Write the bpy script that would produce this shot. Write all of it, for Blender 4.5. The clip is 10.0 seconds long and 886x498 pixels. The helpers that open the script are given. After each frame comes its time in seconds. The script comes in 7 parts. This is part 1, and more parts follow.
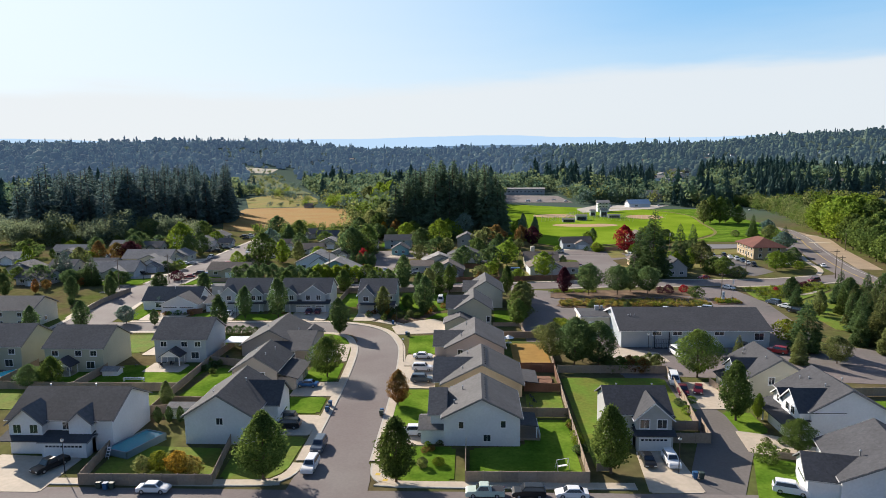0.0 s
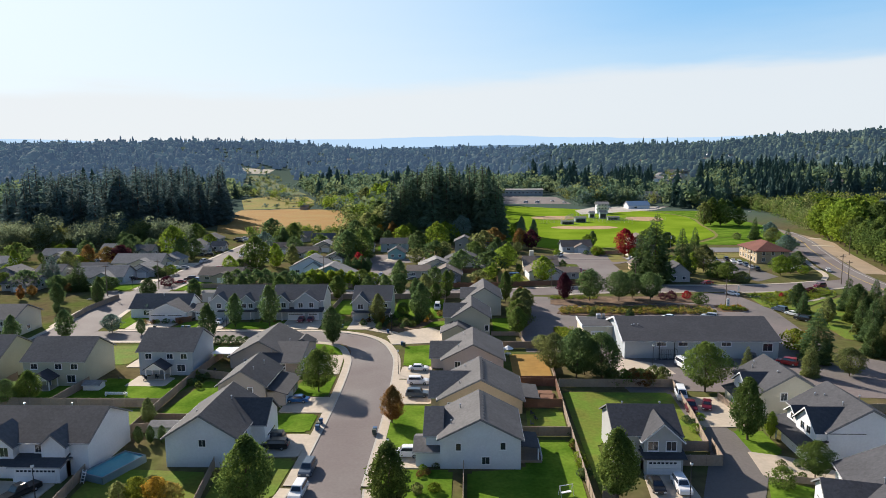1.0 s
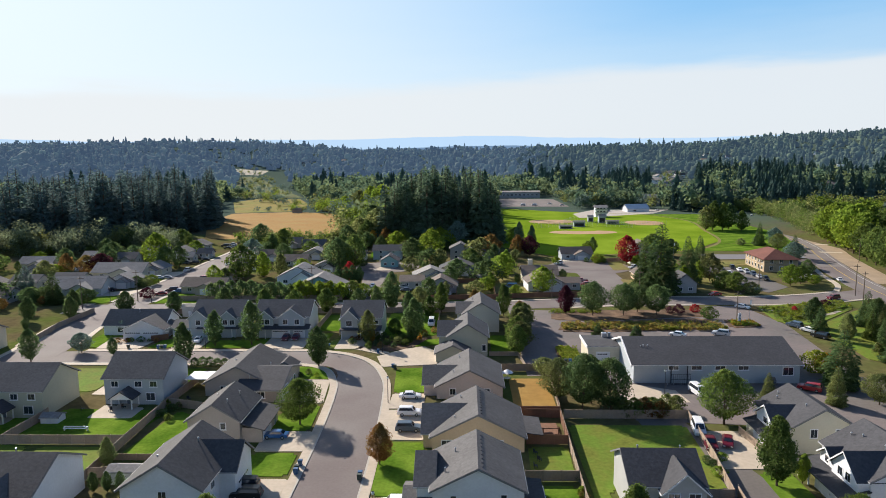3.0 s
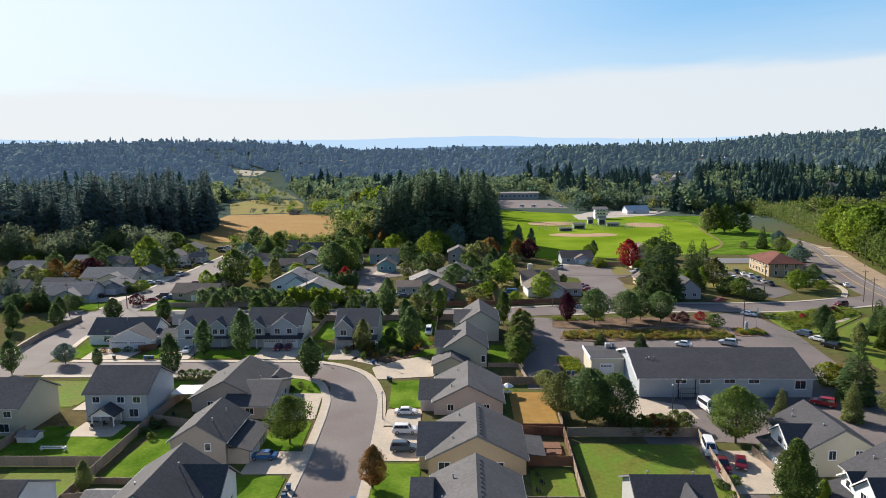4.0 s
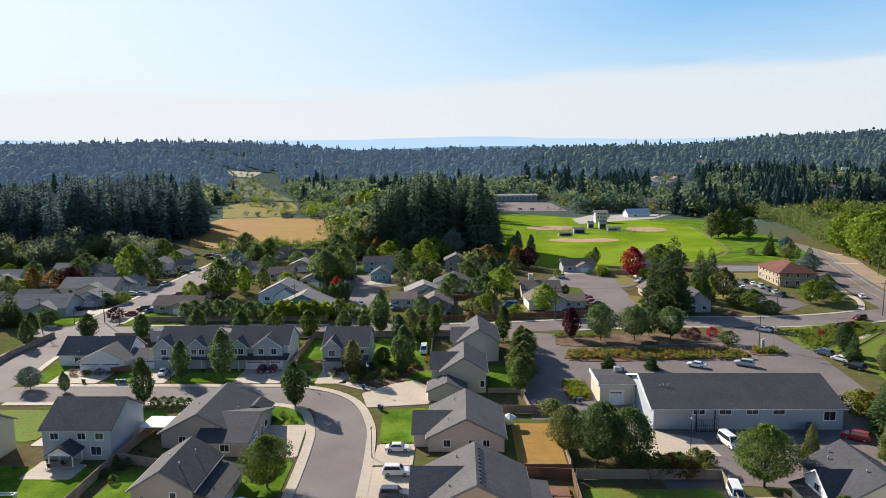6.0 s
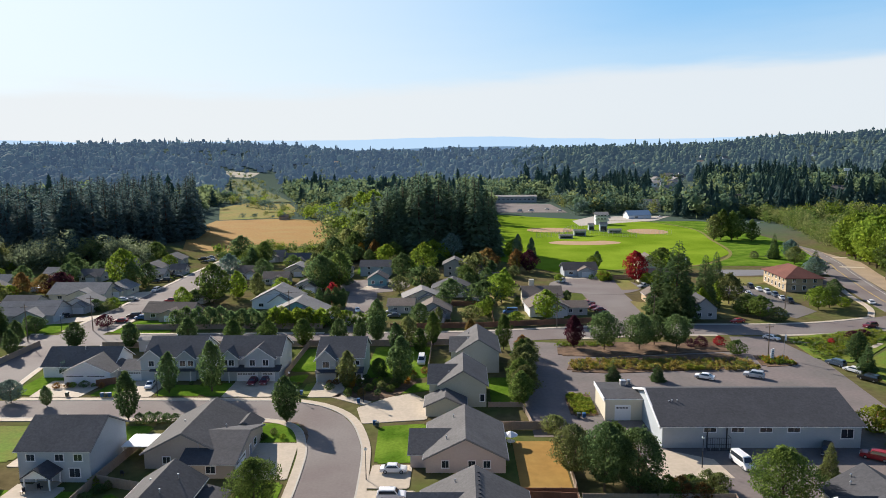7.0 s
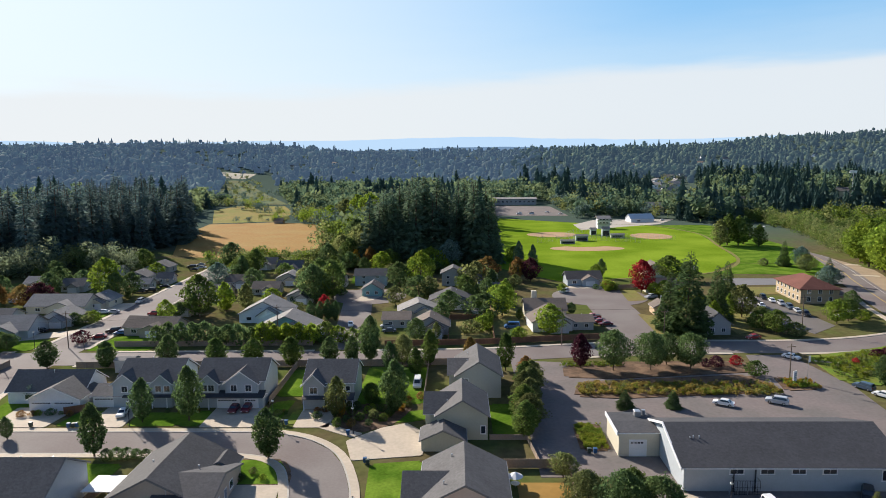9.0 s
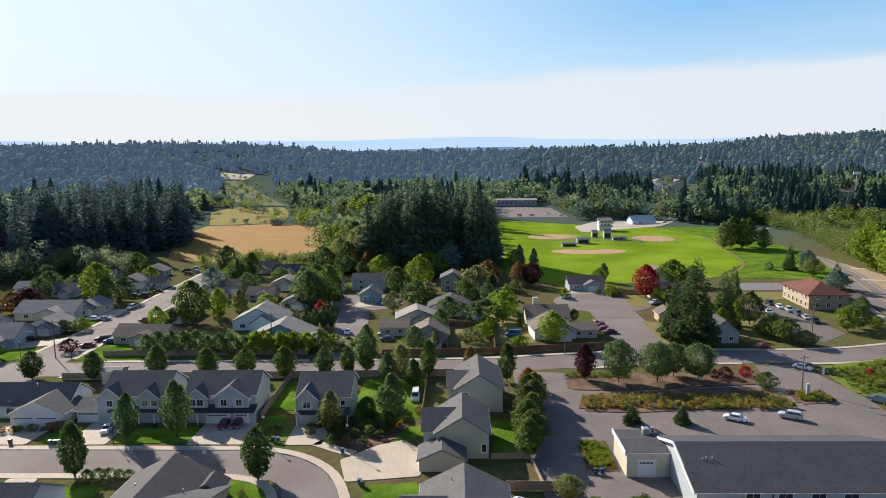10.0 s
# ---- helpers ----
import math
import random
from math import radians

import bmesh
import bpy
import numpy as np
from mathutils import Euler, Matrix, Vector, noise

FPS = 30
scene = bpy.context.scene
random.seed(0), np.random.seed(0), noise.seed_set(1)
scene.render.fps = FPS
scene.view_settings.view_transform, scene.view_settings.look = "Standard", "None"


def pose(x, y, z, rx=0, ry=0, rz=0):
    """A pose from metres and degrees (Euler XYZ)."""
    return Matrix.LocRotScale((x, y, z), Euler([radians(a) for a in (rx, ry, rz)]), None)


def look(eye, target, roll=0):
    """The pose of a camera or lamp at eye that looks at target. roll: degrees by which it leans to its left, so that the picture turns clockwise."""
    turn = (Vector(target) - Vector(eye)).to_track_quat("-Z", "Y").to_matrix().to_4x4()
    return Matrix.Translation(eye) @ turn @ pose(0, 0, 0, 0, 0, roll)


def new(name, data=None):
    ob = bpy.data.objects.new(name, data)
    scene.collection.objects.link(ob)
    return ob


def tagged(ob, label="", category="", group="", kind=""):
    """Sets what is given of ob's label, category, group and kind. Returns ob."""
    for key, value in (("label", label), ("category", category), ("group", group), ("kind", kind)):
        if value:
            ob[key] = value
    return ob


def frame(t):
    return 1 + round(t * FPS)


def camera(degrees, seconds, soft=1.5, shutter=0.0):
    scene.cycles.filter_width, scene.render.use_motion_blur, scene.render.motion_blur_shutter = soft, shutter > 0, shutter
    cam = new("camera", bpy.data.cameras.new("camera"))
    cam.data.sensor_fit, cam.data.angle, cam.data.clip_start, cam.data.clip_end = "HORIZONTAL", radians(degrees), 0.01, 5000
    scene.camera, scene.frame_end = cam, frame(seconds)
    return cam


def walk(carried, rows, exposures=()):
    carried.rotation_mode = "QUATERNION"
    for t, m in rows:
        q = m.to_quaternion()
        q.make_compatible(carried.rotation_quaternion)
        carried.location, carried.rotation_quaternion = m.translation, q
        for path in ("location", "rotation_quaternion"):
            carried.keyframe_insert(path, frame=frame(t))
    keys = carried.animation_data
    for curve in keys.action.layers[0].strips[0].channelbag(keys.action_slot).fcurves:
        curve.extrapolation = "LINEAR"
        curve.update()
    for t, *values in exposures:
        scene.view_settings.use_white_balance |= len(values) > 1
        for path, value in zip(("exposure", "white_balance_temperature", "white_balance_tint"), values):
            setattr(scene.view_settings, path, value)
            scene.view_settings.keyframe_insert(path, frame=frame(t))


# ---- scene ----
# the camera: a drone on a straight line, slowly climbing and turning
cam = camera(67.64, 10.0, soft=0.9)
walk(cam, [(t, pose(0, 6.4150 * t, 48 + 0.9074 * t, 90 -7.962 +0.0043 * t, 0.514 +0.0037 * t,
                    2.359 -0.2154 * t +0.00950 * t * t)) for t in (0, 2, 4, 6, 8, 10)])

# ---- light ----
SUN = Vector((-0.66, 0.75, 0.0)).normalized()
SUN_UP = radians(27.6)
world = bpy.data.worlds.new("world")
scene.world = world
world.use_nodes = True
wt = world.node_tree
wt.nodes.clear()


def wnode(kind, **kw):
    n = wt.nodes.new(kind)
    for k, v in kw.items():
        n.inputs[k].default_value = v
    return n


sky = wt.nodes.new("ShaderNodeTexSky")
sky.sky_type, sky.sun_disc = "NISHITA", False
sky.sun_elevation, sky.sun_rotation = SUN_UP, math.atan2(SUN.x, SUN.y)
sky.air_density, sky.dust_density, sky.ozone_density = 1.0, 1.0, 1.4
tc = wt.nodes.new("ShaderNodeTexCoord")
sep = wt.nodes.new("ShaderNodeSeparateXYZ")
wt.links.new(tc.outputs["Generated"], sep.inputs[0])
mp = wt.nodes.new("ShaderNodeMapping")
mp.inputs["Scale"].default_value = (2.2, 2.2, 16)
wt.links.new(tc.outputs["Generated"], mp.inputs[0])
nz = wnode("ShaderNodeTexNoise", Scale=1.6, Detail=6.0, Roughness=0.55)
wt.links.new(mp.outputs[0], nz.inputs["Vector"])


def wmath(op, a, b):
    n = wt.nodes.new("ShaderNodeMath")
    n.operation = op
    for i, v in enumerate((a, b)):
        if isinstance(v, (int, float)):
            n.inputs[i].default_value = v
        else:
            wt.links.new(v, n.inputs[i])
    return n.outputs[0]


# clear air above, brighter towards the sun, and a bank of thin white cloud along the horizon
glow = wt.nodes.new("ShaderNodeVectorMath")
glow.operation = "DOT_PRODUCT"
wt.links.new(tc.outputs["Generated"], glow.inputs[0])
glow.inputs[1].default_value = (SUN.x, SUN.y, 0.25)


def wmix(fac, a, b):
    n = wt.nodes.new("ShaderNodeMix")
    n.data_type = "RGBA"
    for key, v in (("Factor", fac), ("A", a), ("B", b)):
        if isinstance(v, (tuple, float)):
            n.inputs[key].default_value = v
        else:
            wt.links.new(v, n.inputs[key])
    return n.outputs["Result"]


def wramp(v, lo, hi, to):
    n = wt.nodes.new("ShaderNodeMapRange")
    n.interpolation_type = "SMOOTHSTEP"
    n.inputs["From Min"].default_value, n.inputs["From Max"].default_value, n.inputs["To Max"].default_value = lo, hi, to
    wt.links.new(v, n.inputs["Value"])
    return n.outputs["Result"]


K = 6.9
blue = wmix(wramp(sep.outputs["Z"], 0.2, 0.65, 1.0), (0.21 * K, 0.54 * K, 0.93 * K, 1), (0.030 * K, 0.090 * K, 0.26 * K, 1))
blue = wmix(wramp(glow.outputs["Value"], 0.1, -0.7, 0.5), blue, (0.045 * K, 0.12 * K, 0.32 * K, 1))
blue = wmix(0.25, blue, sky.outputs[0])
blue = wmix(wramp(glow.outputs["Value"], 0.5, 1.05, 0.68), blue, (0.88 * K, 0.95 * K, 1.0 * K, 1))
edge = wmath("ADD", sep.outputs["Z"], wmath("MULTIPLY", wmath("SUBTRACT", nz.outputs["Fac"], 0.5), 0.06))
edge = wmath("SUBTRACT", edge, wmath("MULTIPLY", sep.outputs["X"], 0.03))
hazy = wmix(wramp(edge, 0.22, 0.06, 0.5), blue, (0.80 * K, 0.90 * K, 0.95 * K, 1))
away = wmath("MULTIPLY", wramp(glow.outputs["Value"], 0.0, -0.6, 0.7), wramp(sep.outputs["Z"], 0.65, 0.15, 1.0))
hazy = wmix(away, hazy, (0.245 * K, 0.35 * K, 0.53 * K, 1))
top = wmix(wramp(edge, 0.122, 0.090, 0.78), hazy, (0.82 * K, 0.845 * K, 0.865 * K, 1))
top = wmix(away, top, (0.245 * K, 0.35 * K, 0.53 * K, 1))
bg = wnode("ShaderNodeBackground", Strength=0.1)
wt.links.new(top, bg.inputs["Color"])
wo = wt.nodes.new("ShaderNodeOutputWorld")
wt.links.new(bg.outputs[0], wo.inputs[0])

lamp = bpy.data.lights.new("sun", "SUN")
lamp.energy, lamp.angle, lamp.color = 5.4, radians(0.5), (1.0, 0.905, 0.80)
sun_ob = new("sun", lamp)
to_sun = SUN * math.cos(SUN_UP) + Vector((0, 0, math.sin(SUN_UP)))
sun_ob.matrix_basis = look(to_sun * 100, (0, 0, 0))
scene.view_settings.exposure = 0.57

# ---- materials ----


def surface(name, base, rough=0.8, vary=0.15, grain=4.0, coarse=0.3, bump=0.0, metal=0.0, own=0.0, second=None, spec=0.3, island=0.0):
    """A node material: two scales of noise on the base colour, bump, and a variation from object to object."""
    m = bpy.data.materials.new(name)
    m.use_nodes = True
    nt = m.node_tree
    b = nt.nodes["Principled BSDF"]
    b.inputs["Roughness"].default_value, b.inputs["Metallic"].default_value = rough, metal
    b.inputs["Specular IOR Level"].default_value = spec
    co = nt.nodes.new("ShaderNodeTexCoord")
    fine, wide = nt.nodes.new("ShaderNodeTexNoise"), nt.nodes.new("ShaderNodeTexNoise")
    fine.inputs["Scale"].default_value, fine.inputs["Detail"].default_value = grain, 4
    wide.inputs["Scale"].default_value, wide.inputs["Detail"].default_value = coarse, 4
    geo = nt.nodes.new("ShaderNodeNewGeometry")
    for n in (fine, wide):
        nt.links.new(geo.outputs["Position"], n.inputs["Vector"])

    def math_node(op, a, c):
        n = nt.nodes.new("ShaderNodeMath")
        n.operation = op
        for i, v in enumerate((a, c)):
            if isinstance(v, (int, float)):
                n.inputs[i].default_value = v
            else:
                nt.links.new(v, n.inputs[i])
        return n.outputs[0]

    amount = math_node("ADD", math_node("MULTIPLY", fine.outputs["Fac"], 0.9), math_node("MULTIPLY", wide.outputs["Fac"], 1.1))
    value = math_node("ADD", 1.0, math_node("MULTIPLY", math_node("SUBTRACT", amount, 1.0), 2.6 * vary))
    if own:
        info = nt.nodes.new("ShaderNodeObjectInfo")
        value = math_node("MULTIPLY", value, math_node("ADD", 1 - own, math_node("MULTIPLY", info.outputs["Random"], 2 * own)))
    if island:
        value = math_node("MULTIPLY", value, math_node("ADD", 1 - island, math_node("MULTIPLY", geo.outputs["Random Per Island"], 2 * island)))
    tint = nt.nodes.new("ShaderNodeMix")
    tint.data_type = "RGBA"
    tint.inputs["A"].default_value = (*base, 1)
    tint.inputs["B"].default_value = (*(second or base), 1)
    ramp = nt.nodes.new("ShaderNodeMapRange")
    ramp.inputs["From Min"].default_value, ramp.inputs["From Max"].default_value = 0.4, 0.62
    nt.links.new(wide.outputs["Fac"], ramp.inputs["Value"])
    nt.links.new(ramp.outputs["Result"], tint.inputs["Factor"])
    mul = nt.nodes.new("ShaderNodeVectorMath")
    mul.operation = "SCALE"
    nt.links.new(tint.outputs["Result"], mul.inputs[0])
    nt.links.new(value, mul.inputs["Scale"])
    nt.links.new(mul.outputs[0], b.inputs["Base Color"])
    if bump:
        bu = nt.nodes.new("ShaderNodeBump")
        bu.inputs["Strength"].default_value, bu.inputs["Distance"].default_value = bump, 0.1
        nt.links.new(fine.outputs["Fac"], bu.inputs["Height"])
        nt.links.new(bu.outputs[0], b.inputs["Normal"])
    return m


def leafy(name, base, second, own=0.25, through_light=0.6, island=0.35, patch=0.12):
    """Leaves: matt, partly let through by light, varied leaf by leaf and tree by tree."""
    m = surface(name, base, 0.9, 0.25, 0.8, patch, second=second, own=own, island=island, spec=0.08)
    nt = m.node_tree
    b = nt.nodes["Principled BSDF"]
    tr = nt.nodes.new("ShaderNodeBsdfTranslucent")
    nt.links.new(b.inputs["Base Color"].links[0].from_socket, tr.inputs["Color"])
    mx = nt.nodes.new("ShaderNodeMixShader")
    mx.inputs[0].default_value = through_light
    nt.links.new(b.outputs[0], mx.inputs[1])
    nt.links.new(tr.outputs[0], mx.inputs[2])
    nt.links.new(mx.outputs[0], nt.nodes["Material Output"].inputs[0])
    return m


def siding(name, base):
    """Painted lap siding: faint shadow lines every 0.18 m."""
    m = surface(name, base, 0.6, 0.08, 3.0, 0.25)
    nt = m.node_tree
    w = nt.nodes.new("ShaderNodeTexWave")
    w.bands_direction, w.wave_profile = "Z", "SAW"
    w.inputs["Scale"].default_value = 1.75
    geo = nt.nodes.new("ShaderNodeNewGeometry")
    nt.links.new(geo.outputs["Position"], w.inputs["Vector"])
    bu = nt.nodes.new("ShaderNodeBump")
    bu.inputs["Strength"].default_value, bu.inputs["Distance"].default_value = 0.5, 0.03
    nt.links.new(w.outputs["Fac"], bu.inputs["Height"])
    nt.links.new(bu.outputs[0], nt.nodes["Principled BSDF"].inputs["Normal"])
    return m


def shingles(name, base):
    """Asphalt shingles: tabs of slightly different grey, with streaks."""
    m = surface(name, base, 0.9, 0.2, 2.2, 0.2, bump=0.3, own=0.06)
    nt = m.node_tree
    b = nt.nodes["Principled BSDF"]
    vo = nt.nodes.new("ShaderNodeTexVoronoi")
    vo.inputs["Scale"].default_value = 2.6
    geo = nt.nodes.new("ShaderNodeNewGeometry")
    nt.links.new(geo.outputs["Position"], vo.inputs["Vector"])
    hs = nt.nodes.new("ShaderNodeHueSaturation")
    hs.inputs["Saturation"].default_value = 1.0
    se = nt.nodes.new("ShaderNodeSeparateXYZ")
    nt.links.new(vo.outputs["Color"], se.inputs[0])
    mr = nt.nodes.new("ShaderNodeMapRange")
    mr.inputs["To Min"].default_value, mr.inputs["To Max"].default_value = 0.9, 1.1
    nt.links.new(se.outputs["X"], mr.inputs["Value"])
    nt.links.new(mr.outputs["Result"], hs.inputs["Value"])
    nt.links.new(b.inputs["Base Color"].links[0].from_socket, hs.inputs["Color"])
    nt.links.new(hs.outputs[0], b.inputs["Base Color"])
    return m


GROUND = surface("dry_ground", (0.14, 0.115, 0.06), 0.95, 0.4, 0.5, 0.05, bump=0.3, second=(0.085, 0.105, 0.03), spec=0.0)
gt = GROUND.node_tree
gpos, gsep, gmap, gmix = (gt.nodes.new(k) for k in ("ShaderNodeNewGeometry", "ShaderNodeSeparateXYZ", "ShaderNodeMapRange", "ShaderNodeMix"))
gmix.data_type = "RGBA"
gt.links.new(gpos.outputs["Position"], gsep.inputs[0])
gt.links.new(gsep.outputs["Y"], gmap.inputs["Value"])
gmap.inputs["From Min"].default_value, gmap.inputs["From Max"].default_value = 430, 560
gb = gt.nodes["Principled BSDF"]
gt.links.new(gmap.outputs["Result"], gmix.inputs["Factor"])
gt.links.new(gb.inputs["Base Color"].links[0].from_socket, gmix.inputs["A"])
gmix.inputs["B"].default_value = (0.075, 0.105, 0.085, 1)  # forest floor, its colour lightened to put in haze
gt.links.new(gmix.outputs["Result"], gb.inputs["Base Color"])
LAWN = surface("lawn_grass", (0.088, 0.168, 0.018), 0.9, 0.35, 1.6, 0.15, bump=0.2, second=(0.128, 0.200, 0.026), spec=0.0)
OUTFIELD = surface("sports_grass", (0.155, 0.245, 0.018), 0.9, 0.25, 0.9, 0.03, bump=0.1, second=(0.195, 0.280, 0.026), spec=0.0)
DRYLAWN = surface("dry_lawn_grass", (0.165, 0.190, 0.036), 0.9, 0.3, 1.4, 0.2, bump=0.5, second=(0.115, 0.180, 0.026), spec=0.05)
TANLAWN = surface("tan_lawn_grass", (0.230, 0.190, 0.075), 0.9, 0.3, 1.0, 0.12, bump=0.4, second=(0.165, 0.165, 0.050), spec=0.05)
STRAW = surface("straw_grass", (0.34, 0.190, 0.052), 0.95, 0.25, 0.5, 0.04, bump=0.3, second=(0.29, 0.185, 0.055), spec=0.1)
STRAW_GREEN = surface("meadow_grass_far", (0.135, 0.145, 0.062), 0.95, 0.35, 0.3, 0.03, second=(0.085, 0.120, 0.052), spec=0.05)
INFIELD = surface("infield_dirt", (0.42, 0.27, 0.15), 0.95, 0.12, 1.0, 0.1)
BARK_BED = surface("bark_mulch", (0.10, 0.06, 0.035), 0.95, 0.35, 2.0, 0.3, bump=0.5, second=(0.16, 0.10, 0.06))
ASPHALT = surface("asphalt", (0.173, 0.143, 0.135), 0.9, 0.14, 2.0, 0.06, second=(0.19, 0.168, 0.156))
LOT = surface("lot_asphalt", (0.200, 0.167, 0.158), 0.9, 0.2, 1.2, 0.08, second=(0.14, 0.126, 0.118))
DARK_LOT = surface("new_asphalt", (0.145, 0.13, 0.12), 0.85, 0.15, 2.0, 0.1)
CONCRETE = surface("concrete", (0.52, 0.44, 0.34), 0.85, 0.14, 1.4, 0.25, second=(0.43, 0.365, 0.285))
KERB = surface("kerb_concrete", (0.44, 0.41, 0.36), 0.85, 0.12, 2.0, 0.3)
GRAVEL = surface("shoulder_gravel", (0.33, 0.25, 0.17), 0.95, 0.2, 1.5, 0.15)
ROOF = shingles("grey_shingles", (0.112, 0.109, 0.110))
ROOF_MID = shingles("slate_grey_shingles", (0.082, 0.080, 0.082))
ROOF_DARK = shingles("charcoal_shingles", (0.064, 0.065, 0.072))
ROOF_BROWN = shingles("brown_shingles", (0.16, 0.13, 0.11))
ROOF_PALE = shingles("pale_shingles", (0.24, 0.23, 0.22))
ROOF_RED = shingles("red_tiles", (0.15, 0.06, 0.045))
WHITE = siding("white_siding", (0.72, 0.73, 0.75))
BLUEGREY = siding("blue_grey_siding", (0.42, 0.46, 0.49))
GREY = siding("grey_siding", (0.44, 0.44, 0.43))
TAUPE = siding("taupe_siding", (0.42, 0.36, 0.31))
TAN = siding("tan_siding", (0.56, 0.42, 0.27))
CREAM = siding("cream_siding", (0.62, 0.57, 0.45))
PINKISH = siding("pale_rose_siding", (0.55, 0.47, 0.43))
SAGE = siding("sage_siding", (0.42, 0.42, 0.33))
AQUA = siding("aqua_siding", (0.22, 0.42, 0.43))
NAVY = siding("slate_blue_siding", (0.16, 0.19, 0.25))
FASCIA = surface("grey_fascia", (0.20, 0.20, 0.205), 0.6, 0.06)
GUTTER = surface("pale_gutter", (0.42, 0.42, 0.42), 0.5, 0.05)
TRIM = surface("white_trim", (0.78, 0.78, 0.78), 0.5, 0.05)
BRICK = surface("tan_brick", (0.42, 0.33, 0.22), 0.9, 0.15, 6.0, 0.4)
DOORWHITE = surface("garage_white", (0.74, 0.74, 0.75), 0.5, 0.05)
FENCE = surface("weathered_cedar", (0.33, 0.25, 0.185), 0.9, 0.22, 3.0, 0.4, own=0.12, second=(0.26, 0.21, 0.17))
REDFENCE = surface("red_cedar", (0.20, 0.105, 0.065), 0.9, 0.22, 3.0, 0.4, own=0.12)
BARK = surface("bark", (0.12, 0.085, 0.06), 0.95, 0.3, 6.0, 1.0, bump=0.5)
METAL = surface("grey_metal", (0.45, 0.46, 0.48), 0.4, 0.06, metal=0.7)
WOODPOLE = surface("pole_wood", (0.17, 0.13, 0.10), 0.9, 0.2)
RUBBER = surface("rubber", (0.02, 0.02, 0.02), 0.8, 0.1)
BLUEBIN = surface("blue_plastic", (0.03, 0.10, 0.22), 0.5, 0.08)
GREENBIN = surface("dark_plastic", (0.05, 0.07, 0.06), 0.5, 0.08)
CANVAS = surface("white_canvas", (0.8, 0.8, 0.78), 0.8, 0.04)
POOLBLUE = surface("pool_liner", (0.05, 0.33, 0.38), 0.12, 0.15, spec=0.4)
REDLIGHT = surface("red_lens", (0.35, 0.01, 0.01), 0.3, 0.03)
LAMPGLASS = surface("lamp_glass", (0.75, 0.75, 0.72), 0.3, 0.03)
GLASS = surface("window_glass", (0.03, 0.036, 0.045), 0.06, 0.05, spec=0.8)
BLACK = surface("dark_steel_and_shade", (0.03, 0.03, 0.035), 0.5, 0.05)

PAINTS = {n: surface("paint_" + n, c, 0.28, 0.02, spec=0.6) for n, c in {
    "white": (0.75, 0.75, 0.75), "black": (0.015, 0.016, 0.018), "silver": (0.42, 0.43, 0.45), "red": (0.30, 0.012, 0.02),
    "blue": (0.03, 0.12, 0.30), "slate": (0.06, 0.09, 0.13), "maroon": (0.13, 0.012, 0.025), "mint": (0.50, 0.58, 0.50)}.items()}

LEAF = {
    "green": leafy("leaves_green", (0.150, 0.205, 0.048), (0.095, 0.148, 0.042)),
    "dark": leafy("leaves_dark", (0.125, 0.182, 0.066), (0.092, 0.148, 0.060), 0.2),
    "lime": leafy("leaves_lime", (0.225, 0.300, 0.035), (0.170, 0.250, 0.040)),
    "olive": leafy("leaves_olive", (0.220, 0.240, 0.085), (0.155, 0.188, 0.072)),
    "orange": leafy("leaves_orange", (0.480, 0.255, 0.035), (0.330, 0.240, 0.040)),
    "rust": leafy("leaves_rust", (0.300, 0.150, 0.055), (0.190, 0.150, 0.050)),
    "red": leafy("leaves_red", (0.400, 0.038, 0.048), (0.270, 0.030, 0.035)),
    "wine": leafy("leaves_wine", (0.100, 0.030, 0.045), (0.070, 0.030, 0.040)),
    "fir": leafy("needles_fir", (0.160, 0.225, 0.130), (0.125, 0.190, 0.120), 0.25, 0.4),
    # haze over the left wood is put into these lighter, bluer needles
    "hazed_fir": leafy("needles_hazed_fir", (0.138, 0.202, 0.185), (0.112, 0.175, 0.165), 0.25, 0.4),
    "bluefir": leafy("needles_blue", (0.170, 0.235, 0.190), (0.135, 0.205, 0.170), 0.2, 0.4),
    # valley haze is put into the base colours of these far trees
    "wood_far": leafy("hazed_far_leaves", (0.110, 0.180, 0.115), (0.190, 0.235, 0.110), 0.0, 0.5, 0.15, 0.03),
    "fir_far": leafy("hazed_far_needles", (0.100, 0.160, 0.130), (0.088, 0.145, 0.130), 0.0, 0.55, 0.2, 0.05),
    "hill_far": leafy("hazed_hill_leaves", (0.060, 0.095, 0.095), (0.165, 0.205, 0.150), 0.0, 0.5, 0.3, 0.022),
    # haze and sunlit tops of the wood's edge, put into a paler leaf colour
    "pale": leafy("leaves_hazed", (0.270, 0.315, 0.180), (0.195, 0.250, 0.150)),
    "hill_green": leafy("hazed_hill_green", (0.075, 0.115, 0.085), (0.150, 0.195, 0.115), 0.0, 0.5, 0.3, 0.022),
    "straw": leafy("straw_leaves", (0.380, 0.285, 0.085), (0.280, 0.240, 0.060), 0.1),
    "shrub": leafy("shrub_leaves", (0.270, 0.300, 0.040), (0.180, 0.220, 0.040), 0.2),
}

# air haze painted in: leaves on the far hills glow faintly blue
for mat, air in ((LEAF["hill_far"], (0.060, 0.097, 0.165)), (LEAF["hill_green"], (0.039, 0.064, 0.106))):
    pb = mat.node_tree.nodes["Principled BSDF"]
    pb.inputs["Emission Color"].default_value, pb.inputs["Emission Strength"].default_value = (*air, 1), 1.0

# ---- building helpers ----


def mesh_of(name, bm, *mats):
    me = bpy.data.meshes.new(name)
    bm.to_mesh(me)
    bm.free()
    for m in mats:
        me.materials.append(m)
    return me


def from_arrays(name, verts, faces, mat):
    me = bpy.data.meshes.new(name)
    me.from_pydata(verts, [], faces)
    me.materials.append(mat)
    return me


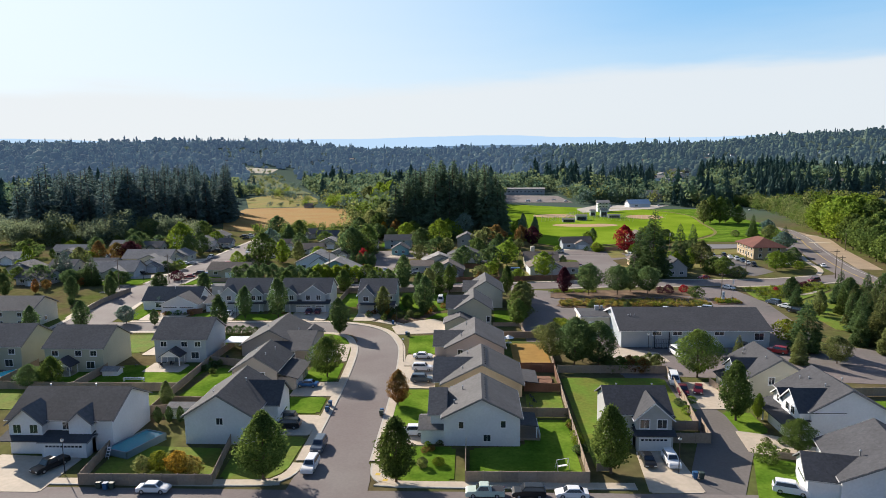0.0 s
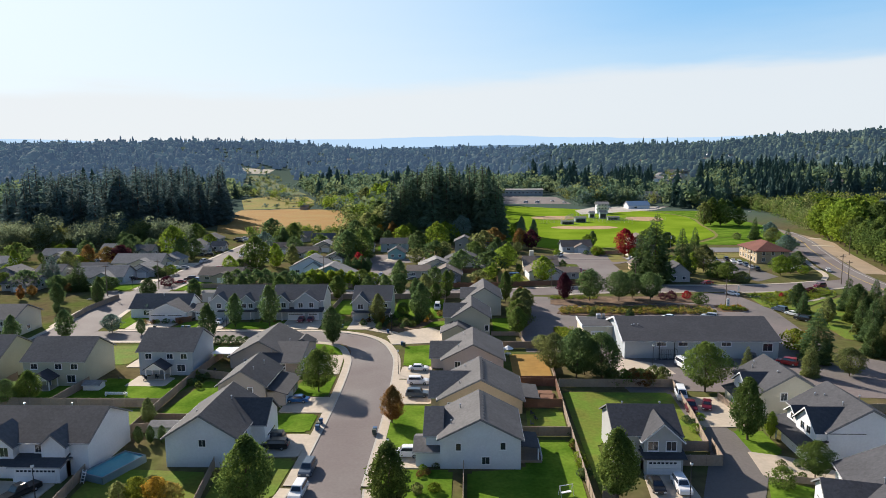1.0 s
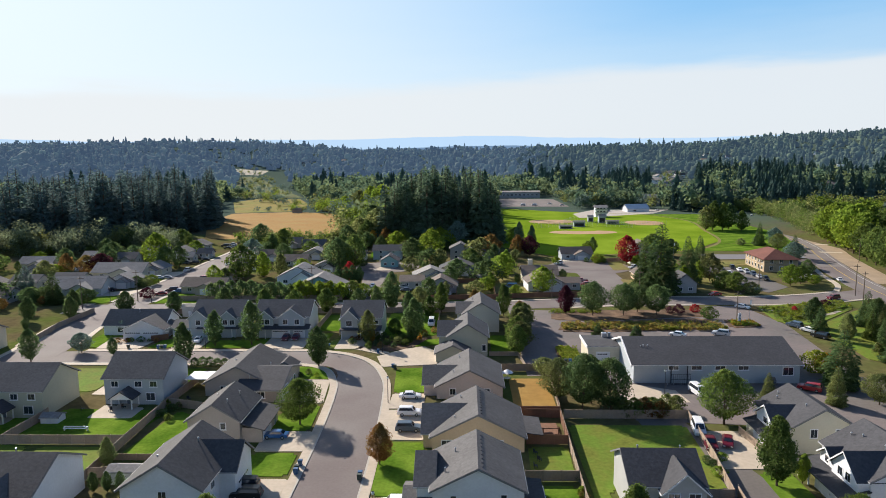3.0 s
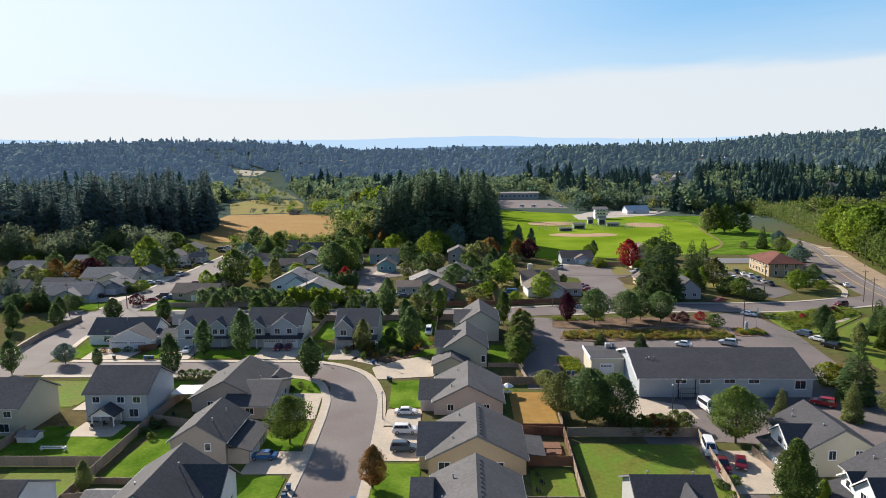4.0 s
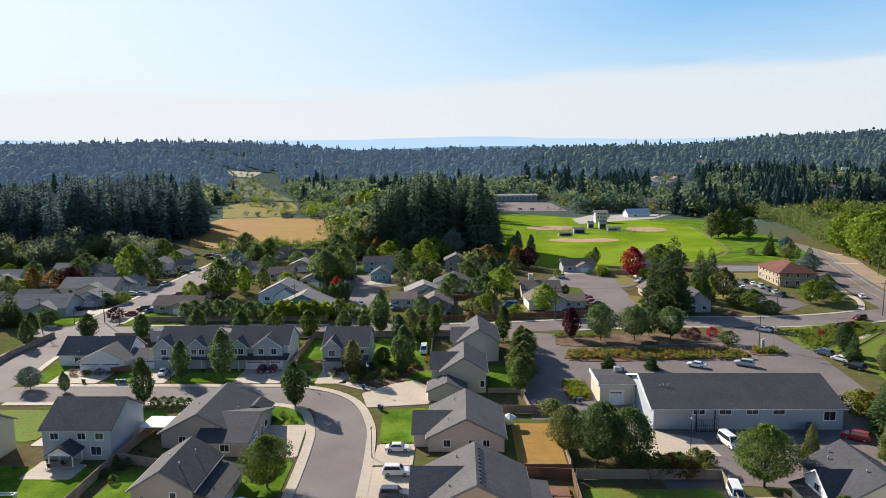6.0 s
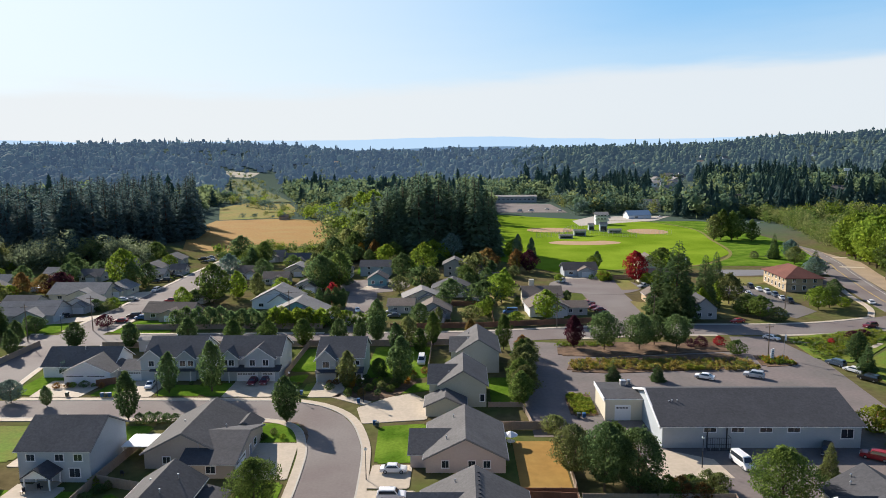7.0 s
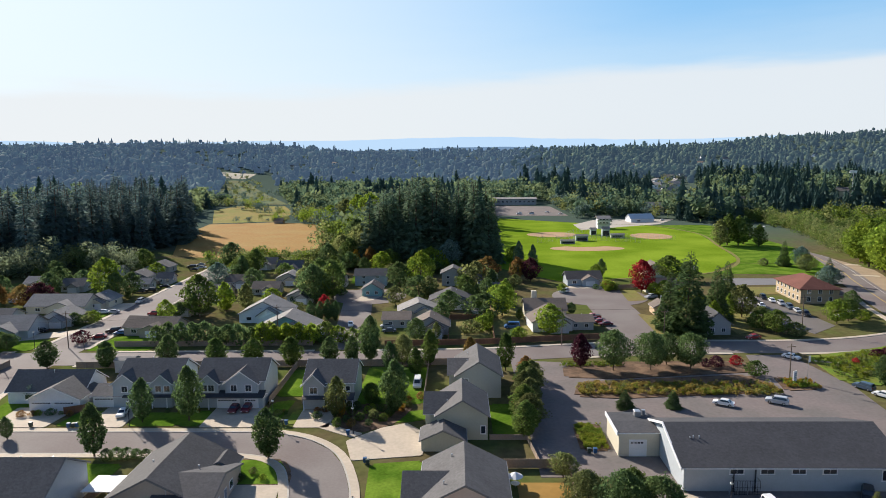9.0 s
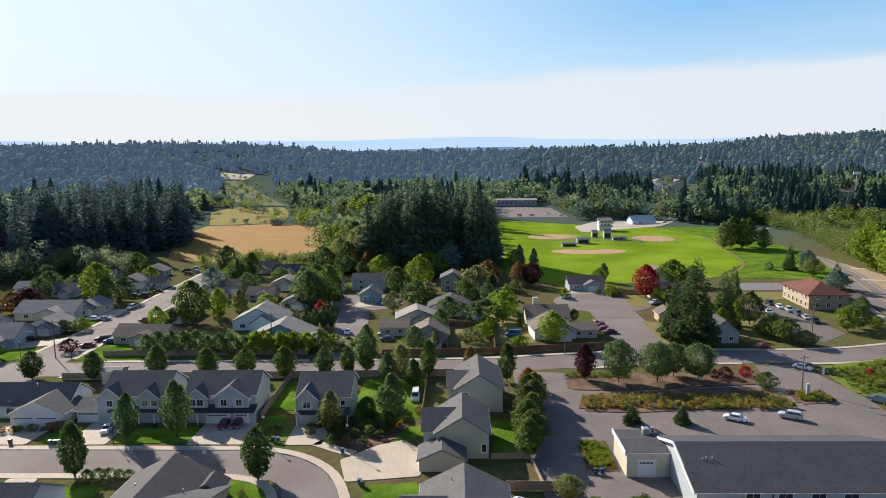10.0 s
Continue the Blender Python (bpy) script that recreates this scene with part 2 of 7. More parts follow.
def thing(name, label, category, m=None, group="", kind=""):
    ob = tagged(new(name), label, category, group, kind)
    if m is not None:
        ob.matrix_basis = m
    return ob


def part(name, bm, material, parent, label=""):
    me = mesh_of(name, bm, material) if isinstance(bm, bmesh.types.BMesh) else bm
    ob = new(name, me)
    ob.parent = parent
    if label:
        ob["label"] = label
    return ob


def painted(ob, mat):
    """Gives this object its own material on a shared mesh."""
    ob.material_slots[0].link = "OBJECT"
    ob.material_slots[0].material = mat
    return ob


def box(x0, x1, y0, y1, z0, z1, bm=None, bevel=0.0):
    bm = bm or bmesh.new()
    v = [bm.verts.new((x, y, z)) for z in (z0, z1) for x, y in ((x0, y0), (x1, y0), (x1, y1), (x0, y1))]
    fs = [bm.faces.new([v[i] for i in f]) for f in ((3, 2, 1, 0), (4, 5, 6, 7), (0, 1, 5, 4), (1, 2, 6, 5), (2, 3, 7, 6), (3, 0, 4, 7))]
    if bevel:
        bmesh.ops.bevel(bm, geom=list({e for f in fs for e in f.edges}), offset=bevel, segments=1, affect="EDGES")
    return bm


def tube(p, q, r0, r1, n=8, bm=None):
    """A tapered round bar from p to q."""
    bm = bm or bmesh.new()
    p, q = Vector(p), Vector(q)
    m = (q - p).to_track_quat("Z", "Y").to_matrix()
    rings = []
    for c, r in ((p, r0), (q, r1)):
        rings.append([bm.verts.new(c + m @ Vector((r * math.cos(a), r * math.sin(a), 0))) for a in (2 * math.pi * k / n for k in range(n))])
    for k in range(n):
        bm.faces.new((rings[0][k], rings[0][(k + 1) % n], rings[1][(k + 1) % n], rings[1][k]))
    bm.faces.new(rings[0][::-1])
    bm.faces.new(rings[1])
    return bm


def prism(outline, a, b, axis, bm=None):
    """A closed outline in (u, z), pushed from a to b along the axis."""
    bm = bm or bmesh.new()
    put = (lambda u, z, w: (w, u, z)) if axis == "x" else (lambda u, z, w: (u, w, z))
    r = [[bm.verts.new(put(u, z, w)) for u, z in outline] for w in (a, b)]
    n = len(outline)
    for k in range(n):
        bm.faces.new((r[0][k], r[0][(k + 1) % n], r[1][(k + 1) % n], r[1][k]))
    bm.faces.new(r[0][::-1])
    bm.faces.new(r[1])
    bmesh.ops.recalc_face_normals(bm, faces=bm.faces)
    return bm


def smooth_line(pts, step=4.0):
    """A Catmull-Rom line through pts."""
    p = [Vector((x, y, 0)) for x, y in pts]
    p = [2 * p[0] - p[1]] + p + [2 * p[-1] - p[-2]]
    out = []
    for i in range(1, len(p) - 2):
        a, b, c, d = p[i - 1:i + 3]
        n = max(1, int((c - b).length / step))
        for k in range(n):
            t = k / n
            out.append(0.5 * (2 * b + (c - a) * t + (2 * a - 5 * b + 4 * c - d) * t * t + (3 * b - a - 3 * c + d) * t ** 3))
    out.append(p[-2])
    return out


def ribbon(pts, left, right, z0, z1, step=4.0):
    """A solid strip along a line, between two offsets to its left (negative) and right."""
    line = smooth_line(pts, step)
    bm = bmesh.new()
    rows = []
    for i, p in enumerate(line):
        d = (line[min(i + 1, len(line) - 1)] - line[max(i - 1, 0)]).normalized()
        s = Vector((d.y, -d.x, 0))
        rows.append([bm.verts.new((p + s * o + Vector((0, 0, z)))) for o, z in ((left, z0), (left, z1), (right, z1), (right, z0))])
    for a, b in zip(rows, rows[1:]):
        for k in range(3):
            bm.faces.new((a[k], a[k + 1], b[k + 1], b[k]))
    bmesh.ops.recalc_face_normals(bm, faces=bm.faces)
    return bm


def sheet(pts, z, thick=0.3, round_to=0.0):
    """A flat slab with this outline; its sides reach down by thick."""
    bm = bmesh.new()
    top = [bm.verts.new((x, y, z)) for x, y in pts]
    f = bm.faces.new(top)
    if f.normal.z < 0 or sum((pts[i][0] - pts[i - 1][0]) * (pts[i][1] + pts[i - 1][1]) for i in range(len(pts))) > 0:
        f.normal_flip()
    if round_to:
        bmesh.ops.bevel(bm, geom=bm.verts[:], offset=round_to, segments=4, affect="VERTICES", clamp_overlap=True)
    e = bmesh.ops.extrude_face_region(bm, geom=bm.faces[:])
    bmesh.ops.translate(bm, vec=(0, 0, -thick), verts=[v for v in e["geom"] if isinstance(v, bmesh.types.BMVert)])
    bmesh.ops.recalc_face_normals(bm, faces=bm.faces)
    return bm


def setting(name, bm, mat, label, category):
    return tagged(new(name, mesh_of(name, bm, mat)), label, category, kind="structure")


def disc(cx, cy, rx, ry, n=28):
    return [(cx + rx * math.cos(2 * math.pi * k / n), cy + ry * math.sin(2 * math.pi * k / n)) for k in range(n)]

# ---- ground, hills and roads ----


def ease(t):
    t = min(1.0, max(0.0, t))
    return t * t * (3 - 2 * t)


def height(x, y):
    """The land: flat round the houses, rising to wooded hills in the distance."""
    z = 60 * ease((y - 1100) / 1400)
    z += 34 * ease((y - 850) / 650) * ease((-x - 380) / 480)
    z += 44 * ease((y - 1300) / 1000) * ease((x - 800) / 720)
    z += 9 * ease((x - 230) / 150) * ease((y - 300) / 150)
    if y > 900:
        z += 10 * ease((y - 900) / 500) * noise.noise((x / 420, y / 420, 3.3))
    return z


xs = [-6000, -4000, -3000] + [k * 100.0 for k in range(-24, 25)] + [3000, 4000, 6000]
ys = [-3000, -1500, -600, -200] + [k * 60.0 for k in range(0, 45)] + [2800, 3100, 3500, 4000, 4600, 5200]
gv = [(x, y, height(x, y)) for y in ys for x in xs]
gf = [(j * len(xs) + i, j * len(xs) + i + 1, (j + 1) * len(xs) + i + 1, (j + 1) * len(xs) + i) for j in range(len(ys) - 1) for i in range(len(xs) - 1)]
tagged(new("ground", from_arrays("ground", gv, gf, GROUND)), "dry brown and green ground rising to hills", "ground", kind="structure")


def far_ridge(name, radius, base, wave, seed, colour, label):
    """A distant ridge, one long slope; haze is put into its colour and glow."""
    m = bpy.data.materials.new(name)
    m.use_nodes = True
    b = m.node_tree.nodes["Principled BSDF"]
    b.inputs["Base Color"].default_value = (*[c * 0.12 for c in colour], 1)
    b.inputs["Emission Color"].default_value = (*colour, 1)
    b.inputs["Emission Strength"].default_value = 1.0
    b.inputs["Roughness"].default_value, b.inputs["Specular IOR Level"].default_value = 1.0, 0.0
    v, f = [], []
    n = 220
    for k in range(n + 1):
        a = radians(-60 + 120 * k / n)
        top = base + wave * noise.noise((k / 26, seed, 0)) + 0.35 * wave * noise.noise((k / 7, seed, 5)) + 0.12 * wave * noise.noise((k / 1.6, seed, 9))
        top += wave * 0.6 * (math.exp(-((k - 112) / 16) ** 2) - 1.6 * ease((k - 150) / 40))
        for r, z in ((radius - 500, 0), (radius, top), (radius + 150, 0)):
            v.append((r * math.sin(a), r * math.cos(a), z))
    for k in range(n):
        for j in range(2):
            f.append((3 * k + j, 3 * k + 3 + j, 3 * k + 4 + j, 3 * k + 1 + j))
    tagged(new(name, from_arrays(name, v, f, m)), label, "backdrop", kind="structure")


far_ridge("backdrop_mountains", 4650, 172, 24, 1.7, (0.34, 0.47, 0.62), "mountain ridge with pale blue haze in its colour")
far_ridge("backdrop_ridge", 3600, 97, 9, 8.1, (0.115, 0.185, 0.285), "wooded ridge with blue haze in its colour")

ROAD_Z = 0.06
PAINT = surface("road_paint", (0.6, 0.6, 0.58), 0.7, 0.1)
YPAINT = surface("road_paint_yellow", (0.55, 0.38, 0.06), 0.7, 0.1)


def runs(pts, gaps):
    """The stretches of a line that keep clear of the mouths of other streets."""
    out, now = [], []
    for p in smooth_line(pts, 2.0):
        if any((p.x - x) ** 2 + (p.y - y) ** 2 < r * r for x, y, r in gaps):
            if len(now) > 1:
                out.append(now)
            now = []
        else:
            now.append((p.x, p.y))
    return out + ([now] if len(now) > 1 else [])


def street(name, pts, half, label, walk_w=1.5, kerbs=True, mat=None, z=ROAD_Z, gaps=()):
    """A carriageway with a kerb and a pavement on both sides."""
    setting(name, ribbon(pts, -half, half, -0.2, z), mat or ASPHALT, label, "road")
    for s in (-1, 1) if kerbs else ():
        a, b = sorted((s * half, s * (half + 0.3)))
        c, d = sorted((s * (half + 0.3), s * (half + 0.3 + walk_w)))
        for line in runs(pts, [(x, y, r) for x, y, r, side in gaps if side in (0, s)]):
            setting("kerb", ribbon(line, a, b, -0.2, 0.17), KERB, "pale concrete kerb along the road", "kerb")
            if walk_w:
                setting("pavement", ribbon(line, c, d, -0.2, 0.155), CONCRETE, "pale concrete pavement beside the road", "pavement")


street("road_main", [(-21.0, 40), (-21.2, 92), (-21.6, 130), (-22.8, 155), (-24.6, 166), (-29, 176), (-38, 181.6), (-55, 182.3), (-110, 182.5)], 5.0,
       "grey asphalt residential street that bends", gaps=[(-21, 70, 28, 0), (-112, 182.5, 10, 0)])
street("road_front", [(-140, 84.2), (-30, 84.2), (60, 84.4)], 5.4, "grey asphalt cross street", kerbs=False, z=0.07)
street("road_cross", [(-135, 238), (-60, 238.5), (0, 240), (30, 244), (60, 248), (100, 248), (125, 252), (152, 262)], 6.0, "grey asphalt street behind the back fences", 1.2, gaps=[(-119, 238, 11, 0), (-34, 240, 6.5, -1), (55, 248, 8, -1), (87, 248, 8.5, 1), (22, 243, 8.5, 1), (150, 262, 10, 0)])
street("road_west", [(-112, 120), (-113, 160), (-114, 188), (-119, 215), (-119, 240), (-119, 300), (-121, 395)], 7.0, "wide grey residential street with parked cars", 1.2, z=0.075, gaps=[(-119, 238.3, 8.5, 0), (-113, 182.5, 9, 1)])
street("road_court_a", [(-33, 246), (-35, 270), (-38, 300), (-42, 335)], 5.6, "short grey side street", kerbs=False, z=0.08)
street("road_court_b", [(57, 252), (57, 275), (57, 300), (57, 318)], 8.2, "short grey court street", kerbs=False, z=0.08)
ARTERIAL = [(120, 60), (139, 150), (145, 210), (155, 280), (174, 345), (186, 380), (197, 425), (208, 480), (225, 536), (228, 580), (212, 640)]
street("arterial_road", ARTERIAL, 6.4, "grey asphalt arterial road with painted lines", kerbs=False, z=0.085)
for line, nm in (([(-15.8, 98), (-15.4, 94.6), (-13.8, 91.9), (-11, 90.7), (24, 90.8)], 1), ([(-26.4, 98), (-26.8, 94.6), (-28.6, 91.9), (-32, 90.6), (-63, 90.4)], -1)):
    a, b = sorted((0, -nm * 0.3))
    c, d = sorted((-nm * 0.3, -nm * 1.9))
    setting("kerb", ribbon(line, a, b, -0.2, 0.17, 1.5), KERB, "pale concrete kerb round the street corner", "kerb")
    setting("pavement", ribbon(line, c, d, -0.2, 0.155, 1.5), CONCRETE, "pale concrete pavement round the street corner", "pavement")
setting("corner_apron", sheet([(-27.2, 86), (-15, 86), (-15.2, 93), (-16, 98), (-26.3, 98), (-27, 93)], 0.066), ASPHALT, "grey asphalt mouth of the street", "road")
setting("corner_landing", sheet([(-15.2, 96.5), (-15.0, 94.7), (-13.6, 92.3), (-11, 91.1), (-11, 92.8), (-12.4, 93.5), (-13.4, 95.0), (-13.6, 96.5)], 0.176), CONCRETE, "pale concrete landing at the street corner", "pavement")
for x, y in ((-14.25, 94.5), (-12.9, 92.7)):
    setting("ramp_pad", sheet([(x - 0.4, y - 0.35), (x + 0.35, y - 0.4), (x + 0.4, y + 0.3), (x - 0.3, y + 0.4)], 0.19), YPAINT, "yellow tactile ramp pad on the pavement", "ramp pad")
setting("road_court_bulb", sheet(disc(-36, 322, 15, 15), 0.084), ASPHALT, "round end of a court street", "road")
setting("road_court_bulb_b", sheet(disc(57, 320, 19, 18), 0.084), ASPHALT, "round end of a court street", "road")
setting("road_verge", ribbon(ARTERIAL[3:-1], 6.4, 15.5, -0.2, 0.05), GRAVEL, "dry gravel shoulder beside the road", "verge")
setting("road_line", ribbon(ARTERIAL[1:], -0.14, 0.14, 0, 0.093), YPAINT, "yellow centre line", "road marking")
setting("road_edge_line", ribbon(ARTERIAL[1:], 4.7, 4.86, 0, 0.093), PAINT, "white edge line", "road marking")
setting("road_edge_line", ribbon(ARTERIAL[5:], -4.86, -4.7, 0, 0.093), PAINT, "white edge line", "road marking")
setting("pavement", ribbon([(138, 262), (146, 276), (151, 296), (158, 318)], -2.4, -0.4, -0.2, 0.155), CONCRETE, "pale concrete pavement beside the road", "pavement")
for x, y in ((196, 392), (183, 362)):
    setting("driveway_apron", sheet([(x, y), (x + 10, y - 3), (x + 11, y), (x + 1, y + 3.4)], 0.11), CONCRETE, "pale concrete apron on the road shoulder", "driveway")

setting("parking_lot", sheet([(14.5, 168), (33, 168), (33, 142), (112, 134), (112, 150), (90, 168), (96, 214), (93, 240), (81, 240), (78, 226), (14.5, 236)], 0.05), LOT,
        "worn grey asphalt parking lot", "parking lot")
setting("lane", sheet([(29, 86), (37, 86), (47, 106), (47, 119), (41, 145), (33, 145), (35, 120), (40, 112)], 0.055), DARK_LOT, "dark asphalt lane", "lane")
setting("back_yard_concrete", sheet([(34, 150.5), (46.5, 151.5), (45.6, 158.5), (37, 162.8), (33, 157)], 0.062), CONCRETE, "pale concrete yard behind the long building", "yard")
setting("office_lot", sheet([(103, 318), (119, 318), (123, 300), (124, 272), (112, 262), (104, 280)], 0.06), DARK_LOT, "dark asphalt office car park", "parking lot")
setting("court_pad", sheet([(120, 341), (170, 344), (173, 355), (120, 358)], 0.05), surface("old_court", (0.19, 0.185, 0.19), 0.9, 0.1), "grey paved court", "court")
for pts in ([(27, 207.5), (38, 206), (60, 208.5), (76, 210), (78, 214), (74, 223), (30, 217.5)],):
    setting("planter_island", sheet(pts, 0.18, round_to=1.5), BARK_BED, "planted island with brown mulch and dry shrubs", "planter")
setting("planter_island_b", sheet([(27, 221), (40, 220), (77, 225), (78, 234), (44, 234), (28, 230)], 0.18, round_to=1.2), BARK_BED, "long mulched island under the pines", "planter")
setting("planter_island_c", sheet([(78, 211), (87, 212), (89, 215), (80, 222)], 0.18, round_to=1.2), BARK_BED, "mulched corner island with yellow shrubs", "planter")
setting("garden_bed", sheet([(-27.5, 188.4), (-20.5, 187.0), (-14.5, 190.5), (-12, 195), (-10, 201.5), (-22, 203.5), (-26, 198)], 0.115, round_to=1.0), BARK_BED, "dark mulched garden bed beside the driveway", "planter")
setting("island_bed", sheet([(-42.5, 163.6), (-29.4, 163.8), (-30.0, 169.5), (-32.6, 174.8), (-35, 175.4), (-42.4, 175.2)], 0.085, round_to=1.0), BARK_BED, "dark mulch edge round a small lawn", "planter")
setting("planter_strip", sheet([(23.5, 178.5), (29.3, 178.5), (29.6, 191.5), (23.8, 190.5)], 0.16, round_to=0.8), BARK_BED, "small shrub bed beside the long building", "planter")
setting("garden_verge", sheet([(95, 217), (104, 214), (128, 236), (130, 250), (115, 244), (97, 238.5)], 0.16, round_to=1.5), DRYLAWN, "yellow green planted verge", "planter")
setting("garden_path", ribbon([(97, 234), (104, 232), (112, 226), (121, 232)], -0.7, 0.7, 0, 0.19), CONCRETE, "pale winding concrete path", "path")

LAWNS = [  # outlines of mown grass
    ([(-15.5, 156.5), (-8, 157), (-6.6, 174.5), (-16.5, 173)], LAWN), ([(-14.4, 112.5), (-7.2, 112.5), (-7.2, 131.5), (-15.2, 131.5)], LAWN),
    ([(-13.2, 95), (-11, 92.7), (-2.6, 92.7), (-2.6, 104.5), (-13.8, 104.5)], LAWN), ([(-0.3, 93.2), (16.9, 93.4), (17.3, 116), (9, 116), (9, 105), (-0.3, 104)], LAWN),
    ([(19.2, 97), (21.6, 97), (21.8, 114.8), (40, 115), (41.5, 139.5), (19.4, 139.5)], DRYLAWN),
    ([(10.5, 118.5), (17.5, 118.5), (18, 130), (11, 130)], DRYLAWN), ([(10, 146), (18.5, 146), (18.8, 166), (10, 166)], STRAW),
    ([(7, 186), (13, 186), (13, 203), (7, 203)], LAWN), ([(-42.5, 165.2), (-30.4, 165.4), (-31.2, 170.5), (-33.6, 174.6), (-41.5, 174.6), (-41, 169)], LAWN),
    ([(-38, 136.5), (-29.2, 136.5), (-29.8, 149.5), (-36, 149.5)], LAWN), ([(-37, 118.5), (-28.8, 118.5), (-29, 127), (-37, 127)], LAWN),
    ([(-38.2, 92.6), (-31, 92.6), (-28.6, 95.5), (-28.4, 108), (-39.5, 108)], DRYLAWN), ([(-58, 91), (-39.2, 91), (-41, 103), (-59, 104)], DRYLAWN),
    ([(-84, 131), (-62.5, 131), (-60, 146), (-82, 147)], LAWN), ([(-60, 124), (-51.5, 124), (-52, 142), (-58, 146)], LAWN),
    ([(-74, 117), (-61, 117), (-61.5, 129), (-76, 129)], DRYLAWN), ([(-96, 120), (-78, 118), (-78, 129), (-100, 132)], DRYLAWN),
    ([(-90, 88), (-74, 88), (-78, 99), (-92, 99)], LAWN), ([(-86.5, 190.5), (-80, 190.5), (-78, 199), (-85, 199)], LAWN),
    ([(-71, 190.5), (-60, 190.5), (-60, 198), (-71, 198)], LAWN), ([(-60, 190.5), (-55, 190.5), (-55, 199), (-60, 199)], LAWN),
    ([(-43, 190.5), (-39, 190.5), (-38, 206), (-43, 204)], LAWN), ([(-43.5, 208), (-36, 208), (-36, 228), (-43.5, 228)], LAWN),
    ([(-24, 203), (-8, 203), (-8, 230), (-24, 230)], LAWN), ([(-37, 191.5), (-24, 191.5), (-22.5, 199), (-23, 202.5), (-37, 199)], DRYLAWN), ([(-22, 191), (-9, 193), (-2.5, 197), (-4, 201), (-20, 195)], LAWN),
    ([(-103.5, 191), (-98, 191), (-98, 203), (-106, 208), (-106, 196)], LAWN), ([(-111, 246), (-92, 246), (-93, 262), (-109, 262)], LAWN),
    ([(-150, 246), (-128, 246), (-128, 258), (-148, 258)], LAWN), ([(-142, 280), (-128.5, 282), (-128.5, 298), (-144, 296)], LAWN),
    ([(-48, 350), (-36, 352), (-38, 372), (-50, 370)], LAWN), ([(40, 88), (52, 88), (51, 100), (45, 102)], LAWN),
    ([(46.5, 108), (52, 112), (52, 121), (47, 121)], LAWN), ([(64, 110), (100, 112), (100, 128), (64, 126)], LAWN),
    ([(11, 262), (24, 262), (22, 300), (10, 300)], DRYLAWN), ([(63, 262), (74, 262), (72, 285), (64, 290)], DRYLAWN),
    ([(88, 262), (103, 270), (103, 300), (90, 300)], DRYLAWN), ([(66, 310), (74, 312), (74, 332), (68, 334)], DRYLAWN),
    ([(112, 320), (140, 325), (140, 337), (112, 337)], DRYLAWN), ([(-8, 262), (10, 262), (8, 282), (-2, 282)], DRYLAWN),
    ([(146, 402), (186, 392), (206, 460), (224, 560), (196, 592), (155, 590), (172.3, 530), (162.3, 470), (150.3, 410)], LAWN), ([(122, 370), (178, 364), (186, 391), (147, 400)], LAWN),
    ([(-101, 157), (-82, 157), (-82, 173), (-101, 173)], DRYLAWN), ([(-100, 134), (-85, 134), (-85, 142), (-100, 142)], LAWN), ([(-75, 163), (-62.5, 163), (-62.5, 173), (-75, 173)], LAWN), ([(-123, 134), (-103, 134), (-103, 142), (-123, 142)], LAWN),
    ([(100, 180), (130, 170), (138, 232), (128, 234), (103, 212)], DRYLAWN),
]
for pts, mat in LAWNS:
    if mat is DRYLAWN and min(y for x, y in pts) > 255:
        mat = TANLAWN
    setting("lawn", sheet(pts, 0.1, round_to=0.7), mat, {LAWN: "bright green mown lawn", STRAW: "parched straw lawn"}.get(mat, "half dry yellow green lawn"), "lawn")
DRIVES = [
    [(-81.5, 155), (-76, 155), (-76, 175.6), (-81.5, 175.6)], [(-124, 192), (-119.6, 196), (-121, 204), (-126, 200)],
    [(-15.8, 147.5), (-8.5, 147.5), (-8.5, 156), (-15.6, 156)], [(-15.6, 132.5), (-7.4, 132.5), (-7.4, 146.8), (-15.8, 146.8)], [(-14.8, 105), (-7.5, 105), (-7.5, 112), (-14.6, 112)],
    [(-20.2, 174.4), (-7, 176.5), (-6, 186), (-11, 192), (-16.0, 189.6), (-22.6, 183.0)], [(-37, 127.6), (-28.2, 127.6), (-28.4, 136), (-37, 136)], [(-36.5, 108.6), (-28.2, 108.6), (-28.2, 117.6), (-36, 117.6)],
    [(-39, 150.5), (-29.6, 150.5), (-31, 165), (-39, 165)], [(-55, 189.8), (-43.5, 189.8), (-43.5, 201), (-55, 201)], [(-79.5, 189.8), (-71.5, 189.8), (-72, 201), (-80, 201)],
    [(-100, 189.8), (-88, 189.8), (-87, 201), (-101, 201)], [(-35, 189.6), (-27.5, 189.6), (-27, 200), (-35, 200)], [(-77.5, 88), (-63, 88), (-63, 99), (-77.5, 100)],
    [(25.5, 90), (33.5, 90), (33, 103.6), (26.8, 103.6)], [(45, 103.5), (54, 100), (58, 104), (52, 110), (46, 112)], [(41, 122), (50, 122), (51, 137), (42.5, 137)],
    [(44, 85), (58, 85), (55, 92), (49, 92)], [(-29.5, 189.6), (-21.6, 184.6), (-19.6, 186.6), (-24.0, 189.0), (-27.6, 192.4)], [(-72, 117.5), (-64, 117), (-66, 112), (-72, 113)], [(-75, 142), (-66, 142), (-66, 147.5), (-75, 149)],
    [(47, 336), (62, 336), (62, 344), (49, 344)], [(-42, 312), (-34, 314), (-31, 322), (-38, 326)], [(-136, 296), (-126.5, 298), (-126.5, 312), (-136, 310)], [(-148, 252), (-127, 262), (-127, 270), (-146, 262)],
]
for pts in DRIVES:
    setting("driveway", sheet(pts, 0.125, round_to=0.3), CONCRETE, "pale concrete driveway", "driveway")

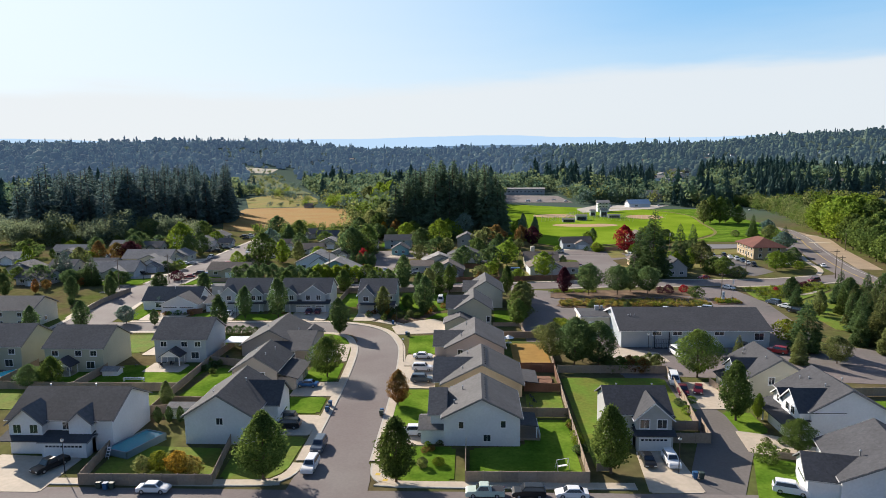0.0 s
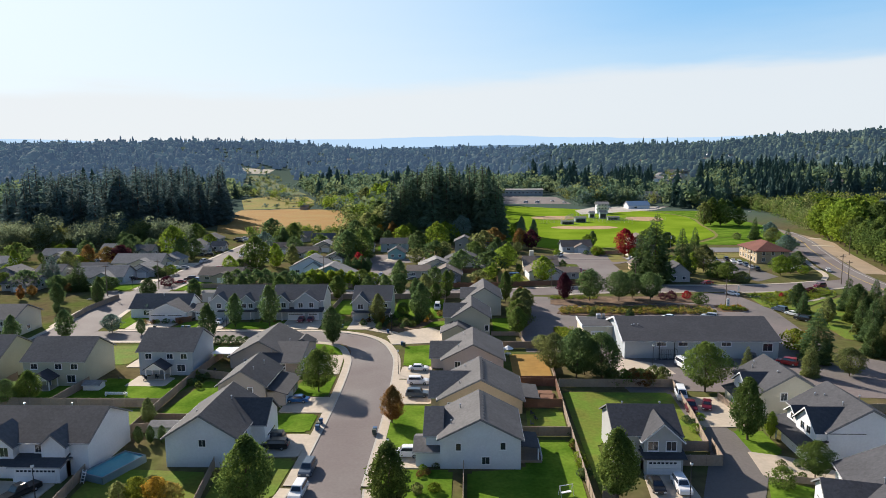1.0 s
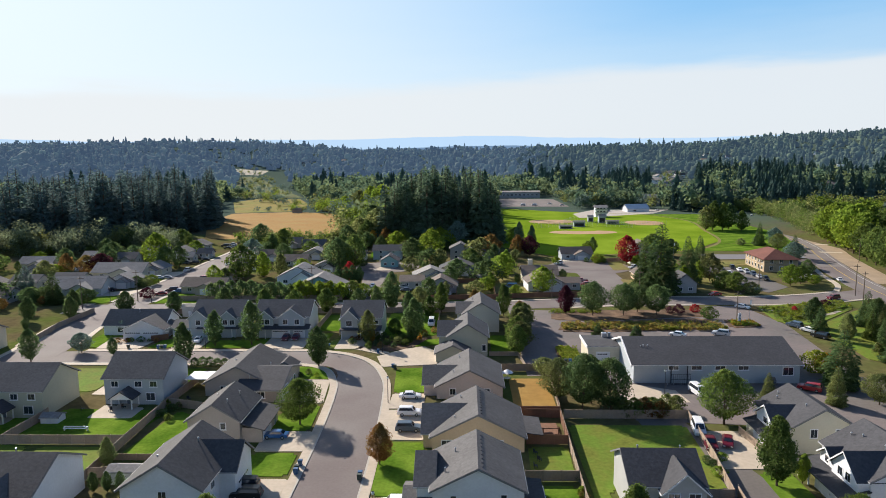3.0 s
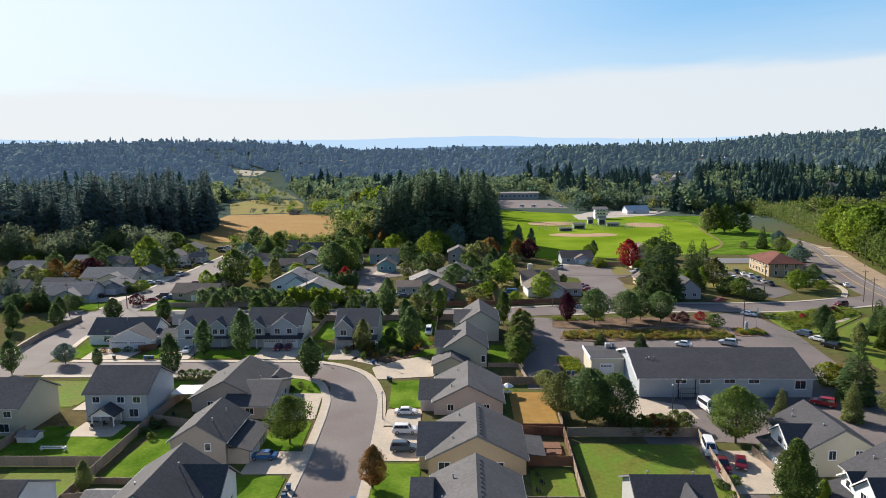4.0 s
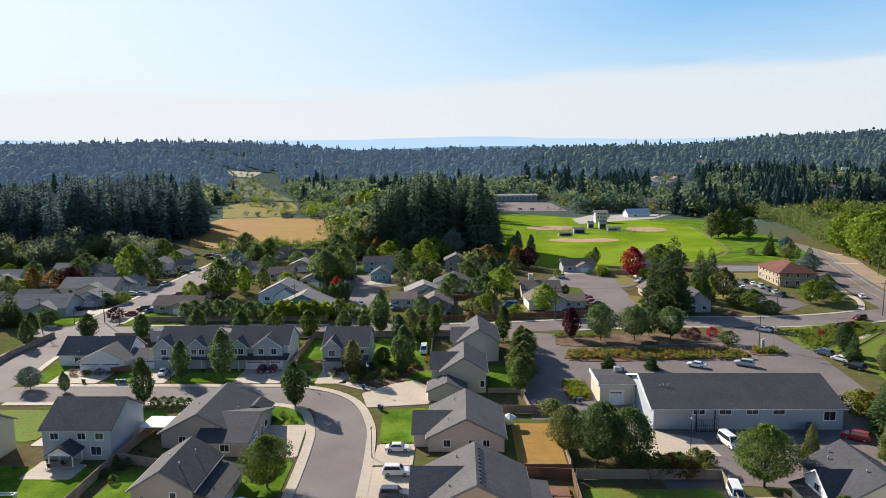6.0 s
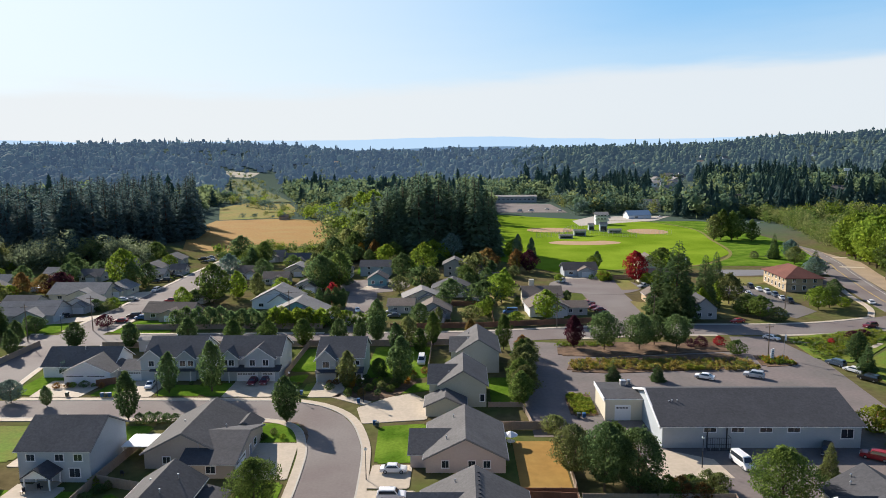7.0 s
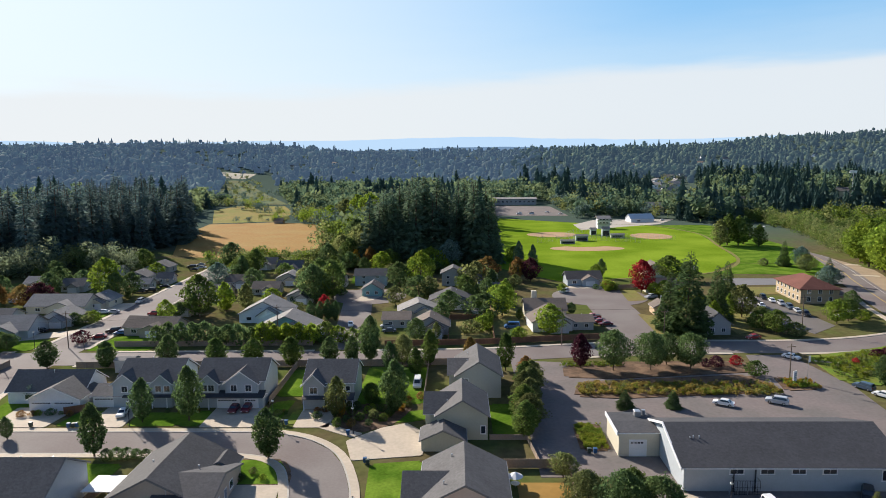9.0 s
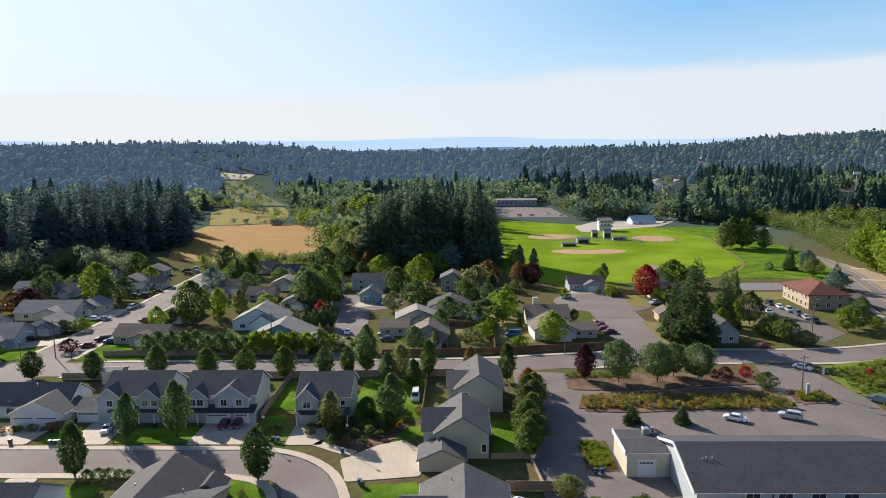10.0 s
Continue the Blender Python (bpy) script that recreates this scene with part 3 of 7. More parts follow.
setting("hay_field", sheet([(-168, 440), (-124, 422), (-84, 470), (-100, 560), (-112, 615), (-160, 640), (-215, 625), (-205, 540)], 0.08), STRAW, "golden mown hay field", "field")
setting("far_meadow", sheet([(-215, 632), (-160, 650), (-170, 740), (-205, 840), (-262, 850), (-268, 780)], 0.08), surface("meadow_grass", (0.27, 0.21, 0.06), 0.95, 0.35, 0.3, 0.03, second=(0.16, 0.17, 0.04), spec=0.05), "yellow green meadow", "field")


def land_patch(name, corners, mat, label):
    """A field that lies on the rolling land between four corners."""
    (ax, ay), (bx, by), (cx, cy), (dx, dy) = corners
    v = []
    for j in range(9):
        for i in range(9):
            u, w = i / 8, j / 8
            x = (ax * (1 - u) + bx * u) * (1 - w) + (dx * (1 - u) + cx * u) * w
            y = (ay * (1 - u) + by * u) * (1 - w) + (dy * (1 - u) + cy * u) * w
            v.append((x, y, height(x, y) + 0.8))
    f = [(j * 9 + i, j * 9 + i + 1, j * 9 + i + 10, j * 9 + i + 9) for j in range(8) for i in range(8)]
    tagged(new(name, from_arrays(name, v, f, mat)), label, "field", kind="structure")


land_patch("pale_field", ((-525, 1440), (-440, 1440), (-455, 1560), (-540, 1560)), surface("stubble", (0.33, 0.30, 0.23), 0.95, 0.15, 0.3, 0.03), "pale stubble field far down the valley")
land_patch("valley_meadow", ((-275, 855), (-205, 855), (-425, 1400), (-520, 1400)), STRAW_GREEN, "yellow green meadow down the valley")
setting("ball_field", sheet([(19, 392), (46, 352), (70, 356), (121, 372), (150, 410), (162, 470), (172, 530), (156, 588), (114, 606), (66, 640), (36, 664), (28, 560)], 0.09), OUTFIELD, "bright green baseball outfield", "field")
for cx, cy, rx, ry in ((79, 459, 22.5, 11), (68, 532, 18, 15), (135, 519, 14, 17)):
    setting("infield", sheet(disc(cx, cy, rx, ry), 0.13), INFIELD, "tan dirt baseball infield", "infield")
setting("infield_grass", sheet(disc(80, 472, 13, 7), 0.16), OUTFIELD, "green grass inside the infield", "infield")
setting("warning_track", ribbon([(70, 356.5), (121, 372.5), (150, 410), (162, 470), (172, 530), (156, 588), (122, 604)], -0.9, 0.9, -0.2, 0.125), TANLAWN, "brown dirt track along the outfield edge", "track")
setting("school_lot", sheet([(33, 690), (105, 684), (104, 800), (36, 820)], 0.12), LOT, "pale gravel lot behind the field", "parking lot")
setting("field_apron", sheet([(94, 560), (165, 600), (190, 640), (120, 640), (95, 600)], 0.12), surface("pale_paving", (0.42, 0.38, 0.33), 0.9, 0.1), "pale paving round the tower", "paving")
setting("running_track", sheet([(340, 640), (420, 625), (440, 700), (350, 715)], 9.4, 1.0), DRYLAWN, "olive grass bank of a sports ground", "field")

# ---- plants ----


def cards(rng, p, d, size, flat=0.6):
    """A small four-sided leaf spray at each point, facing roughly along d."""
    n = len(p)
    nrm = d * flat + rng.normal(size=(n, 3)) * 0.6
    nrm /= np.linalg.norm(nrm, axis=1)[:, None]
    a = np.cross(nrm, rng.normal(size=(n, 3)))
    a /= np.linalg.norm(a, axis=1)[:, None]
    b = np.cross(nrm, a)
    s = size * (0.6 + 0.8 * rng.random((n, 1)))
    v = np.stack([p - a * s, p - b * s * 0.7, p + a * s, p + b * s * 0.7], 1).reshape(-1, 3)
    f = np.arange(4 * n).reshape(-1, 4)
    return v, f


def card_cloud(rng, centres, radii, n, size, flat=0.6):
    """n leaf sprays on the outsides of some lobes."""
    pick = rng.integers(0, len(centres), n)
    d = rng.normal(size=(n, 3))
    d /= np.linalg.norm(d, axis=1)[:, None]
    r = radii[pick][:, None] * (0.72 + 0.36 * rng.random((n, 1)))
    return cards(rng, centres[pick] + d * r * np.array([1, 1, 0.85]), d, size, flat)


def broadleaf_meshes(seed, width, n=1500, low=0.1, belly=0.4, lobes=60, leaf=0.02, point=0.8):
    """A crown and a trunk with limbs, for a tree 1 m high. belly: how high the crown is widest; point: how pointed its top is."""
    rng = np.random.default_rng(seed)
    lean = rng.uniform(0, 6.28, 5)

    def reach(t, a):
        """How far the crown reaches at a height and a bearing."""
        k = np.where(t < belly, np.sqrt(np.clip(1 - ((belly - t) / belly) ** 2, 0, 1)) * 0.45 + 0.55 * np.sqrt(t / belly), np.clip(1 - ((t - belly) / (1 - belly)) ** (2.2 - point), 0, 1) ** 0.8)
        return k, k * (1 + 0.14 * np.sin(2 * a + lean[0]) + 0.10 * np.sin(3 * a + lean[1] + 5 * t))

    t, a = rng.random(lobes) ** 0.9, rng.uniform(0, 6.28, lobes)
    k, far = reach(t, a)
    r = width / 2 * far * (0.25 + 0.62 * rng.random(lobes) ** 0.5)
    size = (0.065 + 0.06 * rng.random(lobes)) * (0.6 + 0.8 * width) * (0.55 + 0.45 * k)
    centres = np.stack([r * np.cos(a), r * np.sin(a), low + (1 - low) * (0.04 + 0.90 * t)], 1)
    v, f = card_cloud(rng, centres, size, n // 2, leaf)
    m = n - n // 2
    t, a = rng.random(m), rng.uniform(0, 6.28, m)
    far = reach(t, a)[1]
    billow = 0.88 + 0.20 * np.sin(4 * a + 9 * t + lean[2]) * np.sin(12 * t - 3 * a + lean[3]) + 0.10 * np.sin(9 * a - 17 * t + lean[4])
    r = width / 2 * far * billow * (0.78 + 0.20 * rng.random(m))
    d = np.stack([np.cos(a), np.sin(a), (t - belly) * 1.5], 1)
    d /= np.linalg.norm(d, axis=1)[:, None]
    v2, f2 = cards(rng, np.stack([r * np.cos(a), r * np.sin(a), low + (1 - low) * (0.03 + 0.95 * t)], 1), d, leaf, 0.45)
    v, f = np.vstack([v, v2]), np.vstack([f, f2 + len(v)])
    v[:, 2] = np.maximum(v[:, 2], 0.01)
    crown = from_arrays("crown", v.tolist(), f.tolist(), LEAF["green"])
    bm = tube((0, 0, -0.02), (0.004, 0.003, low + 0.45), 0.020, 0.009)
    for q in range(7):
        c = centres[q * 5 % lobes]
        tube((0.002, 0, low * 0.7 + 0.05 * q), (c[0] * 0.85, c[1] * 0.85, c[2]), 0.009, 0.002, 5, bm)
    return crown, mesh_of("trunk", bm, BARK)


def conifer_meshes(seed, width=0.34, sprays=1300, low=0.04, droop=0.45, full=0.8):
    """A fir 1 m high: many small drooping sprays of needles, in uneven whorls round a straight trunk."""
    rng = np.random.default_rng(seed)
    t = 1 - np.sqrt(1 - rng.random(sprays) * 0.998)
    whorl = 1 + (0.20 if sprays < 3000 else 0.10) * np.sin(t * 75 + rng.uniform(0, 6)) + 0.10 * np.sin(t * 31 + rng.uniform(0, 6))
    a = rng.uniform(0, 2 * math.pi, sprays)
    ph = rng.uniform(0, 6.28, 4)
    lop = 1 + 0.16 * np.sin(a * 2 + ph[0] + 7 * t) + 0.14 * np.sin(a * 3 + ph[1] - 15 * t) + 0.10 * np.sin(a * 7 + ph[2] + 40 * t)
    rim = width / 2 * (1 - t) ** full * np.clip(0.55 + 4 * t, 0, 1) * whorl * lop + 0.006
    r = rim * (0.35 + 0.65 * rng.random(sprays) ** 0.45)
    out = np.stack([np.cos(a), np.sin(a), np.zeros(sprays)], 1)
    side = np.stack([-np.sin(a), np.cos(a), np.zeros(sprays)], 1)
    up = np.array([0, 0, 1.0])
    p = out * r[:, None] + up * (low + (1 - low) * t - droop * r * 0.5)[:, None]
    ln = ((0.019 + 0.014 * rng.random(sprays)) * (1.15 - 0.6 * t) * (0.96 if sprays < 3000 else 0.85))[:, None]
    fall = (droop * (0.4 + 0.9 * rng.random(sprays)))[:, None]
    d = out - up * fall + side * rng.normal(size=(sprays, 1)) * 0.5
    d /= np.linalg.norm(d, axis=1)[:, None]
    w = side + up * rng.normal(size=(sprays, 1)) * 0.55
    w /= np.linalg.norm(w, axis=1)[:, None]
    v = np.stack([p - d * ln, p + w * ln * 0.62 + d * ln * 0.1, p + d * ln * 1.25, p - w * ln * 0.62 + d * ln * 0.1], 1).reshape(-1, 3)
    f = np.arange(4 * sprays).reshape(-1, 4)
    crown = from_arrays("crown", v.tolist(), f.tolist(), LEAF["fir"])
    return crown, mesh_of("trunk", tube((0, 0, -0.01), (0, 0, 0.97), 0.016, 0.002, 7), BARK)


SHAPES = {
    "round": [broadleaf_meshes(s, 0.95, 4200, 0.12, 0.45, 80, 0.0235, 0.2) for s in (1, 2, 3)],
    "oval": [broadleaf_meshes(s, 0.60, 4400, 0.08, 0.40, 80, 0.0205, 0.55) for s in (4, 5, 6)],
    "column": [broadleaf_meshes(s, 0.50, 4400, 0.04, 0.46, 74, 0.0200, 0.3) for s in (7, 8)],
    "spread": [broadleaf_meshes(s, 1.2, 5600, 0.15, 0.5, 90, 0.023, 0.1) for s in (9, 10)],
    "near_round": [broadleaf_meshes(s, 0.95, 11000, 0.12, 0.45, 96, 0.0150, 0.2) for s in (31, 32)],
    "near_oval": [broadleaf_meshes(s, 0.58, 11000, 0.09, 0.36, 110, 0.0135, 0.65) for s in (33, 34, 35)],
    "near_bush": [broadleaf_meshes(s, 1.5, 2600, 0.0, 0.4, 46, 0.040, 0.1) for s in (36, 37)],
    "bush": [broadleaf_meshes(s, 1.5, 1100, 0.0, 0.4, 34, 0.052, 0.1) for s in (11, 12, 13)],
    "far_round": [broadleaf_meshes(s, 0.95, 2400, 0.10, 0.45, 60, 0.029, 0.3) for s in (14, 15, 16)],
    "far_oval": [broadleaf_meshes(s, 0.66, 2200, 0.08, 0.38, 60, 0.027, 0.8) for s in (17, 18)],
    "fir": [conifer_meshes(s, 0.42, 2200) for s in (21, 22, 23, 24)],
    "spruce": [conifer_meshes(s, 0.56, 5200, 0.02, 0.30, 0.80) for s in (25, 26)],
    "tall_fir": [conifer_meshes(s, 0.30, 1700, 0.02, 0.5, 0.85) for s in (27, 28, 29, 30, 38)],
}
WORDS = {"green": "green", "dark": "dark green", "lime": "yellow green", "olive": "olive green", "orange": "orange autumn", "rust": "rusty brown", "red": "bright red",
         "wine": "dark purple", "straw": "golden straw coloured", "fir": "dark green", "hazed_fir": "dark green", "bluefir": "blue grey", "shrub": "yellow green"}
rnd = random.Random(5)


def plant(shape, x, y, h, colour="green", spread=1.0, where="in a garden", group=""):
    """A tree or bush of this height."""
    far = "far_" + shape if y > 255 and shape in ("round", "oval") else shape
    far = "near_" + shape if y < 152 and shape in ("round", "oval") or y < 100 and shape == "bush" else far
    crown, trunk = rnd.choice(SHAPES[far])
    kind = {"bush": "bush", "fir": "fir_tree", "spruce": "spruce_tree", "tall_fir": "fir_tree"}.get(shape, "tree")
    form = {"round": "round leafy tree", "oval": "oval leafy tree", "column": "narrow leafy tree", "spread": "broad spreading tree", "bush": "low bush",
            "fir": "pointed fir tree", "spruce": "broad pointed spruce", "tall_fir": "tall old fir tree"}[shape]
    m = pose(x, y, height(x, y), rnd.uniform(-1.5, 1.5), rnd.uniform(-1.5, 1.5), rnd.uniform(0, 360)) @ Matrix.Diagonal((h * spread, h * spread, h, 1))
    t = thing(kind, f"{WORDS[colour]} {form} {where}", "bush" if shape == "bush" else "tree", m, group)
    painted(part("crown", crown, None, t), LEAF[colour])
    part("trunk", trunk, None, t)
    return t


for row in (  # street and garden trees: shape, x, y, height, colour, spread
    ("oval", -31.3, 92.6, 11.1, "green", 1.15), ("oval", -11.2, 92.2, 10.5, "green", 1.1), ("oval", -14.3, 123.0, 7.4, "rust", 1.0), ("round", -31.7, 139.4, 9.3, "green", 0.95),
    ("oval", 21.2, 95.9, 11.2, "green", 1.05), ("oval", 47.9, 116.6, 11.4, "green", 0.95), ("round", 49.0, 140.4, 10.6, "green", 0.98), ("round", 23.5, 147.0, 11.8, "dark", 0.8),
    ("round", 29.0, 147.0, 11.0, "dark", 0.95), ("round", 19.3, 151.4, 9.5, "olive", 0.9), ("round", 26, 151, 10.2, "green", 0.8), ("oval", -89.6, 132.4, 6.9, "green", 1.3), ("round", -93.5, 131, 5.4, "dark", 1.1),
    ("spruce", 82, 161, 13.5, "dark", 1.15), ("round", 84, 150.5, 6.6, "olive", 1.1), ("spruce", 75.4, 150.6, 8.4, "olive", 0.95), ("spruce", 61.8, 150.8, 7, "olive", 0.95), ("bush", 81.5, 170.5, 5.6, "shrub", 0.85), ("bush", 84.5, 171.5, 4.6, "orange", 0.8), ("bush", -45.2, 94.6, 3.6, "orange", 0.75), ("bush", -48.6, 95.4, 3.2, "shrub", 0.75), ("bush", -50.8, 94.4, 2.8, "olive", 0.8), ("bush", -42.8, 94.2, 3.0, "straw", 0.8), ("bush", -47, 97, 2.6, "olive", 0.9),
    ("oval", -69.6, 176.0, 11.0, "dark", 0.85), ("column", -36.0, 175.3, 10.4, "dark", 1.0), ("oval", -58.4, 193.5, 12.6, "dark", 0.8), ("oval", -68.2, 192.5, 10.2, "dark", 0.8),
    ("oval", -26.7, 195.0, 9.6, "olive", 0.85), ("oval", -25.5, 195.2, 5, "orange", 0.7), ("column", -14.2, 198.0, 12.4, "dark", 0.95), ("oval", 13.4, 184.5, 8.0, "green", 1.3), ("oval", 14.6, 188.5, 8.2, "olive", 1.3), ("oval", 14.0, 193, 8.4, "green", 1.3), ("oval", 15.4, 197.5, 8.2, "olive", 1.3), ("oval", 16.6, 205.5, 8.4, "olive", 1.25), ("oval", 17.4, 212, 7.8, "olive", 1.25), ("oval", 16.6, 217, 7.2, "rust", 1.1),
    ("oval", 15.0, 201.5, 8.6, "olive", 1.2), ("oval", 15.8, 209, 8.4, "green", 1.2), ("oval", 12.5, 227, 10.5, "green", 0.8), ("bush", 13.0, 201, 2.8, "red", 0.5), ("round", 18.4, 168.3, 4.5, "olive", 1.3),
    ("oval", 32.6, 228.5, 9.7, "wine", 0.95), ("spread", 40.7, 226.5, 11.2, "dark", 0.75), ("spread", 50.5, 226.5, 10.6, "dark", 0.78), ("spread", 61.1, 227, 10.0, "dark", 0.8), ("spread", 56, 231, 9, "dark", 0.8),
    ("spruce", 37.3, 200.5, 4.6, "dark", 1.5), ("spruce", 48.0, 200.5, 4.4, "dark", 1.6), ("column", -24.4, 235, 13.4, "dark", 0.95), ("column", -29.0, 232.5, 8.3, "dark", 1.0), ("column", -112.3, 230.0, 7.9, "dark", 1.5),
    ("column", -96.0, 229.9, 7.8, "dark", 1.5), ("oval", -79.8, 232, 8.9, "dark", 1.2), ("column", -66, 231, 8.4, "green", 1.45), ("column", -56, 231.5, 8.0, "green", 1.4), ("column", -45.5, 231, 8.6, "green", 1.4), ("column", -34.8, 231, 8.6, "dark", 1.15),
    ("round", -15.1, 231.0, 8.9, "olive", 0.75), ("oval", 3.3, 234.2, 7.4, "rust", 0.9), ("oval", -7.6, 231.3, 10.2, "green", 0.85), ("oval", -11, 222, 8, "green", 0.9), ("oval", -18, 226, 8.5, "dark", 0.85), ("round", -16.5, 208, 5.6, "green", 0.9), ("round", -20, 203, 5.2, "green", 1.0),
    ("round", -16.2, 338.0, 16.4, "lime", 1.0), ("round", -3.6, 386, 15.4, "bluefir", 0.95), ("round", 13.5, 352, 12.0, "rust", 1.1), ("round", 27.0, 354.1, 11.0, "rust", 0.8), ("round", 33, 352, 11.0, "wine", 1.0), ("column", 29.5, 376, 16, "fir", 0.6), ("column", 36.5, 376, 14, "fir", 0.6),
    ("spruce", 72.0, 262.5, 27.5, "dark", 1.0), ("spruce", 68.5, 268, 20, "dark", 0.9), ("spruce", 88.0, 279, 20, "dark", 0.85), ("oval", 84.5, 272, 9, "lime", 0.9), ("round", 75.5, 326.6, 13.9, "red", 0.85), ("bush", 98.5, 268.2, 6.5, "green", 1.0), ("bush", 101, 275, 6, "olive", 1.0),
    ("round", -59.6, 339.2, 13.2, "green", 1.0), ("round", -92.8, 288.2, 15.5, "green", 1.0), ("oval", -86, 296, 11.5, "lime", 1.0), ("oval", -79, 298, 10.5, "olive", 1.0), ("round", -144.8, 322.5, 17.0, "lime", 0.85), ("round", -138.8, 318, 11, "dark", 0.9), ("oval", -174.8, 300.8, 10.6, "rust", 1.1), ("round", -162.4, 306.3, 9.3, "wine", 1.4), ("round", -168.4, 305, 9, "rust", 1.2),
    ("round", 15.8, 288, 11.0, "lime", 1.0), ("oval", 18, 302, 11.0, "lime", 0.9), ("bush", 8, 268, 5.2, "lime", 1.0), ("oval", 10, 272, 6.4, "lime", 1.0), ("round", -24, 306, 7.6, "olive", 1.1), 
    
    ("oval", 162, 466, 17, "olive", 1.0), ("oval", 168, 470, 20, "green", 1.0), ("oval", 174, 468, 19, "green", 0.95), ("oval", 180, 474, 18, "dark", 1.0), ("oval", 184, 462, 14, "green", 1.0), ("spruce", 164, 390, 14, "dark", 0.85), ("round", 171.5, 388, 10.5, "bluefir", 0.95), ("round", 166, 372, 9, "olive", 1.1), ("spruce", 161, 344, 12, "dark", 1.0), ("round", 158, 338, 9, "bluefir", 1.2), ("bush", 155, 392, 4, "olive", 1.0),
    ("spruce", 102, 306, 17, "dark", 0.9), ("round", 98.5, 284, 11.5, "olive", 1.05), ("oval", 93.5, 283, 9, "lime", 0.9), ("round", 100, 262, 8.0, "green", 1.1), ("bush", 105, 260, 4.5, "olive", 1.0), ("round", 126, 275, 8.5, "lime", 1.1), ("round", 131.5, 278, 7.5, "green", 1.1), ("bush", 137, 280, 3.4, "lime", 1.2), ("bush", 141, 284, 2.6, "dark", 1.2), ("round", 143, 296, 7, "dark", 1.0),
    ("round", -56, 310, 15.5, "dark", 0.9), ("round", -50, 317, 16, "green", 0.9), ("round", -60, 318, 15, "olive", 0.85), ("column", -48, 281, 7.5, "dark", 0.9), ("column", -45.2, 281.5, 8, "dark", 0.9), ("column", -42.6, 281, 7.4, "dark", 0.9), ("column", -51, 281, 7.6, "dark", 0.9), ("round", -47.5, 286, 8.5, "red", 0.7), ("round", -106, 344, 11, "bluefir", 1.0), ("round", -100, 380, 12, "green", 1.0), ("round", -118, 398, 13, "dark", 1.1),
    ("round", -150, 248, 6.2, "dark", 1.5), ("spruce", -163, 256, 13, "bluefir", 1.1), ("spruce", -170, 262, 10, "dark", 1.2),
    ("round", -100, 205, 4.4, "bluefir", 1.1), ("round", -101.5, 186, 5.6, "bluefir", 1.2), ("bush", -117, 255, 4, "wine", 1.1), ("spruce", -146, 245, 12.6, "dark", 1.1), ("round", -135, 247, 5.2, "dark", 1.6), ("round", -154, 244, 6.5, "dark", 1.4), ("oval", -126, 222, 8, "dark", 1.0), ("oval", -131, 232, 8, "dark", 1.1),
    ("bush", 74.5, 231, 2.8, "red", 1.0), ("bush", 69, 230, 3.0, "wine", 1.0), ("bush", 66, 229.5, 2.4, "wine", 1.0), ("bush", 76, 222.5, 4.0, "green", 1.0), ("bush", 106, 230.5, 2.2, "red", 0.7), ("bush", 116, 237, 2.6, "wine", 1.3), ("bush", 120, 239, 2.4, "wine", 1.2), 
    ("oval", 52.2, 117.5, 5.0, "lime", 0.8), ("round", 52.5, 103.2, 6.0, "green", 0.9), ("bush", 46.2, 100.2, 3.2, "green", 1.0), ("oval", -91, 116, 3.8, "dark", 1.0), ("oval", -59.5, 121.5, 5.4, "olive", 0.9), ("column", -57.2, 113.2, 3.4, "dark", 0.9), ("column", -55.2, 113.4, 3.4, "dark", 0.9), ("column", -53.2, 113.6, 3.4, "dark", 0.9),
    ("oval", -92, 184, 5, "dark", 1), ("oval", -110, 178, 9, "dark", 0.9), ("column", -120, 171, 9, "dark", 0.9), ("oval", -111, 138, 7, "dark", 1.0), ("round", 96, 356, 11, "green", 1.2), ("round", 62, 352, 8, "lime", 1.0), ("round", 103, 351, 9, "dark", 1.2), ("oval", 66.5, 362, 9, "dark", 0.9), ("round", 82, 318, 7, "lime", 1.2), ("oval", 84, 300, 8, "lime", 1.0),
):
    shape, x, y, h, colour, spread = row
    plant(shape, x, y, h, colour, spread, "beside a street" if shape in ("oval", "column") else "in a garden")

for k in range(16):
    plant("spruce" if k % 3 else "oval", rnd.uniform(100, 134), rnd.uniform(176, 214) + (6 if k % 2 else 0), rnd.uniform(7, 14), rnd.choice(("dark", "olive", "dark", "green")), 1.0, "on the corner bank", "corner conifers")
for k in range(30):
    x, y = rnd.uniform(-205, -132), rnd.uniform(196, 258)
    plant(rnd.choice(("round", "oval", "bush", "column")), x, y, rnd.uniform(3, 9), rnd.choice(("green", "dark", "olive", "rust", "dark")), 1.0, "in a side garden", "side garden trees")
for x, y in ((-66.4, 174.2), (-64.6, 174.8), (-62.8, 175.0), (-61.0, 175.2), (-59.2, 175.2)):
    plant("bush", x, y, rnd.uniform(2.0, 2.6), "dark", 0.8, "in a clipped hedge", "carport hedge")
for x, y, colour in ((-25.6, 190.0, "green"), (-24.0, 192.6, "dark"), (-22.6, 190.2, "rust"), (-21.4, 193.6, "green"), (-19.0, 191.0, "dark"), (-18.4, 194.4, "olive"), (-16.2, 193.0, "green"), (-15.0, 196.4, "dark"), (-20.2, 197.6, "lime"), (-17.2, 199.0, "green"), (-13.4, 199.4, "orange"), (-22.8, 199.4, "dark"), (-26, 194.6, "rust"), (-23.6, 196.4, "green")):
    plant("bush", x, y, rnd.uniform(1.1, 2.4), colour, rnd.uniform(0.7, 1.0), "in a mulched garden bed", "garden shrubs")
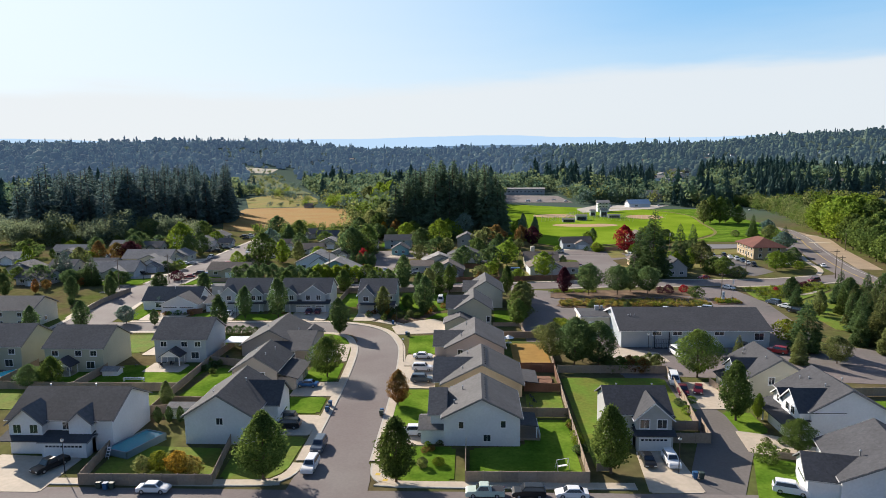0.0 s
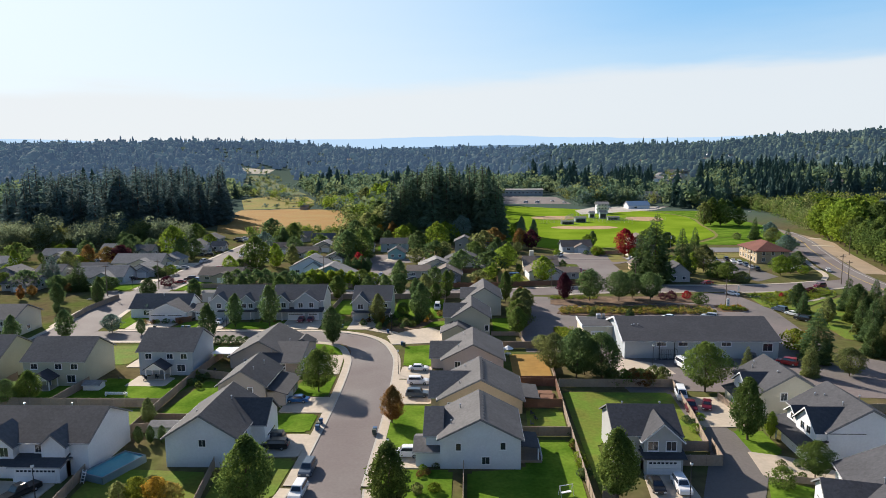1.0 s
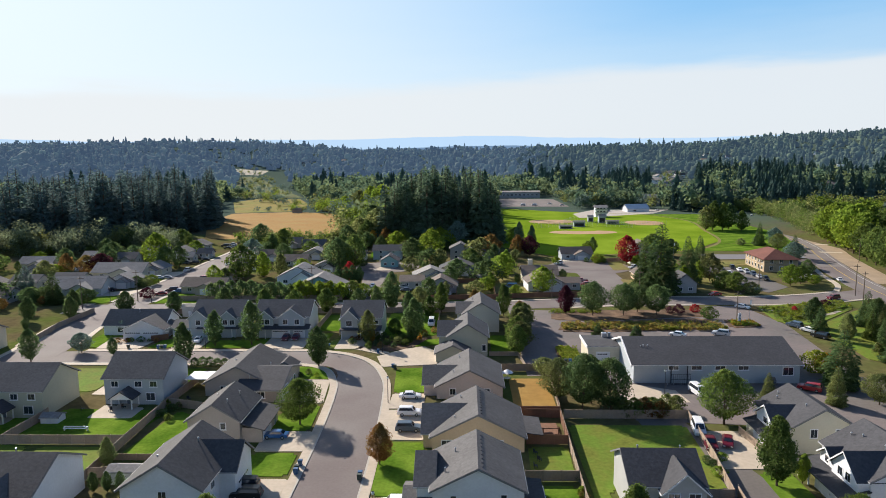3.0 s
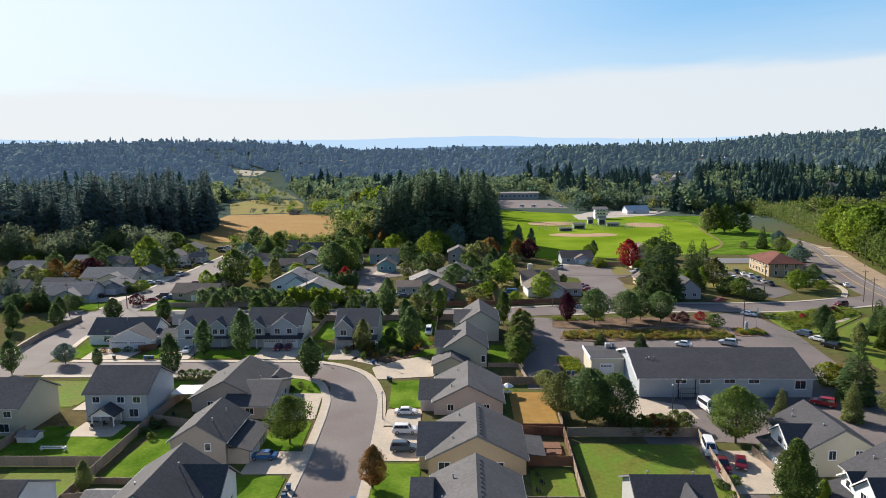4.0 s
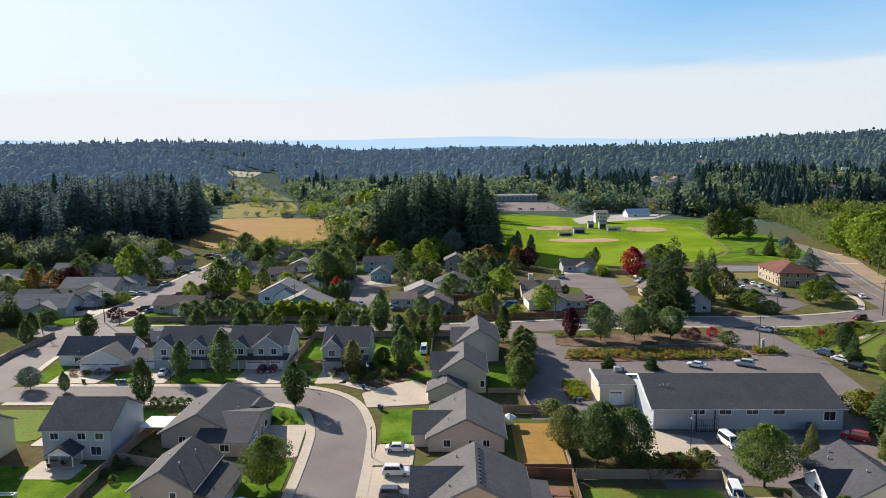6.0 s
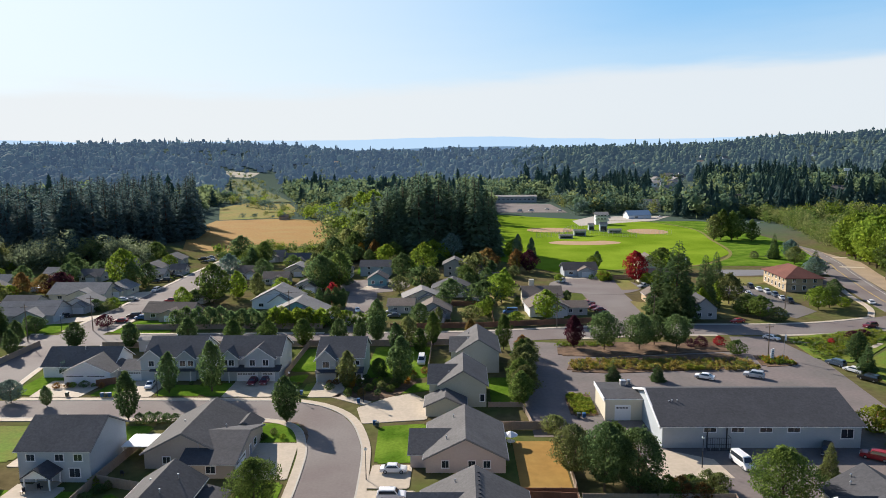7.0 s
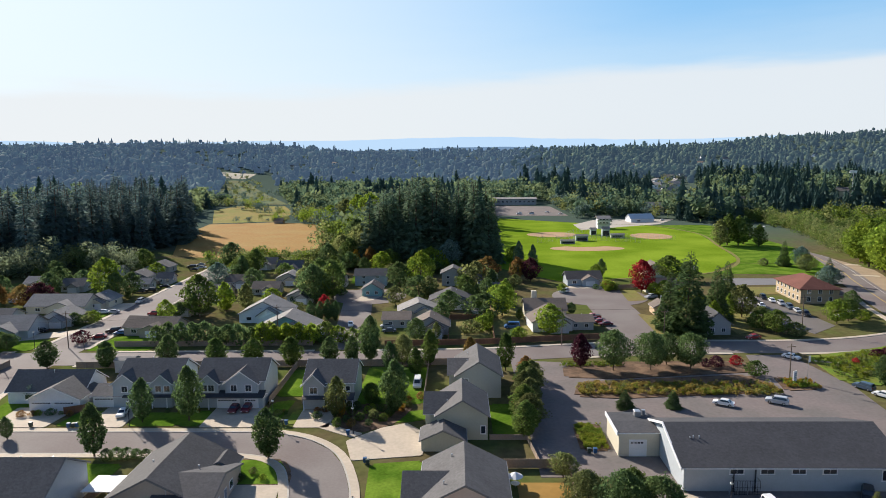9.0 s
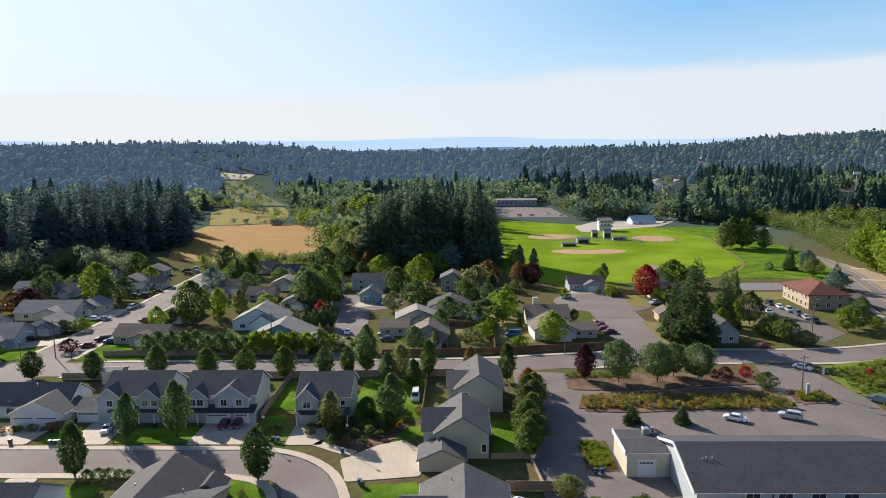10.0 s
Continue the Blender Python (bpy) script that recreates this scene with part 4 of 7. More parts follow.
# clipped hedge row behind the street, and shrubs in the gardens
for k in range(14):
    plant("bush", -92 + 3.6 * k, 252.5 + rnd.uniform(-0.6, 0.6), rnd.uniform(5.4, 7.2), "dark" if k < 9 else "lime", 0.72, "in a dense hedge", "hedge behind the cross street")
for k in range(9):
    plant("bush", -62 + 4.2 * k, 254.5 + rnd.uniform(-1.5, 1.5), rnd.uniform(4.0, 7.0), rnd.choice(("green", "lime", "olive")), 0.8, "behind the back fence")
for k in range(34):
    plant("bush", rnd.uniform(30, 43), rnd.uniform(143.5, 149), rnd.uniform(1.6, 3.6), rnd.choice(("olive", "rust", "olive", "green")), 0.8, "behind the concrete yard", "dry bushes")
for x, y, n, w, d in ((-20, 198, 9, 9, 3), (-14, 203, 8, 8, 5), (-59, 146, 5, 3, 5), (-8, 99, 3, 3, 2), (-6, 104, 4, 2, 2), (17.7, 108, 10, 0.5, 14), (-92, 197, 6, 6, 2), (-40, 195, 6, 3, 4), (-30, 197, 5, 3, 3), (54, 113, 4, 2, 5), (51, 104, 4, 3, 3), (-62, 199, 5, 4, 1.5),
                      (-94, 150, 4, 4, 3), (42, 122, 4, 3, 3), (-36, 168, 4, 3, 2), (62, 330, 6, 5, 6), (-130, 285, 6, 4, 8), (-100, 315, 8, 8, 14), (5, 320, 8, 12, 10), (-70, 320, 8, 9, 12), (84, 345, 8, 16, 6)):
    for k in range(n):
        plant("bush", x + rnd.uniform(-w, w), y + rnd.uniform(-d, d), rnd.uniform(0.7, 1.8) if y < 260 else rnd.uniform(1.5, 4.5), rnd.choice(("green", "dark", "olive", "lime", "rust")), rnd.uniform(0.8, 1.2), "in a garden bed", "garden shrubs")

# the two stands of tall firs
for k in range(84):
    x, y = rnd.uniform(-46, 20), rnd.uniform(396, 444)
    h = 48 - 17 * rnd.random() ** 1.6 - 17 * max(0.0, abs(x + 10) / 34 - 0.4)
    plant("tall_fir", x, y, h, "fir", rnd.uniform(0.95, 1.3), "in a stand by the field", "fir stand")


def inside(x, y, pts):
    hit = False
    for (x0, y0), (x1, y1) in zip(pts, pts[1:] + pts[:1]):
        if (y0 > y) != (y1 > y) and x < (x1 - x0) * (y - y0) / (y1 - y0) + x0:
            hit = not hit
    return hit


WOOD = [(-266, 386), (-218, 382), (-188, 416), (-184, 495), (-212, 592), (-300, 600), (-318, 440)]
count = 0
while count < 165:
    x, y = rnd.uniform(-318, -184), rnd.uniform(382, 600)
    if not inside(x, y, WOOD) or rnd.random() < (y - 382) / 420:
        continue
    count += 1
    h = 45 - 16 * rnd.random() ** 1.5 + 3 * math.sin(x * 0.11) + 2.5 * math.sin(x * 0.31 + y * 0.07)
    plant("tall_fir", x, y, h, "hazed_fir", rnd.uniform(0.95, 1.4), "in the dark wood", "fir wood")
# mixed trees west of the fir stand
for x, y, h, colour, shape in ((-50, 402, 17, "olive", "round"), (-56, 398, 15, "green", "round"), (-62, 408, 16, "olive", "round"), (-68, 400, 12, "dark", "round"), (-52, 392, 10, "orange", "oval"), (-44, 388, 12, "rust", "oval"),
                               (-59, 386, 13, "dark", "fir"), (-72, 412, 11, "olive", "round"), (-66, 425, 15, "green", "round"), (-54, 430, 20, "olive", "round"), (-60, 452, 20, "dark", "round"), (-50, 470, 22, "green", "round"),
                               (-88, 640, 24, "lime", "round"), (-76, 632, 26, "lime", "round"), (-100, 648, 20, "olive", "round"), (-112, 640, 15, "lime", "round"), (-64, 620, 18, "lime", "round"), (-92, 610, 12, "dark", "fir")):
    plant(shape, x, y, h, colour, rnd.uniform(0.9, 1.15), "at the edge of the field", "field side trees")
# tall leafy trees beside the arterial road
for x, y, h, colour in ((213, 409, 18, "lime"), (208, 399, 22, "lime"), (215, 398, 23, "lime"), (204, 386, 24, "lime"), (202, 371, 24, "lime"), (198, 359, 25, "lime"), (206, 365, 26, "lime"), (214, 380, 23, "lime"), (196, 346, 23, "lime"), (190, 334, 18, "green"), (187, 322, 18, "green"), (184, 310, 18, "green"),
                        (196, 324, 20, "green"), (204, 342, 25, "green"), (180, 298, 17, "green"), (176, 284, 15, "green"), (190, 300, 21, "dark"), (186, 280, 20, "dark"), (172, 268, 13, "olive"), (182, 262, 20, "dark"), (168, 250, 12, "olive"), (178, 244, 18, "dark"),
                        (165, 236, 11, "lime"), (198, 270, 24, "dark"), (210, 310, 25, "dark"), (218, 350, 25, "olive"), (174, 226, 17, "dark"), (164, 214, 15, "dark")):
    plant("round", x, y, h, colour, rnd.uniform(0.9, 1.05), "beside the arterial road", "roadside trees")
# trees east of the arterial road
for x, y, h in ((103, 166, 15), (108, 160, 17), (114, 167, 14), (110, 175, 13), (119, 176, 15), (104, 177, 12), (118, 160, 12), (100, 158, 9), (113, 182, 12), (121, 186, 14), (107, 186, 10), (124, 168, 15), (98, 166, 10), (116, 191, 11)):
    plant("spruce", x, y, h, "olive" if h % 2 else "dark", 0.95, "by the arterial road", "corner conifers")
# garden trees between the far houses
BLOCKED = []


def clear_of(x, y, r):
    """Whether a garden spot keeps off the streets, drives and houses."""
    if -131 < x < -106 or 229 < y < 250 or (-46 < x < -26 and 246 < y < 352) or (46 < x < 76 and 246 < y < 340):
        return False
    return all((x - a) ** 2 + (y - b) ** 2 > (r + c) ** 2 for a, b, c in BLOCKED)


def lump():
    """The corners and faces of a twenty-sided lump."""
    bm = bmesh.new()
    bmesh.ops.create_icosphere(bm, subdivisions=1, radius=1.0)
    bm.verts.index_update()
    out = np.array([v.co for v in bm.verts]), np.array([[v.index for v in f.verts] for f in bm.faces])
    bm.free()
    return out


LUMP_V, LUMP_F = lump()


def forest(name, spots, colour, seed, firs, label, cards=70, lob=7):
    """A far wood: many simple trees in one mesh."""
    rng = np.random.default_rng(seed)
    av, af, base = [], [], 0
    for x, y, h in spots:
        z = height(x, y)
        if firs:
            w, n, lay = h * 0.25, 6, 9
            for k in range(lay):
                t = k / lay
                r = w * (1 - t) ** 0.8 * (0.7 + 0.5 * rng.random()) + 0.3
                lo, hi = z + h * (0.06 + 0.9 * t), z + h * min(1.0, 0.06 + 0.9 * (t + 1.7 / lay))
                ang = rng.random() * 6.3 + np.arange(2 * n) * math.pi / n
                rr = r * np.where(np.arange(2 * n) % 2, 0.55, 1.0) * (0.75 + 0.5 * rng.random(2 * n))
                ring = np.stack([x + rr * np.cos(ang), y + rr * np.sin(ang), lo + (1 - rr / r) * h * 0.03], 1)
                av.append(np.vstack([ring, [[x, y, hi]]]))
                af += [(base + j, base + (j + 1) % (2 * n), base + 2 * n) for j in range(2 * n)]
                base += 2 * n + 1
        elif cards == 0:
            for q in range(lob):
                c = np.array([x, y, z]) + rng.normal(size=3) * np.array([0.20, 0.20, 0.05]) * h + np.array([0, 0, h * (0.16 + 0.62 * q / lob)])
                r = h * (0.31 - 0.20 * q / lob) * (0.8 + 0.4 * rng.random())
                av.append(c + LUMP_V * r * (0.7 + 0.6 * rng.random((len(LUMP_V), 1))) * np.array([1, 1, 0.9]))
                af += (LUMP_F + base).tolist()
                base += len(LUMP_V)
        else:
            c = rng.normal(size=(lob, 3)) * np.array([0.2, 0.2, 0.17]) * h + np.array([x, y, z + h * 0.55])
            v, f = card_cloud(rng, c, (0.16 + 0.12 * rng.random(lob)) * h, cards, h * 0.85 / math.sqrt(cards), 1.2)
            av.append(v)
            af += (f + base).tolist()
            base += len(v)
    me = from_arrays(name, np.vstack(av).tolist(), af, LEAF[colour])
    if cards == 0:
        me.polygons.foreach_set("use_smooth", [True] * len(me.polygons))
    return tagged(new(name, me), label, "woods", kind="stuff")


rr = random.Random(11)
FAR_HOMES = []  # scattered houses among the far woods, with a gap in the trees before each
while len(FAR_HOMES) < 46:
    y = rr.uniform(700, 1900)
    x = rr.uniform(0.18, 0.62) * y if len(FAR_HOMES) < 38 else rr.uniform(-0.5, -0.1) * y
    if x > 120 or y > 900:
        FAR_HOMES.append((x, y))


def hides(x, y):
    """Whether a tree here would stand close in front of a far house."""
    return any(b - 85 < y < b + 9 and abs(x - a * y / b) < 13 for a, b in FAR_HOMES)


OPEN = [[(-235, 420), (-70, 400), (-75, 650), (-160, 720), (-195, 850), (-275, 860), (-285, 800), (-240, 620)],
        [(0, 340), (150, 340), (225, 470), (262, 600), (190, 605), (190, 660), (112, 660), (112, 860), (28, 860), (26, 660), (20, 560)], [(262, 600), (225, 470), (150, 180), (420, 180), (420, 560)],
        [(320, 600), (440, 600), (470, 740), (340, 750)], [(225, 800), (285, 790), (440, 1340), (330, 1350)], [(-275, 850), (-205, 850), (-420, 1570), (-545, 1570)]]
near, firs, rest, restfirs = [], [], [], []
while len(near) + len(firs) < 3900:
    y = rnd.uniform(480, 1150)
    x = rnd.uniform(-0.80 * y, 0.74 * y)
    if any(inside(x, y, p) for p in OPEN) or hides(x, y) or (x < -130 and y < 560) or (y > 860 and (x < -330 or x > 620)):
        continue
    (firs if noise.noise((x / 90, y / 90, 1)) + rnd.uniform(-0.25, 0.25) > (0.30 if x < 120 else 0.04) else near).append((x, y, rnd.uniform(10, 21) + (7 if rnd.random() < 0.12 else 0)))
while len(rest) + len(restfirs) < 7600:
    y = 860 + 2300 * rnd.random() ** 1.4
    x = rnd.uniform(-0.80 * y, 0.76 * y)
    if any(inside(x, y, p) for p in OPEN) or hides(x, y) or (y < 1150 and -330 < x < 620):
        continue
    (restfirs if noise.noise((x / 160, y / 160, 7)) + rnd.uniform(-0.35, 0.35) > 0.16 else rest).append((x, y, rnd.uniform(13, 31) + (12 if rnd.random() < 0.15 else 0)))
firs = [(x, y, h * rnd.uniform(1.0, 1.8)) for x, y, h in firs]
for colour, seed in (("olive", 51), ("lime", 52), ("bluefir", 53)):
    spots = [(rnd.uniform(-205, -105), rnd.uniform(632, 662), rnd.uniform(3, 9)) for k in range(9)] + [(-100 - 60 * u + rnd.uniform(-5, 16), 560 + 150 * u, rnd.uniform(6, 15)) for u in [rnd.random() for k in range(16)]]
    spots += [(-165 - 130 * u + rnd.uniform(-40, 12), 690 + 260 * u, rnd.uniform(4, 12)) for u in [rnd.random() for k in range(16)]]
    forest("meadow_trees", spots, colour, seed, False, "loose trees and bushes round the meadows", 260, 11)
row_line = smooth_line([(213, 418), (218, 432), (230, 480), (242, 530), (247, 575), (236, 612)], 4.4)
for colour, seed, step in (("olive", 74, 0), ("green", 75, 1)):
    spots = [(p.x + side + rnd.uniform(-1, 1), p.y + rnd.uniform(-2, 2), rnd.uniform(9.5, 13)) for k, p in enumerate(row_line) for side in (0, 6) if (k + side) % 3 < 2 - step or (step and (k + side) % 3 == 2)]
    forest("roadside_row", spots, colour, seed, False, "row of young leafy trees along the road", 900, 14)
for colour, seed in (("olive", 76), ("pale", 77), ("pale", 78)):
    spots = []
    for k in range(16):
        u = rnd.random()
        spots.append((-310 + 150 * u + rnd.uniform(-8, 8), 364 + 16 * u + rnd.uniform(-14, 8) + (40 * (u - 0.75) if u > 0.75 else 0), rnd.uniform(9, 18)))
    forest("wood_edge", spots, colour, seed, False, "leafy trees at the edge of the dark wood", 1100, 16)
for colour, seed in (("olive", 71), ("bluefir", 72)):
    spots = [(-240 - 245 * u + rnd.uniform(-40, 40), 860 + 640 * u, rnd.uniform(4, 11)) for u in [rnd.random() for k in range(46)]]
    spots += [(250 + 130 * u + rnd.uniform(-40, 40), 810 + 500 * u, rnd.uniform(5, 12)) for u in [rnd.random() for k in range(26)]]
    spots += [(rnd.uniform(108, 200), rnd.uniform(648, 820), rnd.uniform(9, 17)) for k in range(24)] + [(rnd.uniform(-20, 34), rnd.uniform(700, 830), rnd.uniform(10, 18)) for k in range(8)]
    forest("clearing_trees", spots, colour, seed, False, "loose trees and bushes in the far clearings", 200, 10)
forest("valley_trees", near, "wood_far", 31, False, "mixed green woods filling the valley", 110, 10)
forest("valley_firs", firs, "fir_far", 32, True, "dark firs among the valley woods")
# woods to the west, towards the sun, carry more of the painted haze
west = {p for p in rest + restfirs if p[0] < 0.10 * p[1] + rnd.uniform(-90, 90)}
for colour, tone, seed, side in (("hill_far", "haze tinted blue green", 33, True), ("hill_green", "dark green", 35, False)):
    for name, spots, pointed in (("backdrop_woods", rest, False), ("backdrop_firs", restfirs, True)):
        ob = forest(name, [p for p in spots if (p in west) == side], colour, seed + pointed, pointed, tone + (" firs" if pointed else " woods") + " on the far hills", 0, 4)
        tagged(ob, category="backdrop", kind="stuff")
for colour, share, seed in (("green", 0, 41), ("olive", 1, 42), ("lime", 2, 43)):
    spots = []
    for k in range(34):
        u = rnd.random()
        spots.append((-125 + 100 * u + rnd.uniform(-12, 12), 392 + 14 * math.sin(u * 3) + rnd.uniform(-16, 22), rnd.uniform(4, 9)))
    for k in range(34):
        spots.append((rnd.uniform(-84, -28), rnd.uniform(440, 640), rnd.uniform(9, 19)))
    for k in range(30):
        u = rnd.random()
        spots.append((228 + 50 * u + rnd.uniform(0, 22), 385 + 205 * u + rnd.uniform(-8, 8), rnd.uniform(7, 12)))
    for k in range(34):
        u, v = rnd.random(), rnd.random()
        spots.append((200 + 40 * u + (20 + 90 * u) * v, 215 + 150 * u + rnd.uniform(-8, 8), rnd.uniform(15, 24)))
    for k in range(60):
        u = rnd.random()
        spots.append((rnd.uniform(235, 420), rnd.uniform(420, 600), rnd.uniform(9, 15)))
    forest("field_edge_trees", spots, colour, seed, False, "leafy trees along the fields and the road", 270, 13)


def bed(name, colours, n, spot, lo, hi, label):
    """A bed of low shrubs, one mesh for each leaf colour."""
    for k, colour in enumerate(colours):
        forest(name, [(*spot(), rnd.uniform(lo, hi)) for q in range(n // len(colours))], colour, 60 + k, False, label, 90, 6)


def verge_spot():
    a = rnd.random()
    return 98 + a * 28 + rnd.uniform(-2, 3), 218.5 + a * 20 + rnd.uniform(-1, 16) * (1 - 0.55 * a)


bed("island_shrubs", ("straw", "shrub", "straw", "olive", "straw"), 700, lambda: (rnd.uniform(29, 76), rnd.uniform(208.0, 216.0)), 0.7, 1.6, "olive and rusty shrubs filling the planted island")
bed("verge_shrubs", ("shrub", "lime", "shrub", "olive"), 900, verge_spot, 0.6, 1.5, "yellow green shrubs covering the verge")
bed("bed_shrubs", ("shrub", "lime"), 220, lambda: (rnd.uniform(24.2, 28.8), rnd.uniform(179.3, 190.3)), 0.7, 1.3, "yellow green shrubs in the bed")
bed("corner_shrubs", ("shrub", "lime", "orange"), 120, lambda: (rnd.uniform(80, 87.4), rnd.uniform(212.6, 218)), 0.7, 1.3, "yellow green and orange corner shrubs")
bed("strip_shrubs", ("shrub", "lime"), 130, lambda: (rnd.uniform(27.5, 44), rnd.uniform(229.4, 233.4)), 0.6, 1.0, "yellow green shrubs under the pines")
bed("bank_bushes", ("green", "lime", "olive"), 90, lambda: (rnd.uniform(103, 128), rnd.uniform(150, 190)), 1.0, 3.2, "green bushes on the corner bank")

# ---- houses ----


def house(label, cx, cy, rz=0, category="house", name="house"):
    return thing(name, label, category, pose(cx, cy, 0, 0, 0, rz))


def wing(h, x0, x1, y0, y1, eave, rise, axis, wall, roof, base=0.0, over=0.45, hip=False, trim=None):
    """A block with a gabled or hipped roof. axis: the way the ridge runs."""
    lo, hi = (x0, x1) if axis == "y" else (y0, y1)
    a, b = (y0, y1) if axis == "y" else (x0, x1)
    mid = (lo + hi) / 2
    slope = rise / (mid - lo)
    drop = over * slope
    th = 0.2
    if hip:
        part("wall", box(x0, x1, y0, y1, base - 0.1, eave), wall, h)
        half = mid - lo
        bm = bmesh.new()
        e = eave - drop
        q = [(lo - over, a - over), (hi + over, a - over), (hi + over, b + over), (lo - over, b + over)]
        put = (lambda u, w, z: (u, w, z)) if axis == "y" else (lambda u, w, z: (w, u, z))
        bot = [bm.verts.new(put(u, w, e - th)) for u, w in q]
        top = [bm.verts.new(put(u, w, e)) for u, w in q]
        r0, r1 = bm.verts.new(put(mid, a + half, eave + rise)), bm.verts.new(put(mid, b - half, eave + rise))
        for k in range(4):
            bm.faces.new((bot[k], bot[(k + 1) % 4], top[(k + 1) % 4], top[k]))
        bm.faces.new(bot)
        bm.faces.new((top[0], top[1], r0))
        bm.faces.new((top[1], top[2], r1, r0))
        bm.faces.new((top[2], top[3], r1))
        bm.faces.new((top[3], top[0], r0, r1))
        bmesh.ops.recalc_face_normals(bm, faces=bm.faces)
        part("roof", bm, roof, h)
        return
    part("wall", prism([(lo, base - 0.1), (hi, base - 0.1), (hi, eave), (mid, eave + rise), (lo, eave)], a, b, axis), wall, h)
    up = 0.06
    out = [(lo - over, eave - drop + up), (mid, eave + rise + up), (hi + over, eave - drop + up), (hi + over, eave - drop + up + th), (mid, eave + rise + up + th * 1.15), (lo - over, eave - drop + up + th)]
    part("roof", prism(out, a - over, b + over, axis), roof, h)
    rake = [(lo - over - 0.02, eave - drop + up - 0.1), (mid, eave + rise + up - 0.1), (hi + over + 0.02, eave - drop + up - 0.1), (hi + over + 0.02, eave - drop + up + th * 0.7), (mid, eave + rise + up + th * 0.8), (lo - over - 0.02, eave - drop + up + th * 0.7)]
    for w in (a - over - 0.05, b + over):
        part("rake_board", prism(rake, w, w + 0.05, axis), trim or FASCIA, h)
    for u in (lo - over - 0.1, hi + over):
        z = eave - drop + up
        g = (u, u + 0.1, a - over, b + over) if axis == "y" else (a - over, b + over, u, u + 0.1)
        part("gutter", box(*g, z, z + 0.14), trim or GUTTER, h)


def on_wall(side, u, w, at, z, hgt, out, depth):
    """The box of something w wide and hgt high on a wall face at the plane at."""
    s = -1 if side in "SW" else 1
    a, b = sorted((at + s * out, at + s * (out + depth)))
    return (u - w / 2, u + w / 2, a, b, z, z + hgt) if side in "SN" else (a, b, u - w / 2, u + w / 2, z, z + hgt)


def window(h, side, u, at, z, w=1.3, hgt=1.2, frame=TRIM):
    """A framed window with a sill and a glazing bar."""
    f = part("window", box(*on_wall(side, u, w + 0.24, at, z - 0.12, hgt + 0.24, -0.02, 0.08)), frame, h, "white framed window")
    n = 2 if w > 1.0 else 1
    for k in range(n):
        part("pane", box(*on_wall(side, u + (k - (n - 1) / 2) * w / n, w / n - 0.06, at, z, hgt, 0.02, 0.05)), GLASS, f)
    if h.location.y > 240:
        return
    part("sill", box(*on_wall(side, u, w + 0.34, at, z - 0.2, 0.08, 0.0, 0.12)), frame, f)


def garage_door(h, side, u, at, w=4.9, hgt=2.2, mat=DOORWHITE):
    f = part("garage_door_frame", box(*on_wall(side, u, w + 0.3, at, 0, hgt + 0.16, -0.02, 0.06)), TRIM, h)
    for k in range(4):
        part("door_panel", box(*on_wall(side, u, w, at, 0.03 + k * hgt / 4, hgt / 4 - 0.04, 0.0, 0.08)), mat, f)
    for k in range(int(w / 0.62) if h.location.y < 240 else 0):
        part("door_light", box(*on_wall(side, u - w / 2 + 0.4 + 0.62 * k, 0.45, at, 0.1 + 0.78 * hgt, 0.3, 0.03, 0.07)), GLASS, f)


def door(h, side, u, at, mat=NAVY):
    f = part("door_frame", box(*on_wall(side, u, 1.25, at, 0, 2.25, -0.02, 0.06)), TRIM, h)
    part("door", box(*on_wall(side, u, 0.95, at, 0.05, 2.05, 0.0, 0.08)), mat, f)


def porch(h, x0, x1, y0, y1, z, roof, posts):
    """A flat-pitched porch roof on posts."""
    part("porch_roof", prism([(x0, z), (x1, z), (x1, z + 0.2), (x0, z + 0.2)], y0, y1, "y"), roof, h)
    for x, y in posts:
        part("porch_post", box(x - 0.09, x + 0.09, y - 0.09, y + 0.09, 0, z), TRIM, h)


def open_porch(h, x0, x1, y0, y1, eave, rise, roof):
    """A small gabled porch roof on white posts, ridge along y."""
    mid, slope = (x0 + x1) / 2, rise / ((x1 - x0) / 2)
    o = 0.35
    out = [(x0 - o, eave - o * slope), (mid, eave + rise), (x1 + o, eave - o * slope), (x1 + o, eave - o * slope + 0.18), (mid, eave + rise + 0.2), (x0 - o, eave - o * slope + 0.18)]
    part("porch_roof", prism(out, y0 - o, y1, "y"), roof, h)
    part("porch_gable", prism([(x0, eave - 0.25), (x1, eave - 0.25), (x1, eave), (mid, eave + rise), (x0, eave)], y0 + 0.1, y0 + 0.2, "y"), TRIM, h)
    for x in (x0 + 0.1, x1 - 0.1):
        for y in (y0 + 0.15, y1 - 0.3):
            part("porch_post", box(x - 0.1, x + 0.1, y - 0.1, y + 0.1, 0, eave), TRIM, h)
    part("porch_floor", box(x0, x1, y0, y1, 0, 0.2), CONCRETE, h)


def lean_to(h, x0, x1, y0, y1, z_low, z_high, roof, low="S"):
    """A sloping skirt roof along a wall."""
    if low in "SN":
        a, b = (z_low, z_high) if low == "S" else (z_high, z_low)
        part("skirt_roof", prism([(y0, a), (y1, b), (y1, b + 0.16), (y0, a + 0.16)], x0, x1, "x"), roof, h)
    else:
        a, b = (z_low, z_high) if low == "W" else (z_high, z_low)
        part("skirt_roof", prism([(x0, a), (x1, b), (x1, b + 0.16), (x0, a + 0.16)], y0, y1, "y"), roof, h)


